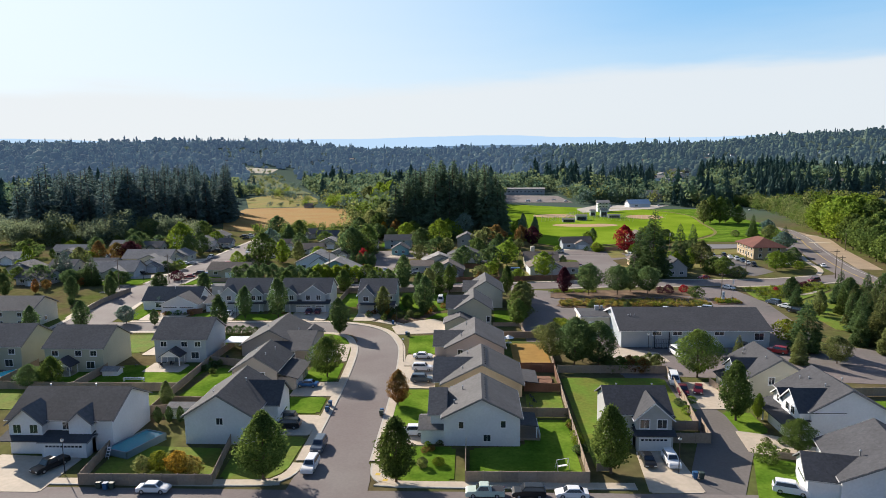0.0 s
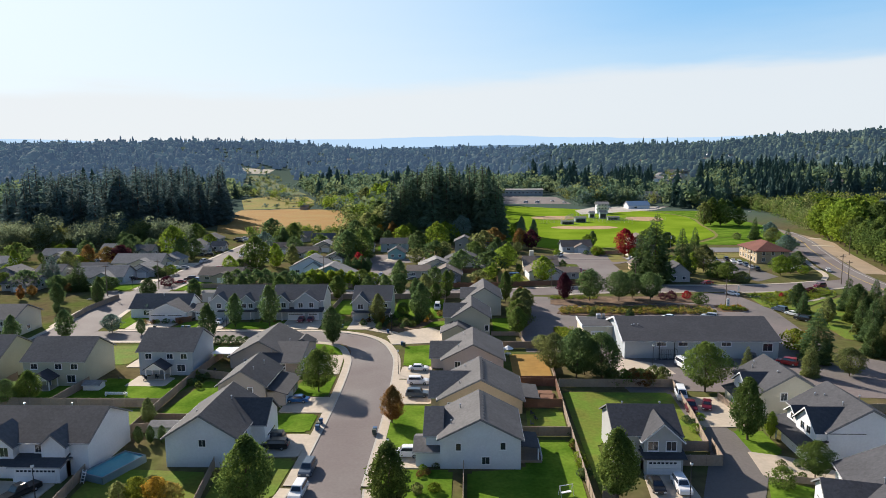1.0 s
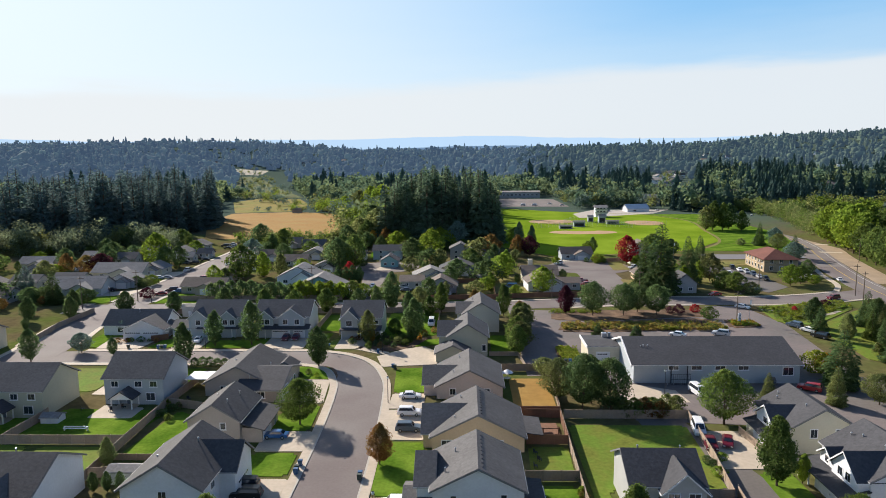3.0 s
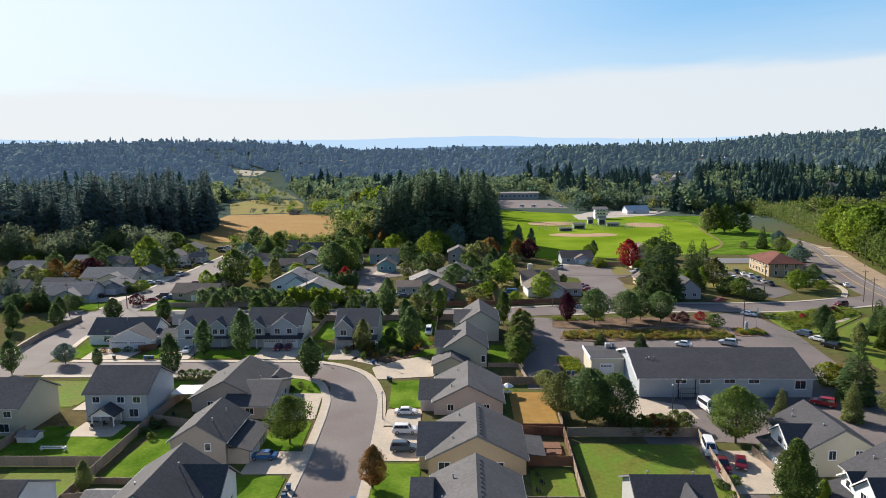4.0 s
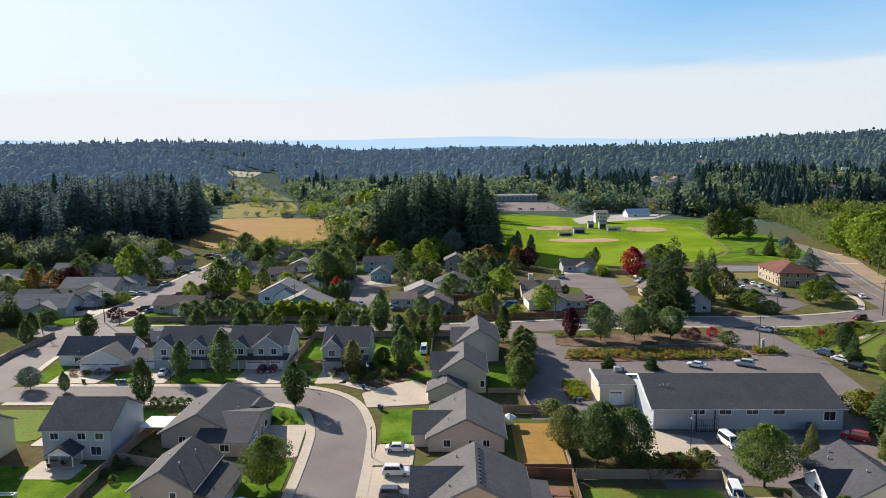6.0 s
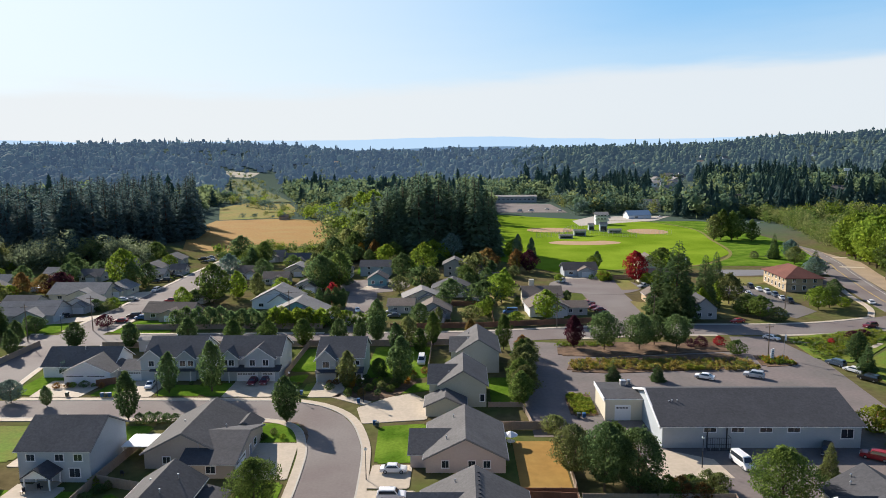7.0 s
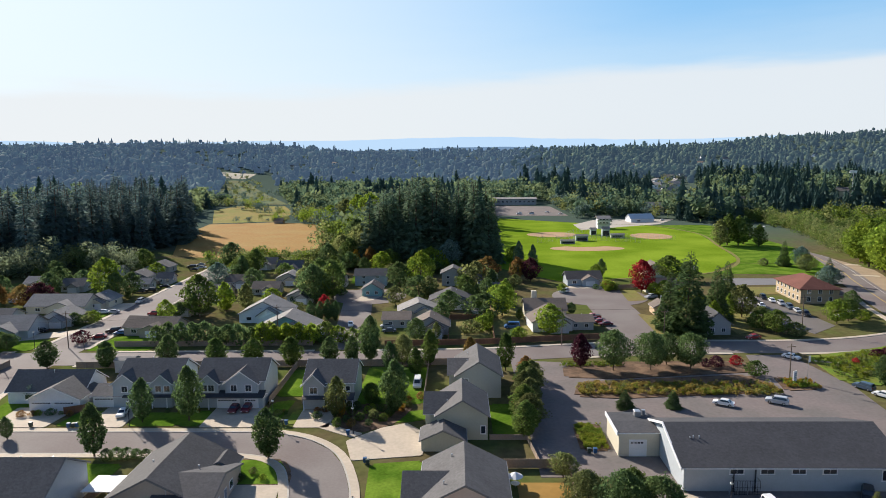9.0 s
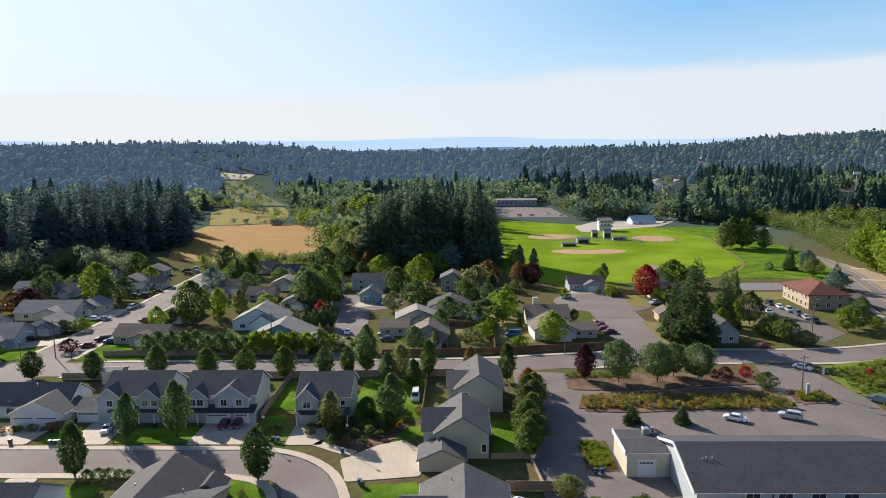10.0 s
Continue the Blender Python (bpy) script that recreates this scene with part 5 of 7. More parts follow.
def vents(h, *spots):
    for x, y, z in spots:
        v = part("roof_vent", tube((x, y, z - 0.3), (x, y, z + 0.45), 0.09, 0.09), METAL, h)
        part("vent_cap", tube((x, y, z + 0.45), (x, y, z + 0.58), 0.17, 0.12), METAL, v)


def ridge_vents(h, x, y0, y1, z, n=9):
    for k in range(n):
        y = y0 + (y1 - y0) * (k + 0.5) / n
        part("ridge_vent", box(x + 0.15, x + 0.75, y - 0.3, y + 0.3, z - 0.38, z + 0.02), BLACK, h)


# east side of the bending street: gables to the south, garages to the west
a = house("white two-storey gabled house with a grey shingle roof", 1.7, 111.3)
wing(a, -6.3, 6.4, -6.2, 6.2, 5.0, 3.2, "y", WHITE, ROOF)
wing(a, -8.6, -6.3, -4.6, 5.6, 4.9, 2.6, "x", WHITE, ROOF)
wing(a, -10.2, -6.25, -5.6, 0.5, 2.6, 1.0, "x", WHITE, ROOF)
for u, z in ((-3.4, 3.1), (3.6, 3.3), (0.9, 0.9)):
    window(a, "S", u, -6.2, z, 0.8 if z > 3 else 1.2, 1.1)
garage_door(a, "W", -2.6, -10.2)
for z, y in ((3.2, -2), (3.2, 3)):
    window(a, "W", y, -8.6, z)
window(a, "E", 2, 6.4, 3.2)
ridge_vents(a, 0.0, -6, 5.6, 8.25)
vents(a, (-4.6, -3, 6.3), (-3.2, 2, 7.0))
lean_to(a, 6.5, 9.6, -3.8, 2.2, 2.4, 2.7, ROOF_DARK, "E")
part("deck", box(6.45, 10, -4, 2.4, 0, 0.45), FENCE, a)
for y in (-3.7, 2.1):
    part("porch_post", box(9.3, 9.5, y, y + 0.2, 0.45, 2.4), TRIM, a)
part("deck_rail", box(9.9, 10, -4, 2.4, 0.45, 1.35), TRIM, a)
b = house("tan single-storey gabled house with a grey shingle roof", 2.2, 134.8)
wing(b, -8.0, 8.0, -6.9, 6.9, 2.7, 4.0, "y", TAN, ROOF)
wing(b, -9.6, -1.0, -5.2, 5.6, 2.7, 3.2, "x", TAN, ROOF)
window(b, "S", -5.4, -6.9, 0.9, 1.8)
window(b, "S", 3.5, -6.9, 0.9, 1.6)
garage_door(b, "W", 2.6, -9.6)
ridge_vents(b, 0.0, -6.5, 6, 6.8, 10)
vents(b, (-4, -4, 4.9), (-3, 4.6, 5.4))
lean_to(b, 8.1, 11.5, -5, 3, 2.2, 2.6, ROOF_DARK, "E")
c = house("pale rose single-storey gabled house with a grey roof", 1.0, 160.8)
wing(c, -7.0, 6.9, -7.6, 7.6, 2.7, 3.5, "y", PINKISH, ROOF)
wing(c, -9.8, -1.0, -5.6, 4.0, 2.6, 2.4, "x", PINKISH, ROOF)
for u in (-3.6, 1.0, 3.6):
    window(c, "S", u, -7.6, 1.0, 1.2)
garage_door(c, "W", -0.8, -9.8)
vents(c, (-3.4, -4.5, 4.9), (-2.2, 4, 5.4))
d = house("sage two-storey house with a lower garage wing", 0.7, 190.0)
wing(d, -5.0, 5.1, -6.3, 6.3, 5.1, 3.1, "y", SAGE, ROOF)
wing(d, -7.4, -1.0, -4.8, 4.6, 5.0, 2.6, "x", SAGE, ROOF)
wing(d, -7.9, 0.4, -11.6, -5.8, 2.3, 1.9, "y", SAGE, ROOF)
window(d, "S", 4.2, -6.3, 1.4, 0.9, 1.5)
garage_door(d, "W", -8.6, -7.9)
for y in (-2, 2):
    window(d, "W", y, -7.4, 3.0)
vents(d, (-3, -3, 6.6))
e = house("grey two-storey gabled house with a grey roof", 4.8, 214.5)
wing(e, -5.2, 5.2, -7.5, 7.5, 5.4, 3.2, "y", GREY, ROOF)
wing(e, -7.0, -1.0, -5.8, 4.2, 5.2, 2.2, "x", GREY, ROOF)
window(e, "S", -3.0, -7.5, 3.4, 0.9)
vents(e, (-2.6, -2, 7.1), (-2.4, 3, 7.3))

# west side of the bending street
p = house("white house with a large shingle roof by a pool", -42.5, 112.5)
wing(p, -6.0, 5.6, -7.6, 7.4, 5.0, 3.6, "y", WHITE, ROOF_MID)
wing(p, -1.0, 8.0, -1.0, 6.6, 4.6, 2.9, "x", WHITE, ROOF_MID)
window(p, "S", 0.0, -7.6, 3.5, 1.1, 1.1)
window(p, "E", -3.6, 5.6, 3.2)
garage_door(p, "E", 2.6, 8.0)
vents(p, (1.5, 2, 7.9), (-3.0, -2, 6.9))
m = house("taupe two-storey gabled house with dark shingles", -44.0, 137.0)
wing(m, -5.6, 3.8, -6.6, 5.2, 4.5, 2.9, "y", TAUPE, ROOF_MID)
part("garage_wall", box(3.75, 7.4, -5.6, 4.6, -0.1, 2.75), TAUPE, m)
lean_to(m, 3.85, 8.2, -6.4, 5.0, 2.5, 3.7, ROOF_DARK, "E")
window(m, "S", 0.8, -6.6, 2.9, 0.9, 1.1)
for y in (-4.4, -2.6, 1.0):
    window(m, "E", y, 3.8, 3.75, 1.0, 0.7)
garage_door(m, "E", -2.4, 7.4, 4.9, 2.1)
door(m, "E", 2.6, 7.4)
vents(m, (-2.6, 0.6, 6.3), (1.2, 1.6, 6.6), (0.6, -3.4, 6.8))
for k in range(8):
    part("ridge_vent", box(-1.5, -1.0, -6.0 + 0.8 * k, -5.6 + 0.8 * k, 7.05, 7.3), BLACK, m)
mn = house("mauve grey single-storey house with a wide charcoal roof", -45.0, 157.2)
wing(mn, -11.0, 3.0, -2.6, 14.3, 2.9, 3.6, "y", TAUPE, ROOF_MID)
wing(mn, -3.0, 6.3, -6.2, 10.4, 2.6, 2.4, "x", TAUPE, ROOF_DARK)
wing(mn, 1.0, 5.4, 9.0, 13.2, 2.6, 1.2, "y", TAUPE, ROOF_DARK)
window(mn, "E", 5.4, 6.3, 1.0, 1.4)
window(mn, "S", -7.0, -2.6, 1.0, 1.3)
window(mn, "S", 2.2, -6.2, 1.0, 1.6)
garage_door(mn, "E", -2.6, 6.3)
door(mn, "E", 2.6, 6.3)
vents(mn, (-1.2, -2.6, 4.2), (1.2, 5.0, 4.6), (-7.0, 6.0, 5.0))
part("carport_roof", box(-17.0, -11.6, 1.0, 6.6, 2.35, 2.5), TRIM, mn)
for x, y in ((-16.8, 1.2), (-16.8, 6.3), (-11.9, 1.2)):
    part("porch_post", box(x, x + 0.14, y, y + 0.14, 0, 2.35), TRIM, mn)
fl = house("white two-storey house with a charcoal porch roof", -68.8, 107.6)
wing(fl, -8.2, 9.4, -5.6, 7.0, 5.4, 3.2, "x", WHITE, ROOF_MID)
wing(fl, -7.2, -1.6, -7.0, -3.0, 5.3, 2.4, "y", WHITE, ROOF)
wing(fl, 2.6, 6.4, -6.6, -3.0, 5.3, 1.7, "y", WHITE, ROOF)
lean_to(fl, -8.4, 6.6, -8.6, -5.55, 2.7, 3.4, ROOF_DARK)
wing(fl, -1.0, 6.4, -8.4, -5.4, 2.65, 0.3, "x", WHITE, ROOF_DARK)
for u in (-5.8, -3.0):
    window(fl, "S", u, -7.0, 3.6, 1.3, 1.4)
for u in (1.6, 3.4):
    window(fl, "S", u, -5.6, 3.7, 1.2, 1.2)
garage_door(fl, "S", 2.6, -8.4, 6.2)
door(fl, "S", -3.4, -5.6)
vents(fl, (3, 1.5, 8.5), (-5.5, 2, 8.2))
for label, x, y, wall, w in (("sage two-storey house with a small gabled porch", -90.3, 148.2, SAGE, 13.5), ("grey two-storey house with a small gabled porch", -69.0, 155.8, BLUEGREY, 12.4), ("grey green two-storey house with dark roof", -110.5, 149.5, SAGE, 14.0)):
    q = house(label, x, y)
    wing(q, -w / 2, w / 2, -6.2, 6.2, 5.7, 3.6, "x", wall, ROOF)
    open_porch(q, -0.8 - w * 0.2, 3.6 - w * 0.2, -9.6, -6.2, 2.5, 1.4, ROOF_DARK)
    door(q, "S", 1.4 - w * 0.2, -6.2)
    for u in (-w * 0.32, w * 0.08, w * 0.34):
        window(q, "S", u, -6.2, 3.9, 1.4, 1.1)
    window(q, "S", w * 0.28, -6.2, 1.0, 1.8, 1.5)
    vents(q, (-2, 2, 8.2), (3, 2.4, 8.0))

# the row that faces south across the bend
h1 = house("white single-storey house with broad garage gables", -94.0, 205.5)
wing(h1, -11.0, 7.0, -2.0, 8.0, 3.1, 3.4, "x", WHITE, ROOF, trim=TRIM)
wing(h1, -3.0, 8.6, -6.6, 2.0, 2.9, 2.6, "y", WHITE, ROOF, trim=TRIM)
garage_door(h1, "S", 5.2, -6.6, 4.9)
garage_door(h1, "S", 0.0, -6.6, 4.9)
window(h1, "S", -6.0, -2.0, 1.0, 1.8)
vents(h1, (-2, 2, 6.4))
h2 = house("grey blue two-storey house with white trim and garage wing", -70.8, 207.8)
wing(h2, -7.4, 6.6, -5.6, 6.0, 5.9, 3.5, "x", BLUEGREY, ROOF, trim=TRIM)
wing(h2, -8.0, -2.6, -6.8, -2.0, 5.7, 2.2, "y", BLUEGREY, ROOF, trim=TRIM)
wing(h2, 1.0, 5.4, -6.6, -2.0, 5.8, 1.9, "y", BLUEGREY, ROOF, trim=TRIM)
wing(h2, -13.0, -5.6, -6.4, 1.0, 2.7, 1.5, "x", BLUEGREY, ROOF, trim=TRIM)
lean_to(h2, -5.6, 6.6, -7.6, -5.55, 2.7, 3.3, ROOF_DARK)
for u in (-5.3, 2.4, 4.4):
    window(h2, "S", u, -6.8 if u < 0 else -6.6, 3.8, 1.3, 1.3)
garage_door(h2, "S", -9.4, -6.4, 6.6)
for u in (-2.2, 1.0, 4.4):
    part("porch_post", box(u, u + 0.2, -7.4, -7.2, 0, 2.75), TRIM, h2)
door(h2, "S", 0.0, -5.6)
window(h2, "S", 3.0, -5.6, 0.9, 1.6)
vents(h2, (-2, 1.5, 9.0))
h3 = house("slate blue two-storey house with white trim and three garage doors", -51.6, 207.5)
wing(h3, -8.2, 7.2, -5.2, 6.2, 6.0, 3.4, "x", BLUEGREY, ROOF, trim=TRIM)
wing(h3, -7.4, -3.0, -6.4, -2.0, 5.8, 1.9, "y", BLUEGREY, ROOF, trim=TRIM)
wing(h3, -1.4, 6.0, -6.4, -2.0, 5.8, 2.6, "y", BLUEGREY, ROOF, trim=TRIM)
lean_to(h3, -7.6, 7.6, -8.0, -5.15, 2.8, 3.6, ROOF_DARK)
wing(h3, -3.6, 7.2, -7.0, -5.0, 2.75, 0.3, "x", BLUEGREY, ROOF_DARK, trim=TRIM)
for u in (-6.2, -4.6, 0.6, 3.9):
    window(h3, "S", u, -6.4, 3.9, 1.3, 1.4)
garage_door(h3, "S", -0.6, -7.0, 4.9)
garage_door(h3, "S", 4.6, -7.0, 3.0)
door(h3, "S", -6.0, -5.2)
for u in (-7.4, -5.0):
    part("porch_post", box(u, u + 0.2, -7.8, -7.6, 0, 2.8), TRIM, h3)
vents(h3, (3.8, 1.5, 8.9), (-3, 2, 8.7))
h4 = house("grey two-storey house with a carport under a charcoal skirt roof", -29.2, 206.8)
wing(h4, -5.6, 5.6, -5.6, 6.4, 5.9, 3.4, "x", GREY, ROOF, trim=TRIM)
wing(h4, -5.8, -1.0, -6.8, -2.0, 5.7, 2.3, "y", GREY, ROOF, trim=TRIM)
lean_to(h4, -5.8, 5.8, -8.2, -5.55, 2.7, 3.4, ROOF_DARK)
window(h4, "S", -3.4, -6.8, 3.7, 1.6, 1.4)
for u in (1.0, 2.6, 4.2):
    window(h4, "S", u, -5.6, 4.0, 0.9, 1.0)
# solid black block imitates the shade inside the open carport
part("carport_opening", box(-5.2, -0.4, -6.3, -5.5, 0, 2.5), BLACK, h4)
for u in (-5.6, -0.2, 5.4):
    part("porch_post", box(u, u + 0.2, -8.0, -7.8, 0, 2.75), TRIM, h4)
window(h4, "S", 3.0, -5.6, 0.8, 1.5, 1.3)
vents(h4, (-2.5, 1.5, 8.9), (4.2, 1.5, 8.8))

# the long building with its lower west block
lb = house("long grey commercial building with a charcoal shingle roof", 56.9, 173.4, category="building", name="long_building")
wing(lb, -19.2, 17.4, -10.2, 10.2, 4.4, 3.4, "x", BLUEGREY, ROOF_DARK, over=0.6, trim=TRIM)
for u, w in ((-10.4, 2.2), (-5.3, 2.2), (-0.1, 2.2), (5.0, 2.2), (14.8, 2.2)):
    window(lb, "S", u, -10.2, 3.2 if u < 14 else 2.0, w, 0.8 if u < 14 else 1.7)
for u in (-7.4, -11.0):
    part("downpipe", box(u, u + 0.15, -10.45, -10.25, 0, 4.2), BLACK, lb)
for u in (-12, -10.6, -9.0):
    part("bollard", tube((u, -11.4, 0), (u, -11.4, 1.2), 0.1, 0.1), METAL, lb)
cage = part("service_cage", box(-11.2, -7.0, -11.5, -11.45, 2.5, 2.58), BLACK, lb, "dark steel bar cage on the wall")
for k in range(11):
    part("cage_bar", box(-11.2 + 0.42 * k, -11.15 + 0.42 * k, -11.5, -11.45, 0, 2.5), BLACK, cage)
for z in (0.1, 1.3):
    part("cage_rail", box(-11.2, -7.0, -11.5, -11.45, z, z + 0.07), BLACK, cage)
for u in (-11.2, -7.05):
    part("cage_side", box(u, u + 0.05, -11.45, -10.25, 2.5, 2.58), BLACK, cage)
vents(lb, (-15.6, -4, 6.6), (-14.6, -4, 6.6), (-16.2, -4, 6.4))
part("parapet", prism([(-10.8, 4.0), (0, 7.65), (10.8, 4.0), (10.8, 4.45), (0, 8.1), (-10.8, 4.45)], -19.95, -19.7, "x"), TRIM, lb)
lw = house("low pale cream block with a flat charcoal roof and loading door", 34.2, 181.2, category="building", name="side_block")
wing(lw, -4.2, 3.4, -4.9, 4.9, 4.5, 0.25, "x", CREAM, ROOF_DARK, over=0.2, trim=TRIM)
part("parapet", box(-4.62, -4.42, -5.1, 5.1, 4.2, 4.95), TRIM, lw)
garage_door(lw, "S", -0.6, -4.9, 3.0, 3.2)
part("roof_unit", box(0.6, 1.8, 2.2, 3.6, 4.9, 6.0, bevel=0.05), METAL, lw)
part("roof_unit", tube((2.6, 3.4, 4.9), (2.6, 3.4, 5.9), 0.4, 0.4), METAL, lw)

# houses on the lane
g = house("grey two-storey house with gabled dormer and garage", 28.0, 111.2)
wing(g, -5.0, 5.0, -5.0, 5.6, 5.4, 2.8, "x", GREY, ROOF_DARK)
wing(g, -1.0, 4.8, -6.6, -1.5, 5.2, 2.6, "y", GREY, ROOF_DARK, trim=TRIM)
lean_to(g, -1.3, 5.2, -8.3, -4.9, 2.8, 3.5, ROOF_DARK)
wing(g, -1.0, 4.8, -7.5, -4.9, 2.75, 0.3, "x", GREY, ROOF_DARK)
for u in (0.4, 3.2):
    window(g, "S", u, -6.6, 3.6, 1.5, 1.4)
garage_door(g, "S", 1.9, -7.5, 4.9)
vents(g, (3.4, 1, 8.0), (-2.6, 1.6, 7.8))
r1 = house("cream two-storey gabled house with a grey roof and white porch", 60.6, 133.9)
wing(r1, -6.0, 6.0, -6.2, 6.2, 4.4, 3.5, "y", CREAM, ROOF_DARK)
wing(r1, -7.4, -1.0, -4.4, 2.4, 4.3, 2.3, "x", WHITE, ROOF_DARK, trim=TRIM)
lean_to(r1, -9.4, -5.9, -6.4, 3.6, 2.3, 3.3, ROOF_DARK, "W")
part("garage_wall", box(-8.8, -5.95, -6.0, 3.2, -0.1, 2.4), CREAM, r1)
garage_door(r1, "W", -2.4, -8.8, 4.9, 2.1)
for u in (-1.6, 2.6):
    window(r1, "S", u, -6.2, 3.0, 1.1, 1.4)
window(r1, "W", -1.0, -7.4, 3.5, 1.3, 1.0)
vents(r1, (-1.5, -3, 7.2), (-3.4, 3.6, 6.2), (-2.6, 5.0, 6.6))
r2 = house("white two-storey house with a charcoal roof", 63.2, 114.6)
wing(r2, -6.4, 6.4, -6.4, 6.4, 5.2, 3.6, "y", WHITE, ROOF_DARK)
wing(r2, -8.0, -1.0, -6.0, 0.6, 5.0, 2.7, "x", WHITE, ROOF_DARK, trim=TRIM)
wing(r2, -7.6, -4.0, 0.8, 4.6, 4.6, 1.3, "x", WHITE, ROOF_DARK, trim=TRIM)
lean_to(r2, -10.6, -6.3, -6.6, 6.0, 2.4, 3.5, ROOF_DARK, "W")
part("garage_wall", box(-9.6, -6.35, -6.2, 2.0, -0.1, 2.6), WHITE, r2)
for y in (-3.6, -1.6):
    window(r2, "W", y, -8.0, 3.8, 1.2, 1.2)
window(r2, "W", 2.7, -7.6, 3.7, 1.0, 1.0)
garage_door(r2, "W", -2.6, -9.6, 4.9, 2.2)
for y in (2.6, 5.6):
    part("porch_post", box(-10.3, -10.1, y, y + 0.2, 0, 2.45), TRIM, r2)
vents(r2, (-2.0, -2, 8.0), (2.4, 1, 8.0), (-3.2, 4.4, 7.2), (-2.4, 2.8, 7.6))
r3 = house("white house with a charcoal roof and garage", 58.5, 93.0, -14)
wing(r3, -6.2, 9.0, -7.4, 6.2, 3.6, 4.0, "y", WHITE, ROOF_DARK)
wing(r3, -10.2, -1.0, -6.6, 0.6, 3.0, 2.2, "x", WHITE, ROOF_DARK)
garage_door(r3, "W", -3.0, -10.2, 4.9)
vents(r3, (-3.0, -3, 5.9), (3.4, -2, 6.0))

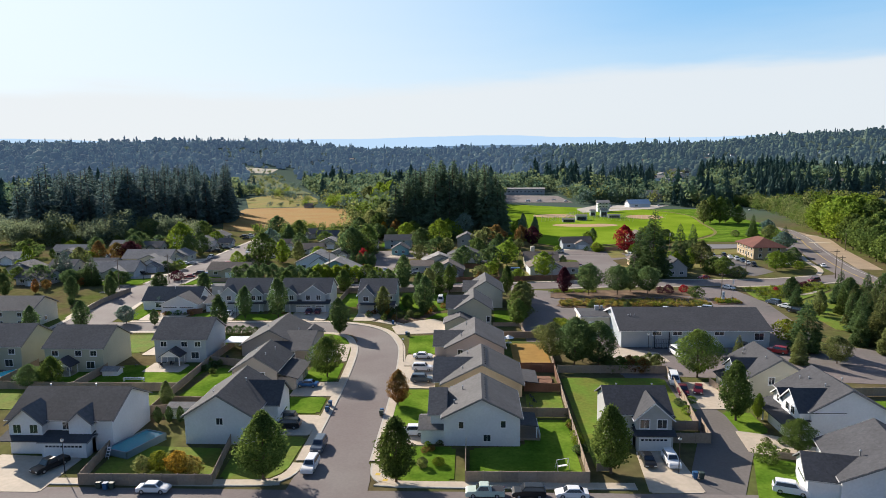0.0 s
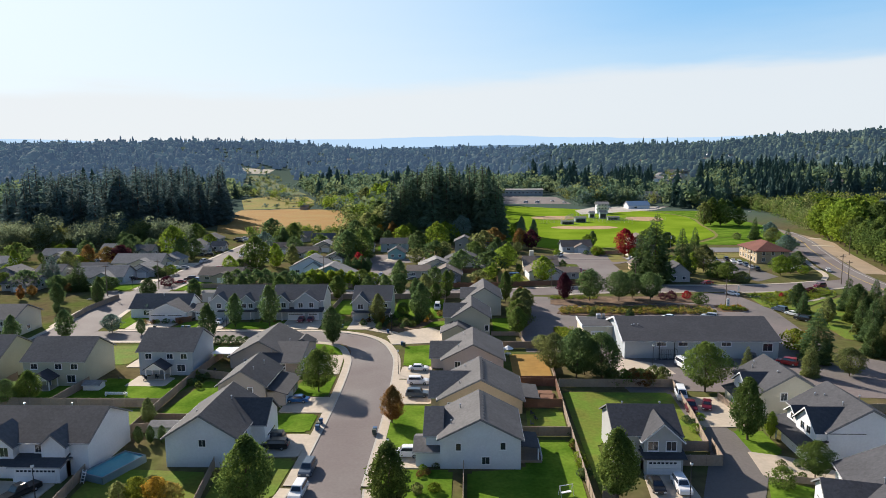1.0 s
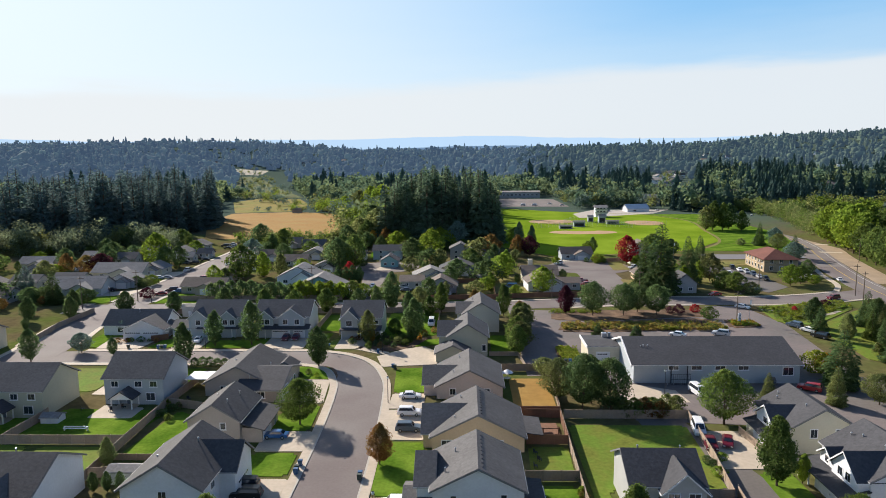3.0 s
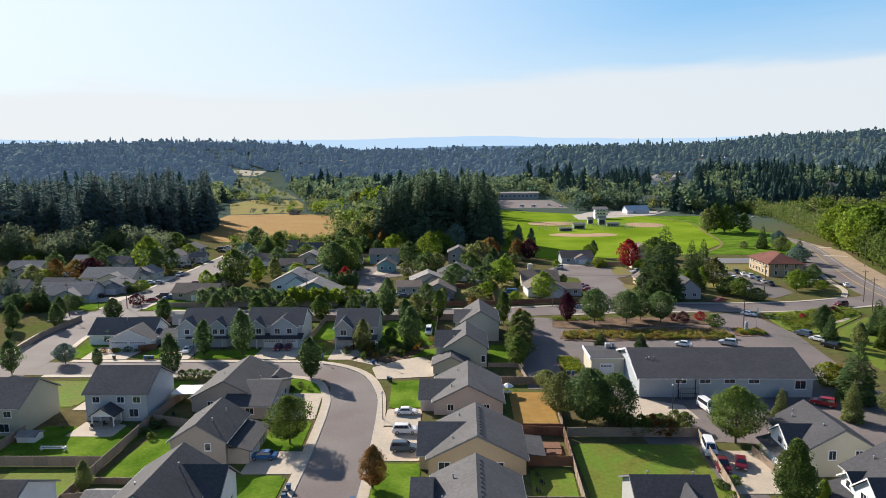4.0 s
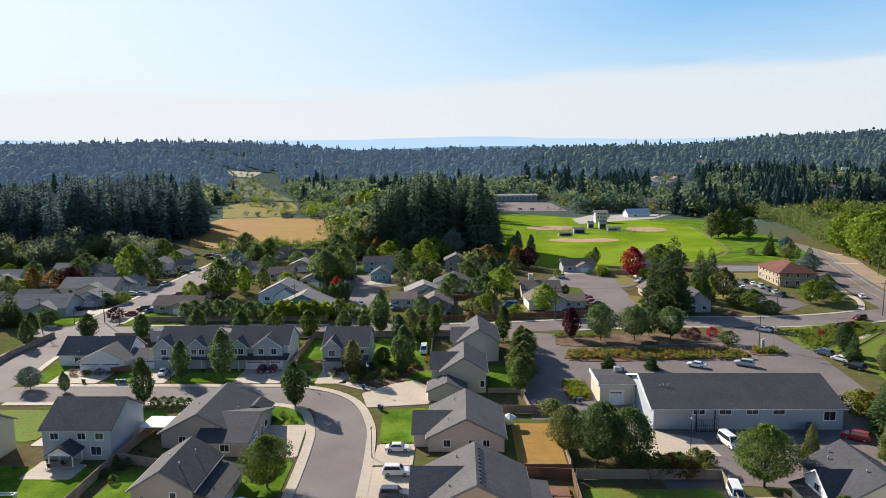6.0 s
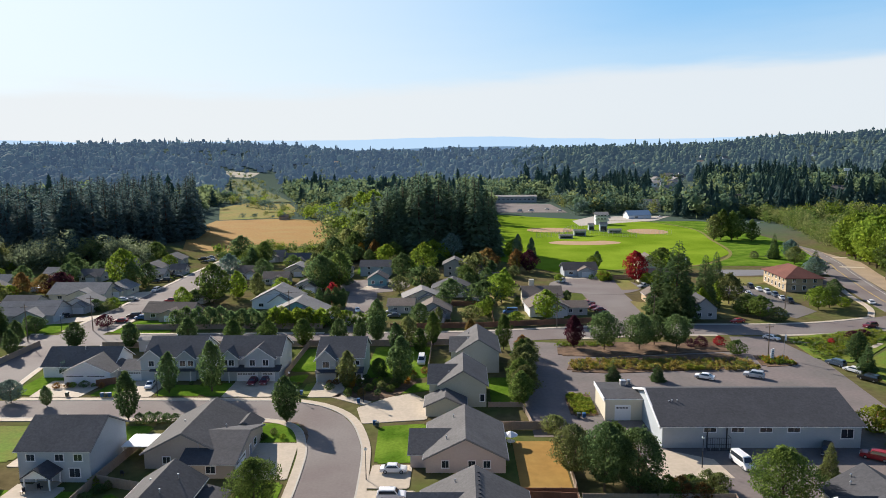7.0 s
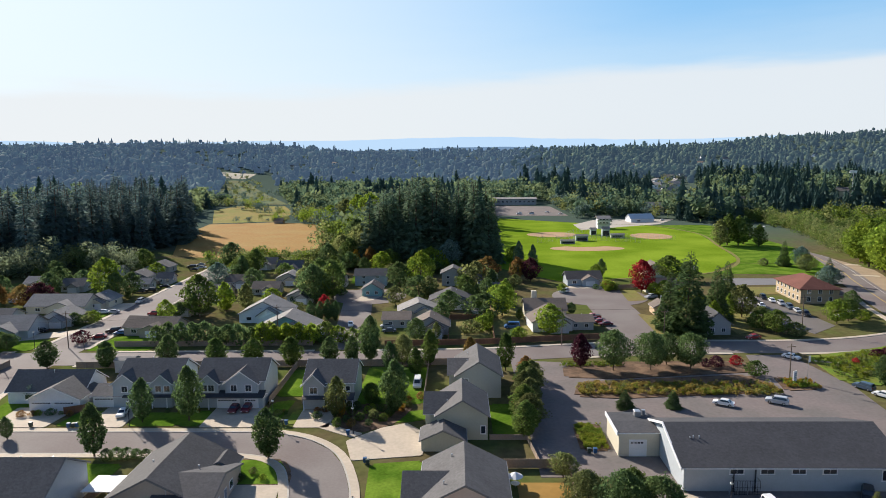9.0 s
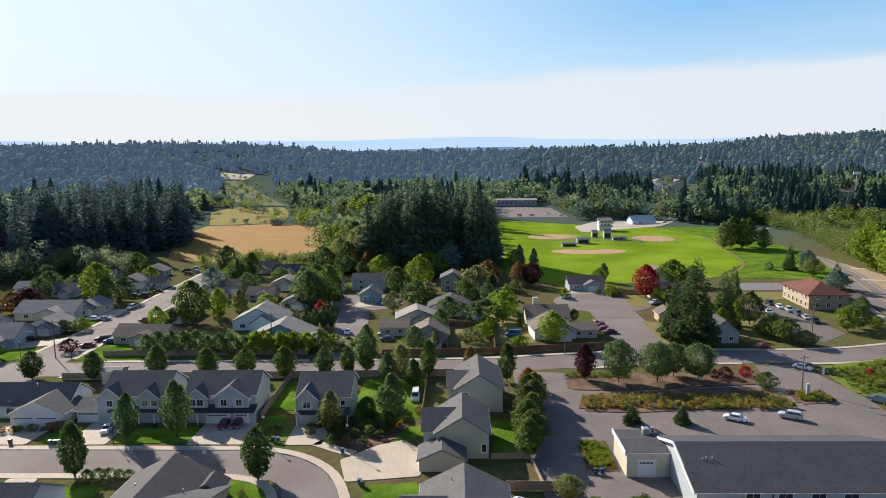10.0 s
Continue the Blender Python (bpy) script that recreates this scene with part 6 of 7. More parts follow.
# single-storey houses of the older streets: x, y, width, depth, eave, rise, ridge, wall, roof, turn, label
OLD = [
    (-201, 323, 16, 9, 2.9, 2.6, "x", CREAM, ROOF_PALE, 0, "cream"), (-190, 306, 12, 8, 2.8, 2.4, "y", GREY, ROOF, 0, "grey"), (-147, 265, 19, 13, 2.9, 3.4, "x", BLUEGREY, ROOF_PALE, 6, "pale blue"), (-137.5, 280, 11, 10, 2.7, 2.6, "y", BLUEGREY, ROOF_PALE, 0, "grey"),
    (-149, 300, 22, 12, 2.9, 3.2, "x", CREAM, ROOF_PALE, 0, "cream"), (-139, 308, 11, 10, 2.7, 2.4, "y", CREAM, ROOF_PALE, 0, "cream"), (-166, 338, 10, 8, 2.8, 2.4, "x", GREY, ROOF, 0, "grey"), (-138, 342, 7, 6, 2.6, 1.8, "x", GREY, ROOF_PALE, 0, "grey"),
    (-148, 358, 11, 9, 2.9, 2.4, "y", GREY, ROOF, 0, "grey"), (-134, 355, 7, 6, 2.6, 2.0, "x", GREY, ROOF, 0, "grey"), (-100.5, 298, 11, 14, 2.8, 2.2, "y", TAUPE, ROOF_BROWN, 0, "brown"), (-99, 267, 17, 9, 2.8, 2.5, "x", TAUPE, ROOF_BROWN, -6, "brown"), (-99, 322, 12, 9, 2.8, 2.4, "x", TAUPE, ROOF, 0, "brown"),
    (-67, 285, 17, 12, 3.2, 4.2, "y", WHITE, ROOF_PALE, 0, "white"), (-54, 264, 18, 11, 3.2, 4.0, "y", AQUA, ROOF_PALE, 0, "pale blue"), (-47, 262, 8, 6, 3.0, 0.5, "x", WHITE, ROOF_PALE, 0, "white"), (-35, 326, 8, 8, 3.0, 2.4, "y", AQUA, ROOF, 0, "teal"), (-38.5, 349, 14, 8, 4.6, 2.2, "x", BLUEGREY, ROOF, 0, "pale blue"),
    (-2, 348, 10, 9, 5.6, 2.4, "y", GREY, ROOF, 0, "grey"), (-2.5, 305, 16, 10, 2.9, 3.2, "y", GREY, ROOF_DARK, 0, "dark grey"), (-14, 288, 14, 9, 3.0, 2.8, "y", CREAM, ROOF_PALE, 6, "white"), (-20.5, 276, 9, 9, 2.8, 1.6, "x", GREY, ROOF_BROWN, 0, "grey"), (-9, 267, 12, 9, 2.8, 3.0, "y", GREY, ROOF_BROWN, 0, "brown"),
    (13, 347, 8, 6, 2.6, 2.0, "x", BLUEGREY, ROOF, 0, "grey"), (30, 271, 13, 10, 3.4, 3.2, "y", WHITE, ROOF_BROWN, 6, "white"), (30.5, 288, 14, 12, 3.4, 2.8, "x", CREAM, ROOF_BROWN, 0, "cream"), (40, 272, 8, 8, 2.7, 1.4, "x", GREY, ROOF_BROWN, 0, "brown"), (55, 347, 15, 9, 3.0, 2.6, "x", BLUEGREY, ROOF_BROWN, 4, "pale blue"),
    (92, 367, 11, 9, 3.4, 3.0, "y", CREAM, ROOF_BROWN, 0, "cream"), (84, 331, 13, 8, 2.8, 2.4, "x", CREAM, ROOF_BROWN, 0, "cream"), (81.5, 266, 8, 9, 3.6, 3.4, "y", GREY, ROOF_DARK, 0, "grey"), (72.5, 291, 6, 6, 2.8, 1.8, "y", TAN, ROOF_BROWN, 0, "tan"),
    (-101, 394, 16, 8, 2.8, 2.6, "x", GREY, ROOF, 0, "grey"), (-83, 382, 12, 8, 2.8, 2.8, "x", GREY, ROOF, 0, "grey"), (-96, 345, 12, 8, 2.8, 2.4, "x", GREY, ROOF_BROWN, 0, "grey"), (-76, 352, 11, 9, 2.9, 2.4, "y", CREAM, ROOF_PALE, 0, "cream"), (-150, 385, 12, 9, 2.9, 2.6, "y", GREY, ROOF, 0, "grey"), (-168, 372, 12, 9, 2.8, 2.4, "x", CREAM, ROOF_PALE, 0, "cream"),
    (-133, 187, 13, 12, 5.2, 2.8, "x", CREAM, ROOF, 0, "cream"), (-150, 180, 13, 12, 5.0, 2.8, "x", WHITE, ROOF, 0, "white"), (-216, 300, 12, 9, 2.8, 2.4, "x", WHITE, ROOF_PALE, 0, "white"), (-160, 280, 12, 9, 2.8, 2.4, "x", GREY, ROOF, 0, "grey"), (-175, 276, 11, 9, 2.8, 2.4, "x", CREAM, ROOF, 0, "cream"), (-190, 272, 12, 9, 2.8, 2.4, "y", GREY, ROOF, 0, "grey"),
    (-170, 250, 13, 9, 2.8, 2.4, "x", GREY, ROOF, 0, "grey"), (-168, 355, 11, 8, 2.7, 2.4, "x", GREY, ROOF_PALE, 0, "grey"), (-186, 345, 11, 8, 2.7, 2.2, "x", WHITE, ROOF_PALE, 0, "white"), (-80, 330, 11, 8, 2.7, 2.2, "x", GREY, ROOF_BROWN, 0, "grey"), (-62, 314, 10, 8, 2.7, 2.2, "y", GREY, ROOF, 0, "grey"), (-53, 345, 8, 7, 2.7, 2.0, "x", GREY, ROOF, 0, "grey"), (13, 326, 8, 6, 2.6, 2.0, "x", GREY, ROOF, 0, "grey"),
]
for x, y, w, dp, ev, rs, ax, wl, rf, turn, word in OLD:
    BLOCKED.append((x, y - 1, max(w, dp) * 0.5 + 1.5))
    q = house(f"{word} {'two-storey' if ev > 4.4 else 'single-storey'} house with a plain gabled roof", x, y, turn)
    wing(q, -w / 2, w / 2, -dp / 2, dp / 2, ev, rs, ax, wl, rf, over=0.5)
    if w > 9 and ev < 4:
        wing(q, -w * 0.1, w * 0.36, -dp / 2 - 2.4, 0, ev - 0.2, rs * 0.62, "y", wl, rf, over=0.4)
        garage_door(q, "S", w * 0.13, -dp / 2 - 2.4, 3.6, 2.1)
        window(q, "S", -w * 0.3, -dp / 2, 1.0, 1.7, 1.1)
    else:
        for u in (-w * 0.22, w * 0.22):
            window(q, "S", u, -dp / 2, 1.0 if ev < 4 else 3.4, 1.2, 1.1)
            if ev > 4:
                window(q, "S", u, -dp / 2, 0.9, 1.2, 1.1)
    window(q, "E", 0.0, w / 2, 1.0, 1.2, 1.1)
    vents(q, (w * 0.12, dp * 0.1, ev + rs * 0.75))
ch = part("chimney", box(-4.2, -2.4, 2, 3.6, 4, 8.4), CREAM, [o for o in scene.objects if o.name.startswith("house") and abs(o.location.x - 30.5) < 0.1 and o.parent is None][0])

# garden trees between these houses
tries = 0
while tries < 125:
    x, y = rnd.uniform(-225, 110), rnd.uniform(252, 398)
    if not clear_of(x, y, 0.5) or (x > 36 and y > 340) or (x > 95):
        continue
    tries += 1
    tall = rnd.random()
    plant(rnd.choice(("round", "oval", "round", "round", "bush")), x, y, 3.5 + 7.5 * tall * tall + (2 if y > 330 else 0), rnd.choice(("green", "dark", "olive", "green", "dark", "lime", "olive", "dark")), rnd.uniform(0.9, 1.2), "in a back garden", "back garden trees")

# the tan brick office with a red hipped roof
of = house("tan brick two-storey office with a red hipped roof", 137.0, 316.0, -3, "office", "office_building")
wing(of, -7.0, 7.0, -11.0, 11.0, 6.0, 3.2, "y", BRICK, ROOF_RED, over=0.9, hip=True)
for y in (-8.5, -5, -1.5, 2, 5.5, 8.8):
    for z in (0.9, 3.8):
        window(of, "W", y, -7.0, z, 1.2, 1.6)
for x in (-4, 0, 4):
    for z in (0.9, 3.8):
        window(of, "S", x, -11.0, z, 1.2, 1.6)
wing(of, 7.0, 15.0, -9.0, 4.0, 2.8, 1.4, "x", BRICK, ROOF_BROWN)

# buildings round the ball field and beyond
tw = house("white three-storey scoring tower with balconies", 113, 572, 0, "tower", "scoring_tower")
wing(tw, -4.5, 4.5, -4.0, 4.0, 8.0, 1.6, "x", WHITE, ROOF_PALE, over=1.0)
for z in (3.2, 5.8):
    part("balcony", box(-5.4, 5.4, -5.6, -4.0, z, z + 0.3), TRIM, tw)
    part("balcony_rail", box(-5.4, 5.4, -5.6, -5.5, z + 0.3, z + 1.2), METAL, tw)
    for u in (-2.6, 0, 2.6):
        window(tw, "S", u, -4.0, z + 0.7, 1.6, 1.2)
for x, y, w, dp, hh in ((82.5, 496, 8, 4, 4.2), (104, 522, 5, 4, 6.5), (97, 530, 4, 4, 5.0), (71, 482, 9, 3, 2.6), (110, 512, 9, 3, 2.8)):
    q = house("grey dugout shed beside the infield", x, y, 0, "dugout", "dugout")
    wing(q, -w / 2, w / 2, -dp / 2, dp / 2, hh * 0.8, hh * 0.2, "x", BLUEGREY if hh > 4 else GREY, ROOF_PALE, over=0.3)
    # black slab on the front paints in the shade of the dugout's mouth
    part("opening", box(-w * 0.4, w * 0.4, -dp / 2 - 0.06, -dp / 2 + 0.1, 0.4, hh * 0.6), BLACK, q)
cl = house("white low clubhouse with a pale blue roof", 155, 622, 8, "clubhouse", "clubhouse")
wing(cl, -10, 10, -6, 6, 3.0, 3.6, "x", WHITE, surface("blue_metal_roof", (0.42, 0.50, 0.58), 0.5, 0.08))
window(cl, "S", -4, -8, 1, 2.5)
fb = house("long pale flat-roofed school building", 62, 838, 0, "building", "school_building")
wing(fb, -32, 30, -10, 10, 7.0, 1.2, "x", GREY, ROOF_PALE, over=0.8)
for k in range(12):
    window(fb, "S", -29 + 5 * k, -10, 3.0, 2.4, 1.6)
hu = house("small brown field shed", -156, 632, 0, "shed", "field_shed")
wing(hu, -4, 4, -3, 3, 2.6, 1.8, "x", TAUPE, ROOF_BROWN)
st = house("dark blue stadium press box", 405, 668, -20, "press box", "press_box")
wing(st, -12, 12, -5, 5, 11, 1.0, "x", NAVY, ROOF_DARK, base=8.0)
for x, y in FAR_HOMES:
    q = house("pale far-off house among the woods", x, y, rr.uniform(-40, 40))
    q.location.z = height(x, y)
    wing(q, -8, 8, -5, 5, 5.4 + 2 * rr.random(), 3.6, "x", rr.choice((WHITE, WHITE, CREAM, GREY)), rr.choice((ROOF, ROOF_PALE, ROOF_BROWN)), over=0.6)
    window(q, "S", 2, -5, 3.2, 2.4, 1.4)

# pale houses in the clearing among the far woods
for x, y, wl, rf, word, turn in ((292, 985, WHITE, ROOF_PALE, "white", 0), (312, 1030, CREAM, ROOF, "cream", 20), (330, 1075, WHITE, ROOF_PALE, "white", -10), (352, 1130, CREAM, ROOF_PALE, "cream", 15), (372, 1180, WHITE, ROOF, "white", 0),
                                (338, 1190, WHITE, ROOF_PALE, "white", 25), (396, 1240, CREAM, ROOF_PALE, "cream", 0), (420, 1300, WHITE, ROOF_PALE, "white", 0)):
    q = house(f"{word} single-storey house among the far trees", x, y, turn)
    q.location.z = height(x, y)
    wing(q, -8, 8, -5, 5, 5.0, 3.4, "x" if turn < 15 else "y", wl, rf, over=0.5)

# ---- vehicles ----
CARS = {  # length, width, waist, roof height, bonnet end, cabin from and to at the waist, at the roof
    "sedan": (4.7, 1.8, 0.92, 1.44, (-1.25, 1.65), (-0.55, 1.0)),
    "suv": (4.8, 1.9, 1.08, 1.76, (-1.15, 2.25), (-0.55, 2.0)),
    "van": (5.2, 2.0, 1.15, 2.15, (-1.9, 2.5), (-1.1, 2.4)),
    "pickup": (5.6, 1.95, 1.05, 1.80, (-1.35, 0.75), (-0.75, 0.55)),
}


def frustum(x0, x1, u0, u1, w0, w1, z0, z1, bm=None):
    bm = bm or bmesh.new()
    v = [bm.verts.new(p) for p in ((x0, -w0, z0), (x1, -w0, z0), (x1, w0, z0), (x0, w0, z0), (u0, -w1, z1), (u1, -w1, z1), (u1, w1, z1), (u0, w1, z1))]
    for f in ((3, 2, 1, 0), (4, 5, 6, 7), (0, 1, 5, 4), (1, 2, 6, 5), (2, 3, 7, 6), (3, 0, 4, 7)):
        bm.faces.new([v[i] for i in f])
    return bm


def car_meshes(kind):
    ln, wd, waist, top, (c0, c1), (r0, r1) = CARS[kind]
    h, w = ln / 2, wd / 2
    nose = 0.72 if kind == "sedan" else 0.9
    low = [(-h, 0.34), (-h + 0.12, 0.26), (h - 0.1, 0.26), (h, 0.36), (h - 0.03, waist - 0.08), (c1 + 0.1, waist), (c0, waist), (-h + 0.35, nose + 0.08), (-h + 0.05, nose - 0.08)]
    body = prism(low, -w, w, "y")
    bmesh.ops.bevel(body, geom=body.edges[:], offset=0.06, segments=2, affect="EDGES", clamp_overlap=True)
    if kind == "pickup":
        box(c1 + 0.2, h - 0.08, -w + 0.12, w - 0.12, waist - 0.02, waist + 0.01, body)
    cab = frustum(c0, c1, r0, r1, w - 0.06, w - 0.25, waist - 0.02, top)
    bmesh.ops.bevel(cab, geom=cab.edges[:], offset=0.05, segments=2, affect="EDGES", clamp_overlap=True)

    def pane(k0, k1, a, b):
        """Glass round the cabin between two heights, a little proud."""
        z = [waist + k * (top - waist) for k in (k0, k1)]
        mix = lambda p, q, k: p + (q - p) * k
        return frustum(mix(c0, r0, k0) - a, mix(c1, r1, k0) + a, mix(c0, r0, k1) - a, mix(c1, r1, k1) + a, mix(w - 0.06, w - 0.25, k0) + b, mix(w - 0.06, w - 0.25, k1) + b, z[0], z[1])
    out = {"body": mesh_of("body", body, PAINTS["white"]), "cabin": mesh_of("cabin", cab, PAINTS["white"]),
           "side_glass": mesh_of("side_glass", pane(0.14, 0.82, -0.18, 0.015), GLASS), "screen_glass": mesh_of("screen_glass", pane(0.12, 0.86, 0.015, -0.14), GLASS)}
    tyre = tube((0, -0.11, 0), (0, 0.11, 0), 0.34, 0.34, 14)
    out["tyre"] = mesh_of("tyre", tyre, RUBBER)
    out["rim"] = mesh_of("rim", tube((0, -0.125, 0), (0, 0.125, 0), 0.2, 0.2, 10), METAL)
    out["headlight"] = mesh_of("headlight", box(-h - 0.01, -h + 0.12, -0.2, 0.2, nose - 0.3, nose - 0.14), LAMPGLASS)
    out["tail_light"] = mesh_of("tail_light", box(h - 0.12, h + 0.012, -0.12, 0.12, waist - 0.32, waist - 0.1), REDLIGHT)
    if kind == "pickup":
        out["bed"] = mesh_of("bed", box(c1 + 0.2, h - 0.1, -w + 0.14, w - 0.14, waist - 0.01, waist + 0.016), BLACK)
    return out


CAR_MESH = {k: car_meshes(k) for k in CARS}


def car(kind, x, y, turn, paint="white", where="parked on a driveway"):
    """A vehicle; at turn 0 its nose points west."""
    ms = CAR_MESH[kind]
    ln, wd = CARS[kind][:2]
    word = {"sedan": "sedan car", "suv": "sport utility car", "van": "van", "pickup": "pickup truck"}[kind]
    t = thing(kind if kind != "suv" else "suv_car", f"{'dark blue grey' if paint == 'slate' else paint} {word} {where}", "truck" if kind == "pickup" else "van" if kind == "van" else "car", pose(x, y, 0.13, 0, 0, turn))
    b = painted(part("body", ms["body"], None, t), PAINTS[paint])
    c = painted(part("cabin", ms["cabin"], None, t), PAINTS[paint])
    part("side_glass", ms["side_glass"], None, c)
    part("screen_glass", ms["screen_glass"], None, c)
    if "bed" in ms:
        part("bed", ms["bed"], None, b)
    for sx in (-1, 1):
        for sy in (-1, 1):
            wl = part("wheel", ms["tyre"], None, t)
            wl.location = (sx * ln * 0.30, sy * (wd / 2 - 0.1), 0.34)
            if y > 330:
                continue
            part("rim", ms["rim"], None, wl)
            li = part("headlight" if sx < 0 else "tail_light", ms["headlight" if sx < 0 else "tail_light"], None, b)
            li.location = (0, sy * (wd / 2 - 0.28), 0)
    return t


STREET, LOTW = "parked at the kerb", "parked in the lot"
for row in (
    ("pickup", 1.9, 88.6, 0, "mint", STREET), ("suv", 8.1, 88.6, 0, "black", STREET), ("sedan", 14.2, 88.6, 0, "white", STREET), ("sedan", -46.2, 88.6, 180, "white", STREET),
    ("suv", -25.0, 96.2, 88, "white", STREET), ("suv", -25.3, 103.4, 88, "slate", STREET), ("suv", -33.0, 111.8, 0, "black"), ("suv", -34.4, 114.8, 0, "black"), ("sedan", -34.6, 133.2, 0, "blue"),
    ("suv", -10.4, 109.3, 0, "white"), ("suv", -11.0, 144.2, 180, "white"), ("suv", -10.6, 136.6, 180, "slate"), ("sedan", -11.6, 153.4, 180, "white"), ("sedan", 27.6, 99.4, 90, "black"), ("suv", 31.2, 99.2, 90, "white"),
    ("van", 42.9, 136.6, 80, "white", "parked beside the lane"), ("pickup", 42.8, 130.6, 80, "maroon", "parked beside the lane"), ("sedan", 46.2, 131.4, 70, "maroon", "parked beside the lane"), ("suv", 45.4, 90.4, 160, "white"),
    ("pickup", -66.0, 95.4, 68, "black"), ("sedan", -50.4, 199.0, 90, "maroon"), ("sedan", -47.6, 199.4, 90, "maroon"), ("sedan", -74.5, 196.6, 100, "white"),
    ("suv", 97.2, 212.3, -60, "slate", LOTW), ("sedan", 98.5, 206.8, -60, "white", LOTW), ("suv", 98.4, 200.4, -55, "black", LOTW), ("sedan", 59.8, 202.0, -30, "white", LOTW), ("suv", 72.2, 203.0, -30, "silver", LOTW),
    ("suv", 119.4, 313.9, 80, "black", LOTW), ("sedan", 120.2, 308.2, 80, "white", LOTW), ("suv", 121.0, 302.6, 80, "silver", LOTW), ("suv", 121.4, 297.0, 80, "slate", LOTW), ("sedan", 121.4, 291.5, 80, "silver", LOTW), ("suv", 121.6, 286.0, 80, "black", LOTW),
    ("sedan", 149.6, 283.5, 250, "white", "on the arterial road"), ("suv", 128.8, 250.0, 20, "maroon", "on the cross street"), ("sedan", 92.0, 236.5, 130, "white", "at the lot's entrance"), ("sedan", 90.4, 256.6, 20, "red", "parked beside the street"),
    ("suv", 139.5, 289, 10, "white", LOTW), ("sedan", 133, 284, 10, "silver", LOTW),
    ("sedan", -134.1, 290.0, 10, "blue"), ("suv", -132.0, 282.6, 10, "slate"), ("sedan", -130.8, 293.6, 10, "white"), ("sedan", -137.8, 267.4, 5, "black"), ("sedan", -129.8, 343.1, 10, "black"), ("suv", -131.6, 333.6, 10, "black"), ("suv", -110.6, 291.0, 0, "red"),
    ("sedan", -109.4, 264.4, 10, "blue"), ("sedan", -134.0, 386.7, 0, "black"), ("sedan", -132.6, 393.1, 0, "silver"), ("pickup", 46.9, 283.4, 10, "red"), ("sedan", 47.6, 276.8, 10, "red"), ("sedan", 46.5, 280.0, 10, "maroon"), ("van", 17.8, 270.4, 0, "blue", "parked in a yard"),
    ("sedan", -36.2, 274.3, 100, "white", STREET), ("sedan", -23.6, 272.0, 5, "silver"), ("sedan", -22.4, 266.0, 5, "slate"), ("sedan", -33.0, 327.8, 90, "slate"), ("van", -10.1, 215.0, 90, "white", "parked behind a hedge"), ("van", 49.6, 156.0, 100, "white", "parked beside the concrete yard"), ("suv", 66.8, 160.6, 60, "black", LOTW),
    ("suv", 74.2, 158.6, -35, "red", LOTW), ("sedan", 4.7, 312.5, 20, "slate"), ("suv", 44.0, 327.5, 40, "white"), ("pickup", 76.5, 316.0, 30, "silver"), ("sedan", -113.0, 352, 90, "black", STREET), ("suv", -126.0, 312, 90, "silver", STREET),
    ("suv", -113.4, 330, 90, "white", STREET), ("sedan", -150, 262, 20, "white"), ("suv", -152, 304, 0, "slate"), ("sedan", -16, 297, 20, "white"), ("sedan", 100, 700, 0, "white", LOTW), ("sedan", 90, 720, 0, "white", LOTW), ("van", 60, 700, 0, "white", LOTW), ("van", 72, 702, 0, "white", LOTW), ("sedan", 130, 622, 40, "silver", LOTW), ("sedan", 176, 628, 40, "white", LOTW),
    ("sedan", -114.2, 260.0, 15, "red", "parked on a driveway"), ("suv", -113.1, 266.9, 15, "black", "parked on a driveway"), ("suv", -136.0, 332.1, 15, "slate", "parked on a driveway"), ("suv", -137.0, 349.0, 15, "black", "parked on a driveway"), ("suv", -138.9, 395.6, 15, "black", "parked on a driveway"), ("sedan", -136.8, 402.5, 15, "silver", "parked on a driveway"), ("suv", -134.0, 409.7, 15, "black", "parked on a driveway"), ("sedan", -131.7, 294.0, 15, "white", "parked on a driveway"), ("sedan", -127.4, 294.0, 15, "silver", "parked on a driveway"),
    ("sedan", 112, 306, 80, "black", LOTW), ("suv", 113.5, 311.5, 80, "slate", LOTW), ("sedan", 112.6, 300, 80, "white", LOTW), ("sedan", 49.2, 273.6, 10, "maroon"), ("sedan", 109, 268, 100, "slate", LOTW), ("suv", 232, 560, 75, "white", "on the arterial road"), ("sedan", -180, 318, 0, "white"), ("suv", -176, 312, 0, "silver"), ("van", -64, 279, 0, "white", "parked in a yard"),
):
    car(*row)

# ---- fences ----
POST = mesh_of("post", box(-0.06, 0.06, -0.06, 0.06, 0, 1), FENCE)
PANEL = mesh_of("panel", box(0, 1, -0.02, 0.02, 0.04, 0.97), FENCE)
CAP = mesh_of("rail", box(0, 1, -0.05, 0.05, 0.94, 1.0), FENCE)


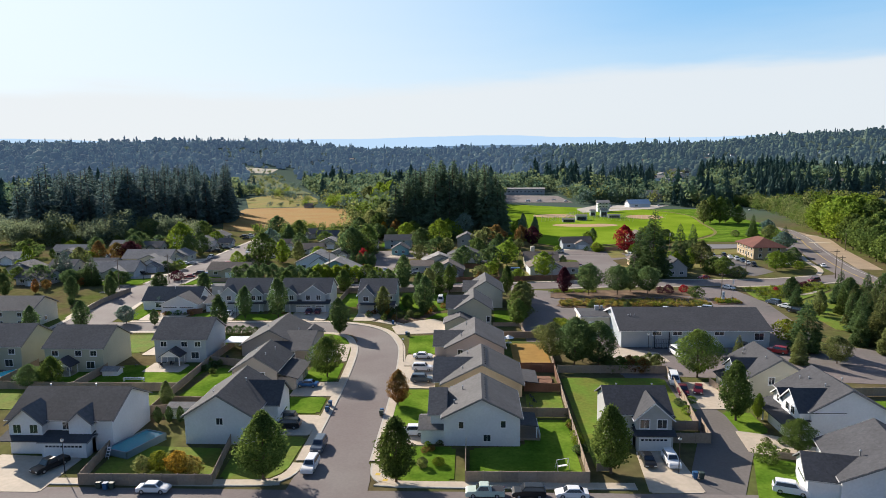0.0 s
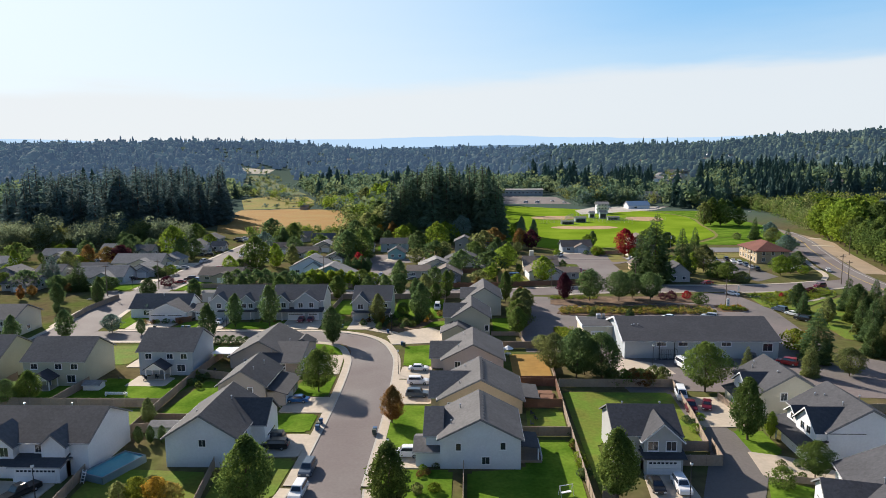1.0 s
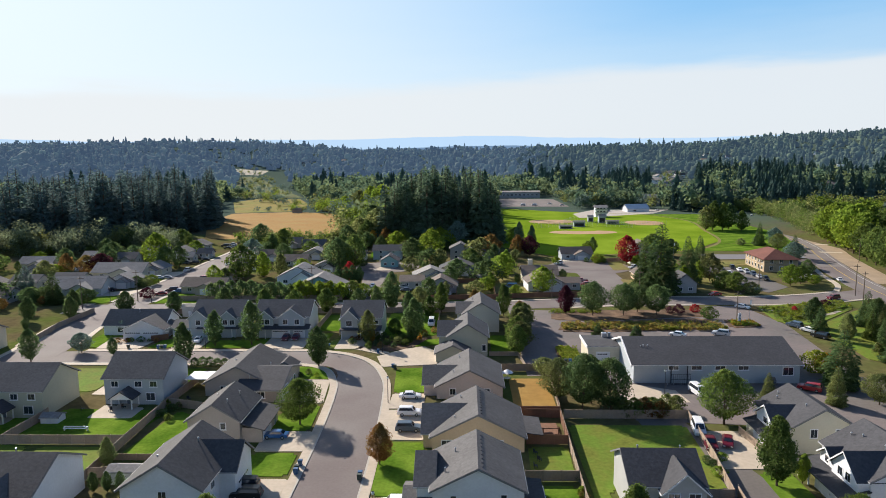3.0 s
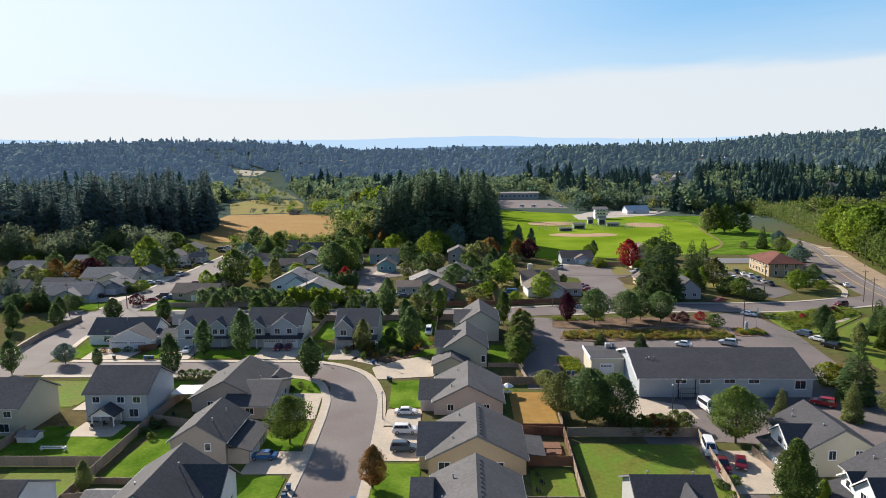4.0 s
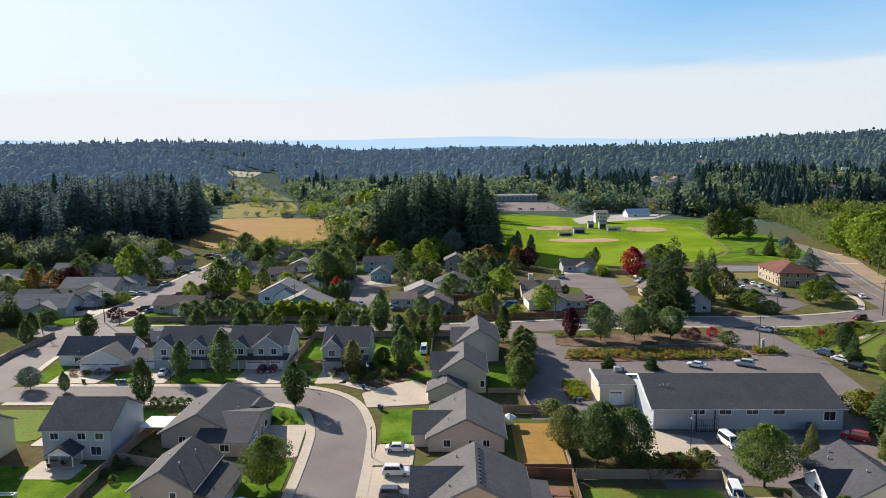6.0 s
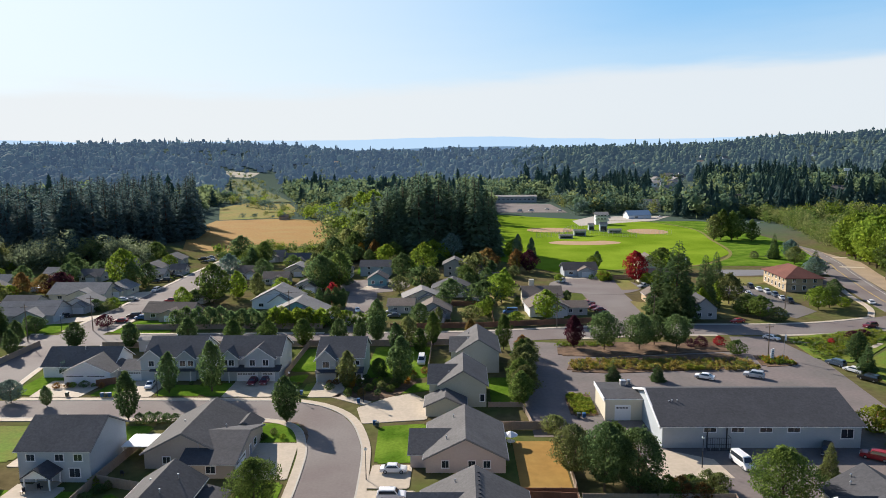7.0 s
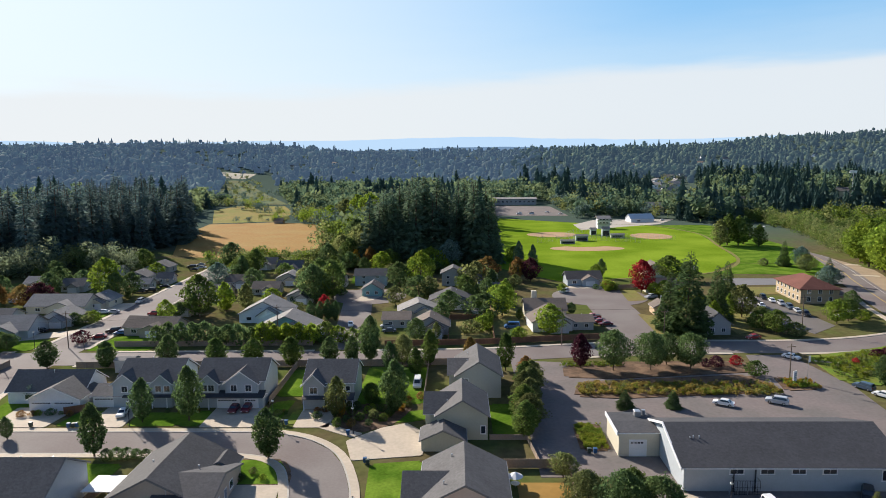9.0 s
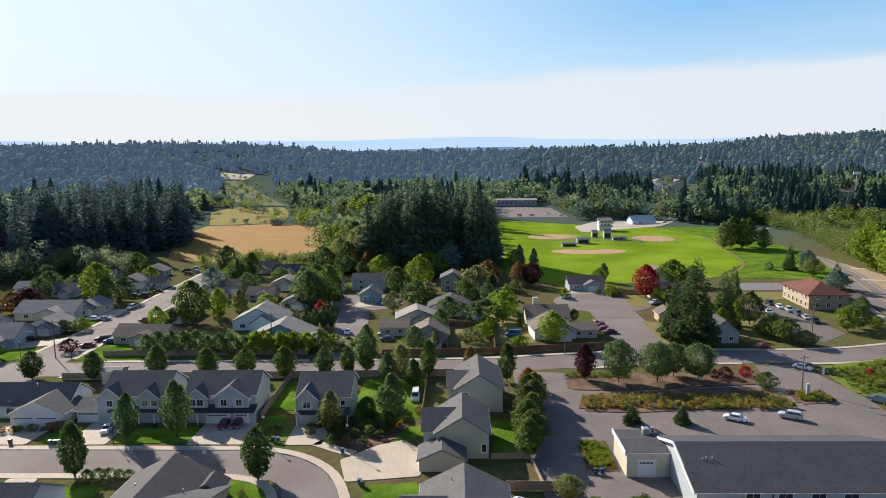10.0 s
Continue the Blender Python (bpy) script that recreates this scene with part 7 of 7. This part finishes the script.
def fence(pts, high=1.85, red=False, label="weathered grey board fence round a yard"):
    """Boarded panels between posts along straight runs."""
    f = thing("fence", "red brown board fence beside a yard" if red else label, "fence")
    for (x0, y0), (x1, y1) in zip(pts, pts[1:]):
        run = math.hypot(x1 - x0, y1 - y0)
        n = max(1, round(run / 2.5))
        a = math.degrees(math.atan2(y1 - y0, x1 - x0))
        for k in range(n + 1):
            t = k / n
            x, y = x0 + (x1 - x0) * t, y0 + (y1 - y0) * t
            o = part("post", POST, None, f)
            o.matrix_basis = pose(x, y, 0, 0, 0, a) @ Matrix.Diagonal((1, 1, high + 0.1, 1))
            objs = [o]
            if k < n:
                for nm, me in (("panel", PANEL), ("rail", CAP)):
                    o = part(nm, me, None, f)
                    o.matrix_basis = pose(x, y, 0, 0, 0, a) @ Matrix.Diagonal((run / n, 1, high, 1))
                    objs.append(o)
            if red:
                for o in objs:
                    painted(o, REDFENCE)
    return f


fence([(-0.9, 104), (-0.9, 92.4), (17.4, 92.6), (17.9, 118), (18.6, 143.0)])
fence([(9.4, 117.6), (17.8, 117.6)])
fence([(10.8, 131), (18.2, 131), (18.4, 143), (10.5, 143.6)], red=True)
fence([(8.4, 144.6), (18.7, 144.6)], red=True)
fence([(19.2, 142.8), (43.0, 142.8)])
fence([(43.0, 142.8), (41.4, 125), (39.6, 112), (33, 112)])
fence([(19.2, 96.5), (21.4, 96.5)])
fence([(40.6, 113.2), (40.0, 106.8), (32.4, 106.8)])
fence([(8.2, 171.4), (19.6, 171.4), (18.8, 146)])
fence([(6.2, 183.6), (13.6, 183.6), (14.8, 172)], 1.2)
fence([(-58.4, 90.3), (-38.4, 90.6), (-40.6, 104.6)])
fence([(-58.4, 90.3), (-60.2, 103), (-60.6, 117), (-61.2, 130.2), (-61.6, 148.5), (-61, 163)])
fence([(-61.2, 130.2), (-83, 130.0), (-108, 131)])
fence([(-60.6, 117.4), (-50.4, 119.6)])
fence([(-83.6, 130), (-83.2, 143)])
fence([(-101, 131), (-101.4, 146)])
fence([(-51, 124.0), (-60.8, 124.0)], 1.2)
fence([(-52.4, 146), (-61.2, 148.6)])
fence([(-104, 229.6), (-60, 230.3), (-23.5, 231.2), (12, 232.6)])
fence([(-43.6, 203), (-43.6, 230)])
fence([(-36, 203), (-36.4, 230.6)])
fence([(-8, 206), (-8, 231)])
fence([(-85, 205), (-86, 229)], 1.6, red=True)
fence([(-84, 199.0), (-88, 197)], 1.7, red=True)
fence([(-22, 250), (8, 251.6), (30, 255), (46, 257.5)], red=True)
fence([(-3, 251), (-3, 282), (9, 283)], red=True)
fence([(11, 252), (12, 296)], red=True)
fence([(66, 334), (100, 341)])
fence([(-104, 250), (-60, 251), (-44, 251)])
fence([(-124, 232), (-124, 212), (-121, 196)], 1.7)
fence([(64.5, 128.5), (90, 130), (106, 133)])
fence([(72, 106), (96, 110)], 1.8)
fence([(50, 136), (50.8, 128)], 1.5)
fence([(48.6, 101.6), (51.2, 101.0)], 1.1)

# ball field net fence
nf = thing("field_fence", "grey steel mesh fence behind home plate", "fence")
WIRE = surface("steel_mesh", (0.30, 0.32, 0.33), 0.6, 0.05, metal=0.4)
for run, high in (([(52, 486), (66, 494), (84, 500), (104, 492), (118, 484)], 3.3), ([(50, 520), (76, 508), (92, 512), (112, 506), (122, 500)], 2.4), ([(112, 508), (124, 500), (134, 496), (146, 500)], 3.3), ([(95, 545), (84, 536), (74, 512)], 3.3)):
    line = smooth_line(run, 3.0)
    for p in line:
        part("post", tube((p.x, p.y, 0), (p.x, p.y, high + 0.1), 0.06, 0.06, 6), METAL, nf)
    for z in np.linspace(0.2, high, 5):
        part("rail", ribbon(run, -0.03, 0.03, float(z), float(z) + 0.05), WIRE, nf)

# ---- street furniture ----


def street_lamp(x, y, h=5.2):
    t = thing("street_lamp", "slim dark street lamp with a round white globe", "street lamp", pose(x, y, 0.1))
    part("pole", tube((0, 0, 0), (0, 0, h), 0.09, 0.05), BLACK, t)
    bm = bmesh.new()
    bmesh.ops.create_icosphere(bm, subdivisions=2, radius=0.26, matrix=Matrix.Translation((0, 0, h + 0.3)))
    part("globe", bm, LAMPGLASS, t)
    part("cap", tube((0, 0, h + 0.5), (0, 0, h + 0.62), 0.2, 0.04), BLACK, t)


for x, y in ((-16.0, 150.5), (-12.6, 103.2), (-39.2, 190.6), (-21.6, 186.4), (-62.5, 93.5), (42.3, 155.2), (-70, 190.4), (31.4, 96), (-111.4, 246.5), (-126.6, 247)):
    street_lamp(x, y)


def utility_pole(x, y, h=11.0, turn=0, arms=True):
    t = thing("utility_pole", "brown wooden utility pole with a crossarm", "utility pole", pose(x, y, 0, 0, 0, turn))
    part("pole", tube((0, 0, 0), (0, 0, h), 0.17, 0.11), WOODPOLE, t)
    if arms:
        part("crossarm", box(-1.2, 1.2, -0.07, 0.07, h - 0.9, h - 0.72), WOODPOLE, t)
        for u in (-1.0, 0.9):
            part("insulator", tube((u, 0, h - 0.72), (u, 0, h - 0.5), 0.06, 0.05, 6), METAL, t)


for x, y in ((133.7, 241.0), (139.8, 256), (31.0, 250.6), (110.5, 267.0), (83.6, 220.4), (-117.6, 249), (-55.9, 256.4), (-131.0, 237), (184, 330), (214, 420), (64, 259)):
    utility_pole(x, y, 9.0 if x in (83.6, 64) else 11.5, 10)
for (x0, y0), (x1, y1) in (((-131, 237), (-55.9, 256.4)), ((-55.9, 256.4), (31, 250.6)), ((31, 250.6), (110.5, 267)), ((-200, 236), (-131, 237)), ((110.5, 267), (139.8, 256))):
    cv = bpy.data.curves.new("cable", "CURVE")
    cv.dimensions, cv.bevel_depth, cv.bevel_resolution = "3D", 0.025, 0
    sp = cv.splines.new("POLY")
    sp.points.add(12)
    for k in range(13):
        t = k / 12
        sp.points[k].co = (x0 + (x1 - x0) * t, y0 + (y1 - y0) * t, 10.9 - 4 * 1.3 * t * (1 - t), 1)
    cv.materials.append(BLACK)
    tagged(new("overhead_cable", cv), "thin dark overhead cable between poles", "cable")
for x, y in ((372, 690), (392, 645)):
    t = thing("floodlight_mast", "tall grey stadium floodlight mast", "floodlight", pose(x, y, height(x, y)))
    part("pole", tube((0, 0, 0), (0, 0, 30), 0.5, 0.3), METAL, t)
    part("lamp_bank", box(-3.5, 3.5, -0.4, 0.4, 28.5, 31), TRIM, t)


def bin_box(x, y, turn=0, mat=BLUEBIN):
    t = thing("wheeled_bin", ("blue" if mat is BLUEBIN else "dark green") + " plastic wheeled bin standing at the kerb", "bin", pose(x, y, 0.15, 0, 0, turn))
    part("tub", frustum(-0.25, 0.25, -0.31, 0.31, 0.27, 0.36, 0.05, 0.95), mat, t)
    part("lid", box(-0.34, 0.36, -0.38, 0.38, 0.95, 1.04, bevel=0.03), mat, t)
    for s in (-1, 1):
        part("wheel", tube((0.2, s * 0.24, 0.1), (0.2, s * 0.34, 0.1), 0.1, 0.1, 8), RUBBER, t)


for x, y, k in ((-27.4, 122.2, 0), (-27.5, 120.4, 1), (-27.4, 119.2, 0), (-16.8, 118.4, 0), (-16.8, 117.4, 1), (-54.7, 89.2, 1), (-53.6, 89.0, 0), (-52.7, 89.1, 1), (33.3, 94.4, 0), (34.2, 94.2, 1), (-82.6, 189.6, 0), (-81.6, 189.6, 1), (-80.8, 189.7, 0),
                (-37.6, 191.2, 1), (-36.6, 191.0, 0), (-22.6, 185.9, 0), (-17.4, 173.4, 0), (-16.8, 172.6, 1), (-91, 190, 1), (24.8, 177.4, 1), (25.9, 177.4, 0)):
    bin_box(x, y, 90, GREENBIN if k else BLUEBIN)

# pool, sheds, parasol, sign and yard things
POOLWALL = surface("pool_wall", (0.16, 0.24, 0.28), 0.5, 0.1)
pool = thing("swimming_pool", "oblong above-ground pool with turquoise water", "pool", pose(-56.2, 103.4, 0, 0, 0, -20))
part("rim", prism([(-2.3, 0), (2.3, 0), (2.3, 1.25), (2.05, 1.25), (2.05, 0.2), (-2.05, 0.2), (-2.05, 1.25), (-2.3, 1.25)], -4.2, 4.2, "y"), POOLWALL, pool)
for y in (-4.2, 4.0):
    part("end_wall", box(-2.3, 2.3, y, y + 0.2, 0, 1.25), POOLWALL, pool)
part("water", box(-2.06, 2.06, -4.05, 4.05, 0.2, 1.08), POOLBLUE, pool)
for s in (-0.35, 0.35):
    part("ladder_rail", tube((s - 1.2, -5.0, 0), (s - 1.2, -4.3, 2.0), 0.05, 0.05, 6), TRIM, pool)
for k in range(4):
    part("ladder_step", box(-1.55, -0.85, -5.0 + 0.17 * k, -4.8 + 0.17 * k, 0.3 + 0.42 * k, 0.36 + 0.42 * k), TRIM, pool)
pool2 = thing("swimming_pool", "small round blue garden pool", "pool", pose(-103, 138.5, 0))
part("rim", tube((0, 0, 0), (0, 0, 0.9), 2.6, 2.6, 20), TRIM, pool2)
part("water", tube((0, 0, 0.85), (0, 0, 0.93), 2.4, 2.4, 20), surface("bright_pool", (0.05, 0.55, 0.60), 0.1, 0.05), pool2)
for x, y, w, dp, ev, mat in ((-54.0, 117.0, 5.0, 2.8, 2.0, TRIM), (-80.7, 140.5, 3.4, 2.6, 1.2, TRIM), (-46.6, 121.6, 4, 3, 2.0, GREY), (-36.0, 255.6, 2.6, 2.4, 2.0, TAUPE), (-89, 228, 5, 4, 3.2, GREY), (7, 287, 4, 3, 2.2, WHITE), (-7, 258, 4, 3, 2.2, WHITE)):
    q = house("small pale garden shed with a low roof", x, y, 0, "shed", "garden_shed")
    wing(q, -w / 2, w / 2, -dp / 2, dp / 2, ev, 0.5, "x", mat, ROOF_PALE, over=0.2)
    part("door", box(-0.5, 0.5, -dp / 2 - 0.05, -dp / 2, 0.05, min(1.9, ev - 0.1)), DOORWHITE, q)
um = thing("garden_parasol", "closed white garden parasol above a pale table", "parasol", pose(9.6, 164.4, 0.1))
part("pole", tube((0, 0, 0), (0, 0, 2.7), 0.04, 0.04, 6), METAL, um)
part("canopy", tube((0, 0, 2.0), (0, 0, 2.75), 1.4, 0.05, 8), CANVAS, um)
part("tabletop", tube((0, 0, 0.7), (0, 0, 0.76), 0.8, 0.8, 14), CANVAS, um)
sg = thing("pylon_sign", "white upright panel sign on a dark base", "sign", pose(82.4, 215.6, 0.1, 0, 0, 30))
part("base", box(-0.8, 0.8, -0.3, 0.3, 0, 0.3), BLACK, sg)
part("panel", box(-0.6, 0.6, -0.15, 0.15, 0.3, 3.4, bevel=0.03), TRIM, sg)
for k in range(3):
    part("lettering", box(-0.4, 0.4, -0.165, -0.15, 2.6 - 0.5 * k, 2.8 - 0.5 * k), BLUEBIN, sg)
for x, y in ((70.5, 285), (103, 345), (84.6, 214)):
    fp = thing("flag_pole", "thin pale flag pole with a hanging white flag", "flag pole", pose(x, y, 0))
    part("pole", tube((0, 0, 0), (0, 0, 8), 0.06, 0.04, 6), METAL, fp)
    part("flag", box(0.05, 0.5, -0.02, 0.02, 6.2, 7.8), CANVAS, fp)
sw = thing("garden_swing", "white garden swing seat on the lawn", "swing", pose(14.0, 97.0, 0.1, 0, 0, 20))
for s in (-1, 1):
    part("leg", tube((s, -0.5, 0), (s, 0, 1.6), 0.04, 0.04, 6), TRIM, sw)
    part("leg", tube((s, 0.5, 0), (s, 0, 1.6), 0.04, 0.04, 6), TRIM, sw)
part("bar", tube((-1.1, 0, 1.6), (1.1, 0, 1.6), 0.05, 0.05, 6), TRIM, sw)
part("seat", box(-0.8, 0.8, -0.25, 0.25, 0.5, 0.58), TRIM, sw)
go = thing("garden_bench", "white low bench frame on the lawn", "bench", pose(-73.5, 136.0, 0.1))
part("seat", box(-2.4, 2.4, -0.2, 0.2, 0.4, 0.48), TRIM, go)
part("backrest", box(-2.4, 2.4, 0.2, 0.26, 0.6, 0.8), TRIM, go)
for s in (-2.2, 2.2):
    part("leg", box(s - 0.05, s + 0.05, -0.2, 0.26, 0, 0.8), TRIM, go)
for x, y in ((11.5, 122), (12.4, 124.5), (12.0, 127), (-78, 146), (-70, 147), (-72, 145.5), (-46, 108), (-47, 112), (37, 117), (36, 114), (-58.6, 152)):
    pc = thing("patio_chair", "dark patio chair in a back yard", "chair", pose(x, y, 0.1, 0, 0, 40 * x))
    part("seat", box(-0.3, 0.3, -0.3, 0.3, 0.4, 0.46), BLACK, pc)
    part("backrest", box(-0.3, 0.3, 0.25, 0.31, 0.46, 1.0), BLACK, pc)
    for sx in (-0.25, 0.25):
        for sy in (-0.25, 0.25):
            part("leg", box(sx - 0.03, sx + 0.03, sy - 0.03, sy + 0.03, 0, 0.4), BLACK, pc)
pg = thing("pergola", "red brown timber deck rail with a pergola", "pergola", pose(14.2, 137.0, 0))
part("deck", box(-3, 3, -2.5, 2.5, 0, 0.5), REDFENCE, pg)
for sx in (-2.8, 0, 2.8):
    part("post", box(sx - 0.1, sx + 0.1, -2.5, -2.3, 0.5, 1.6), REDFENCE, pg)
part("rail", box(-3, 3, -2.52, -2.4, 1.45, 1.6), REDFENCE, pg)
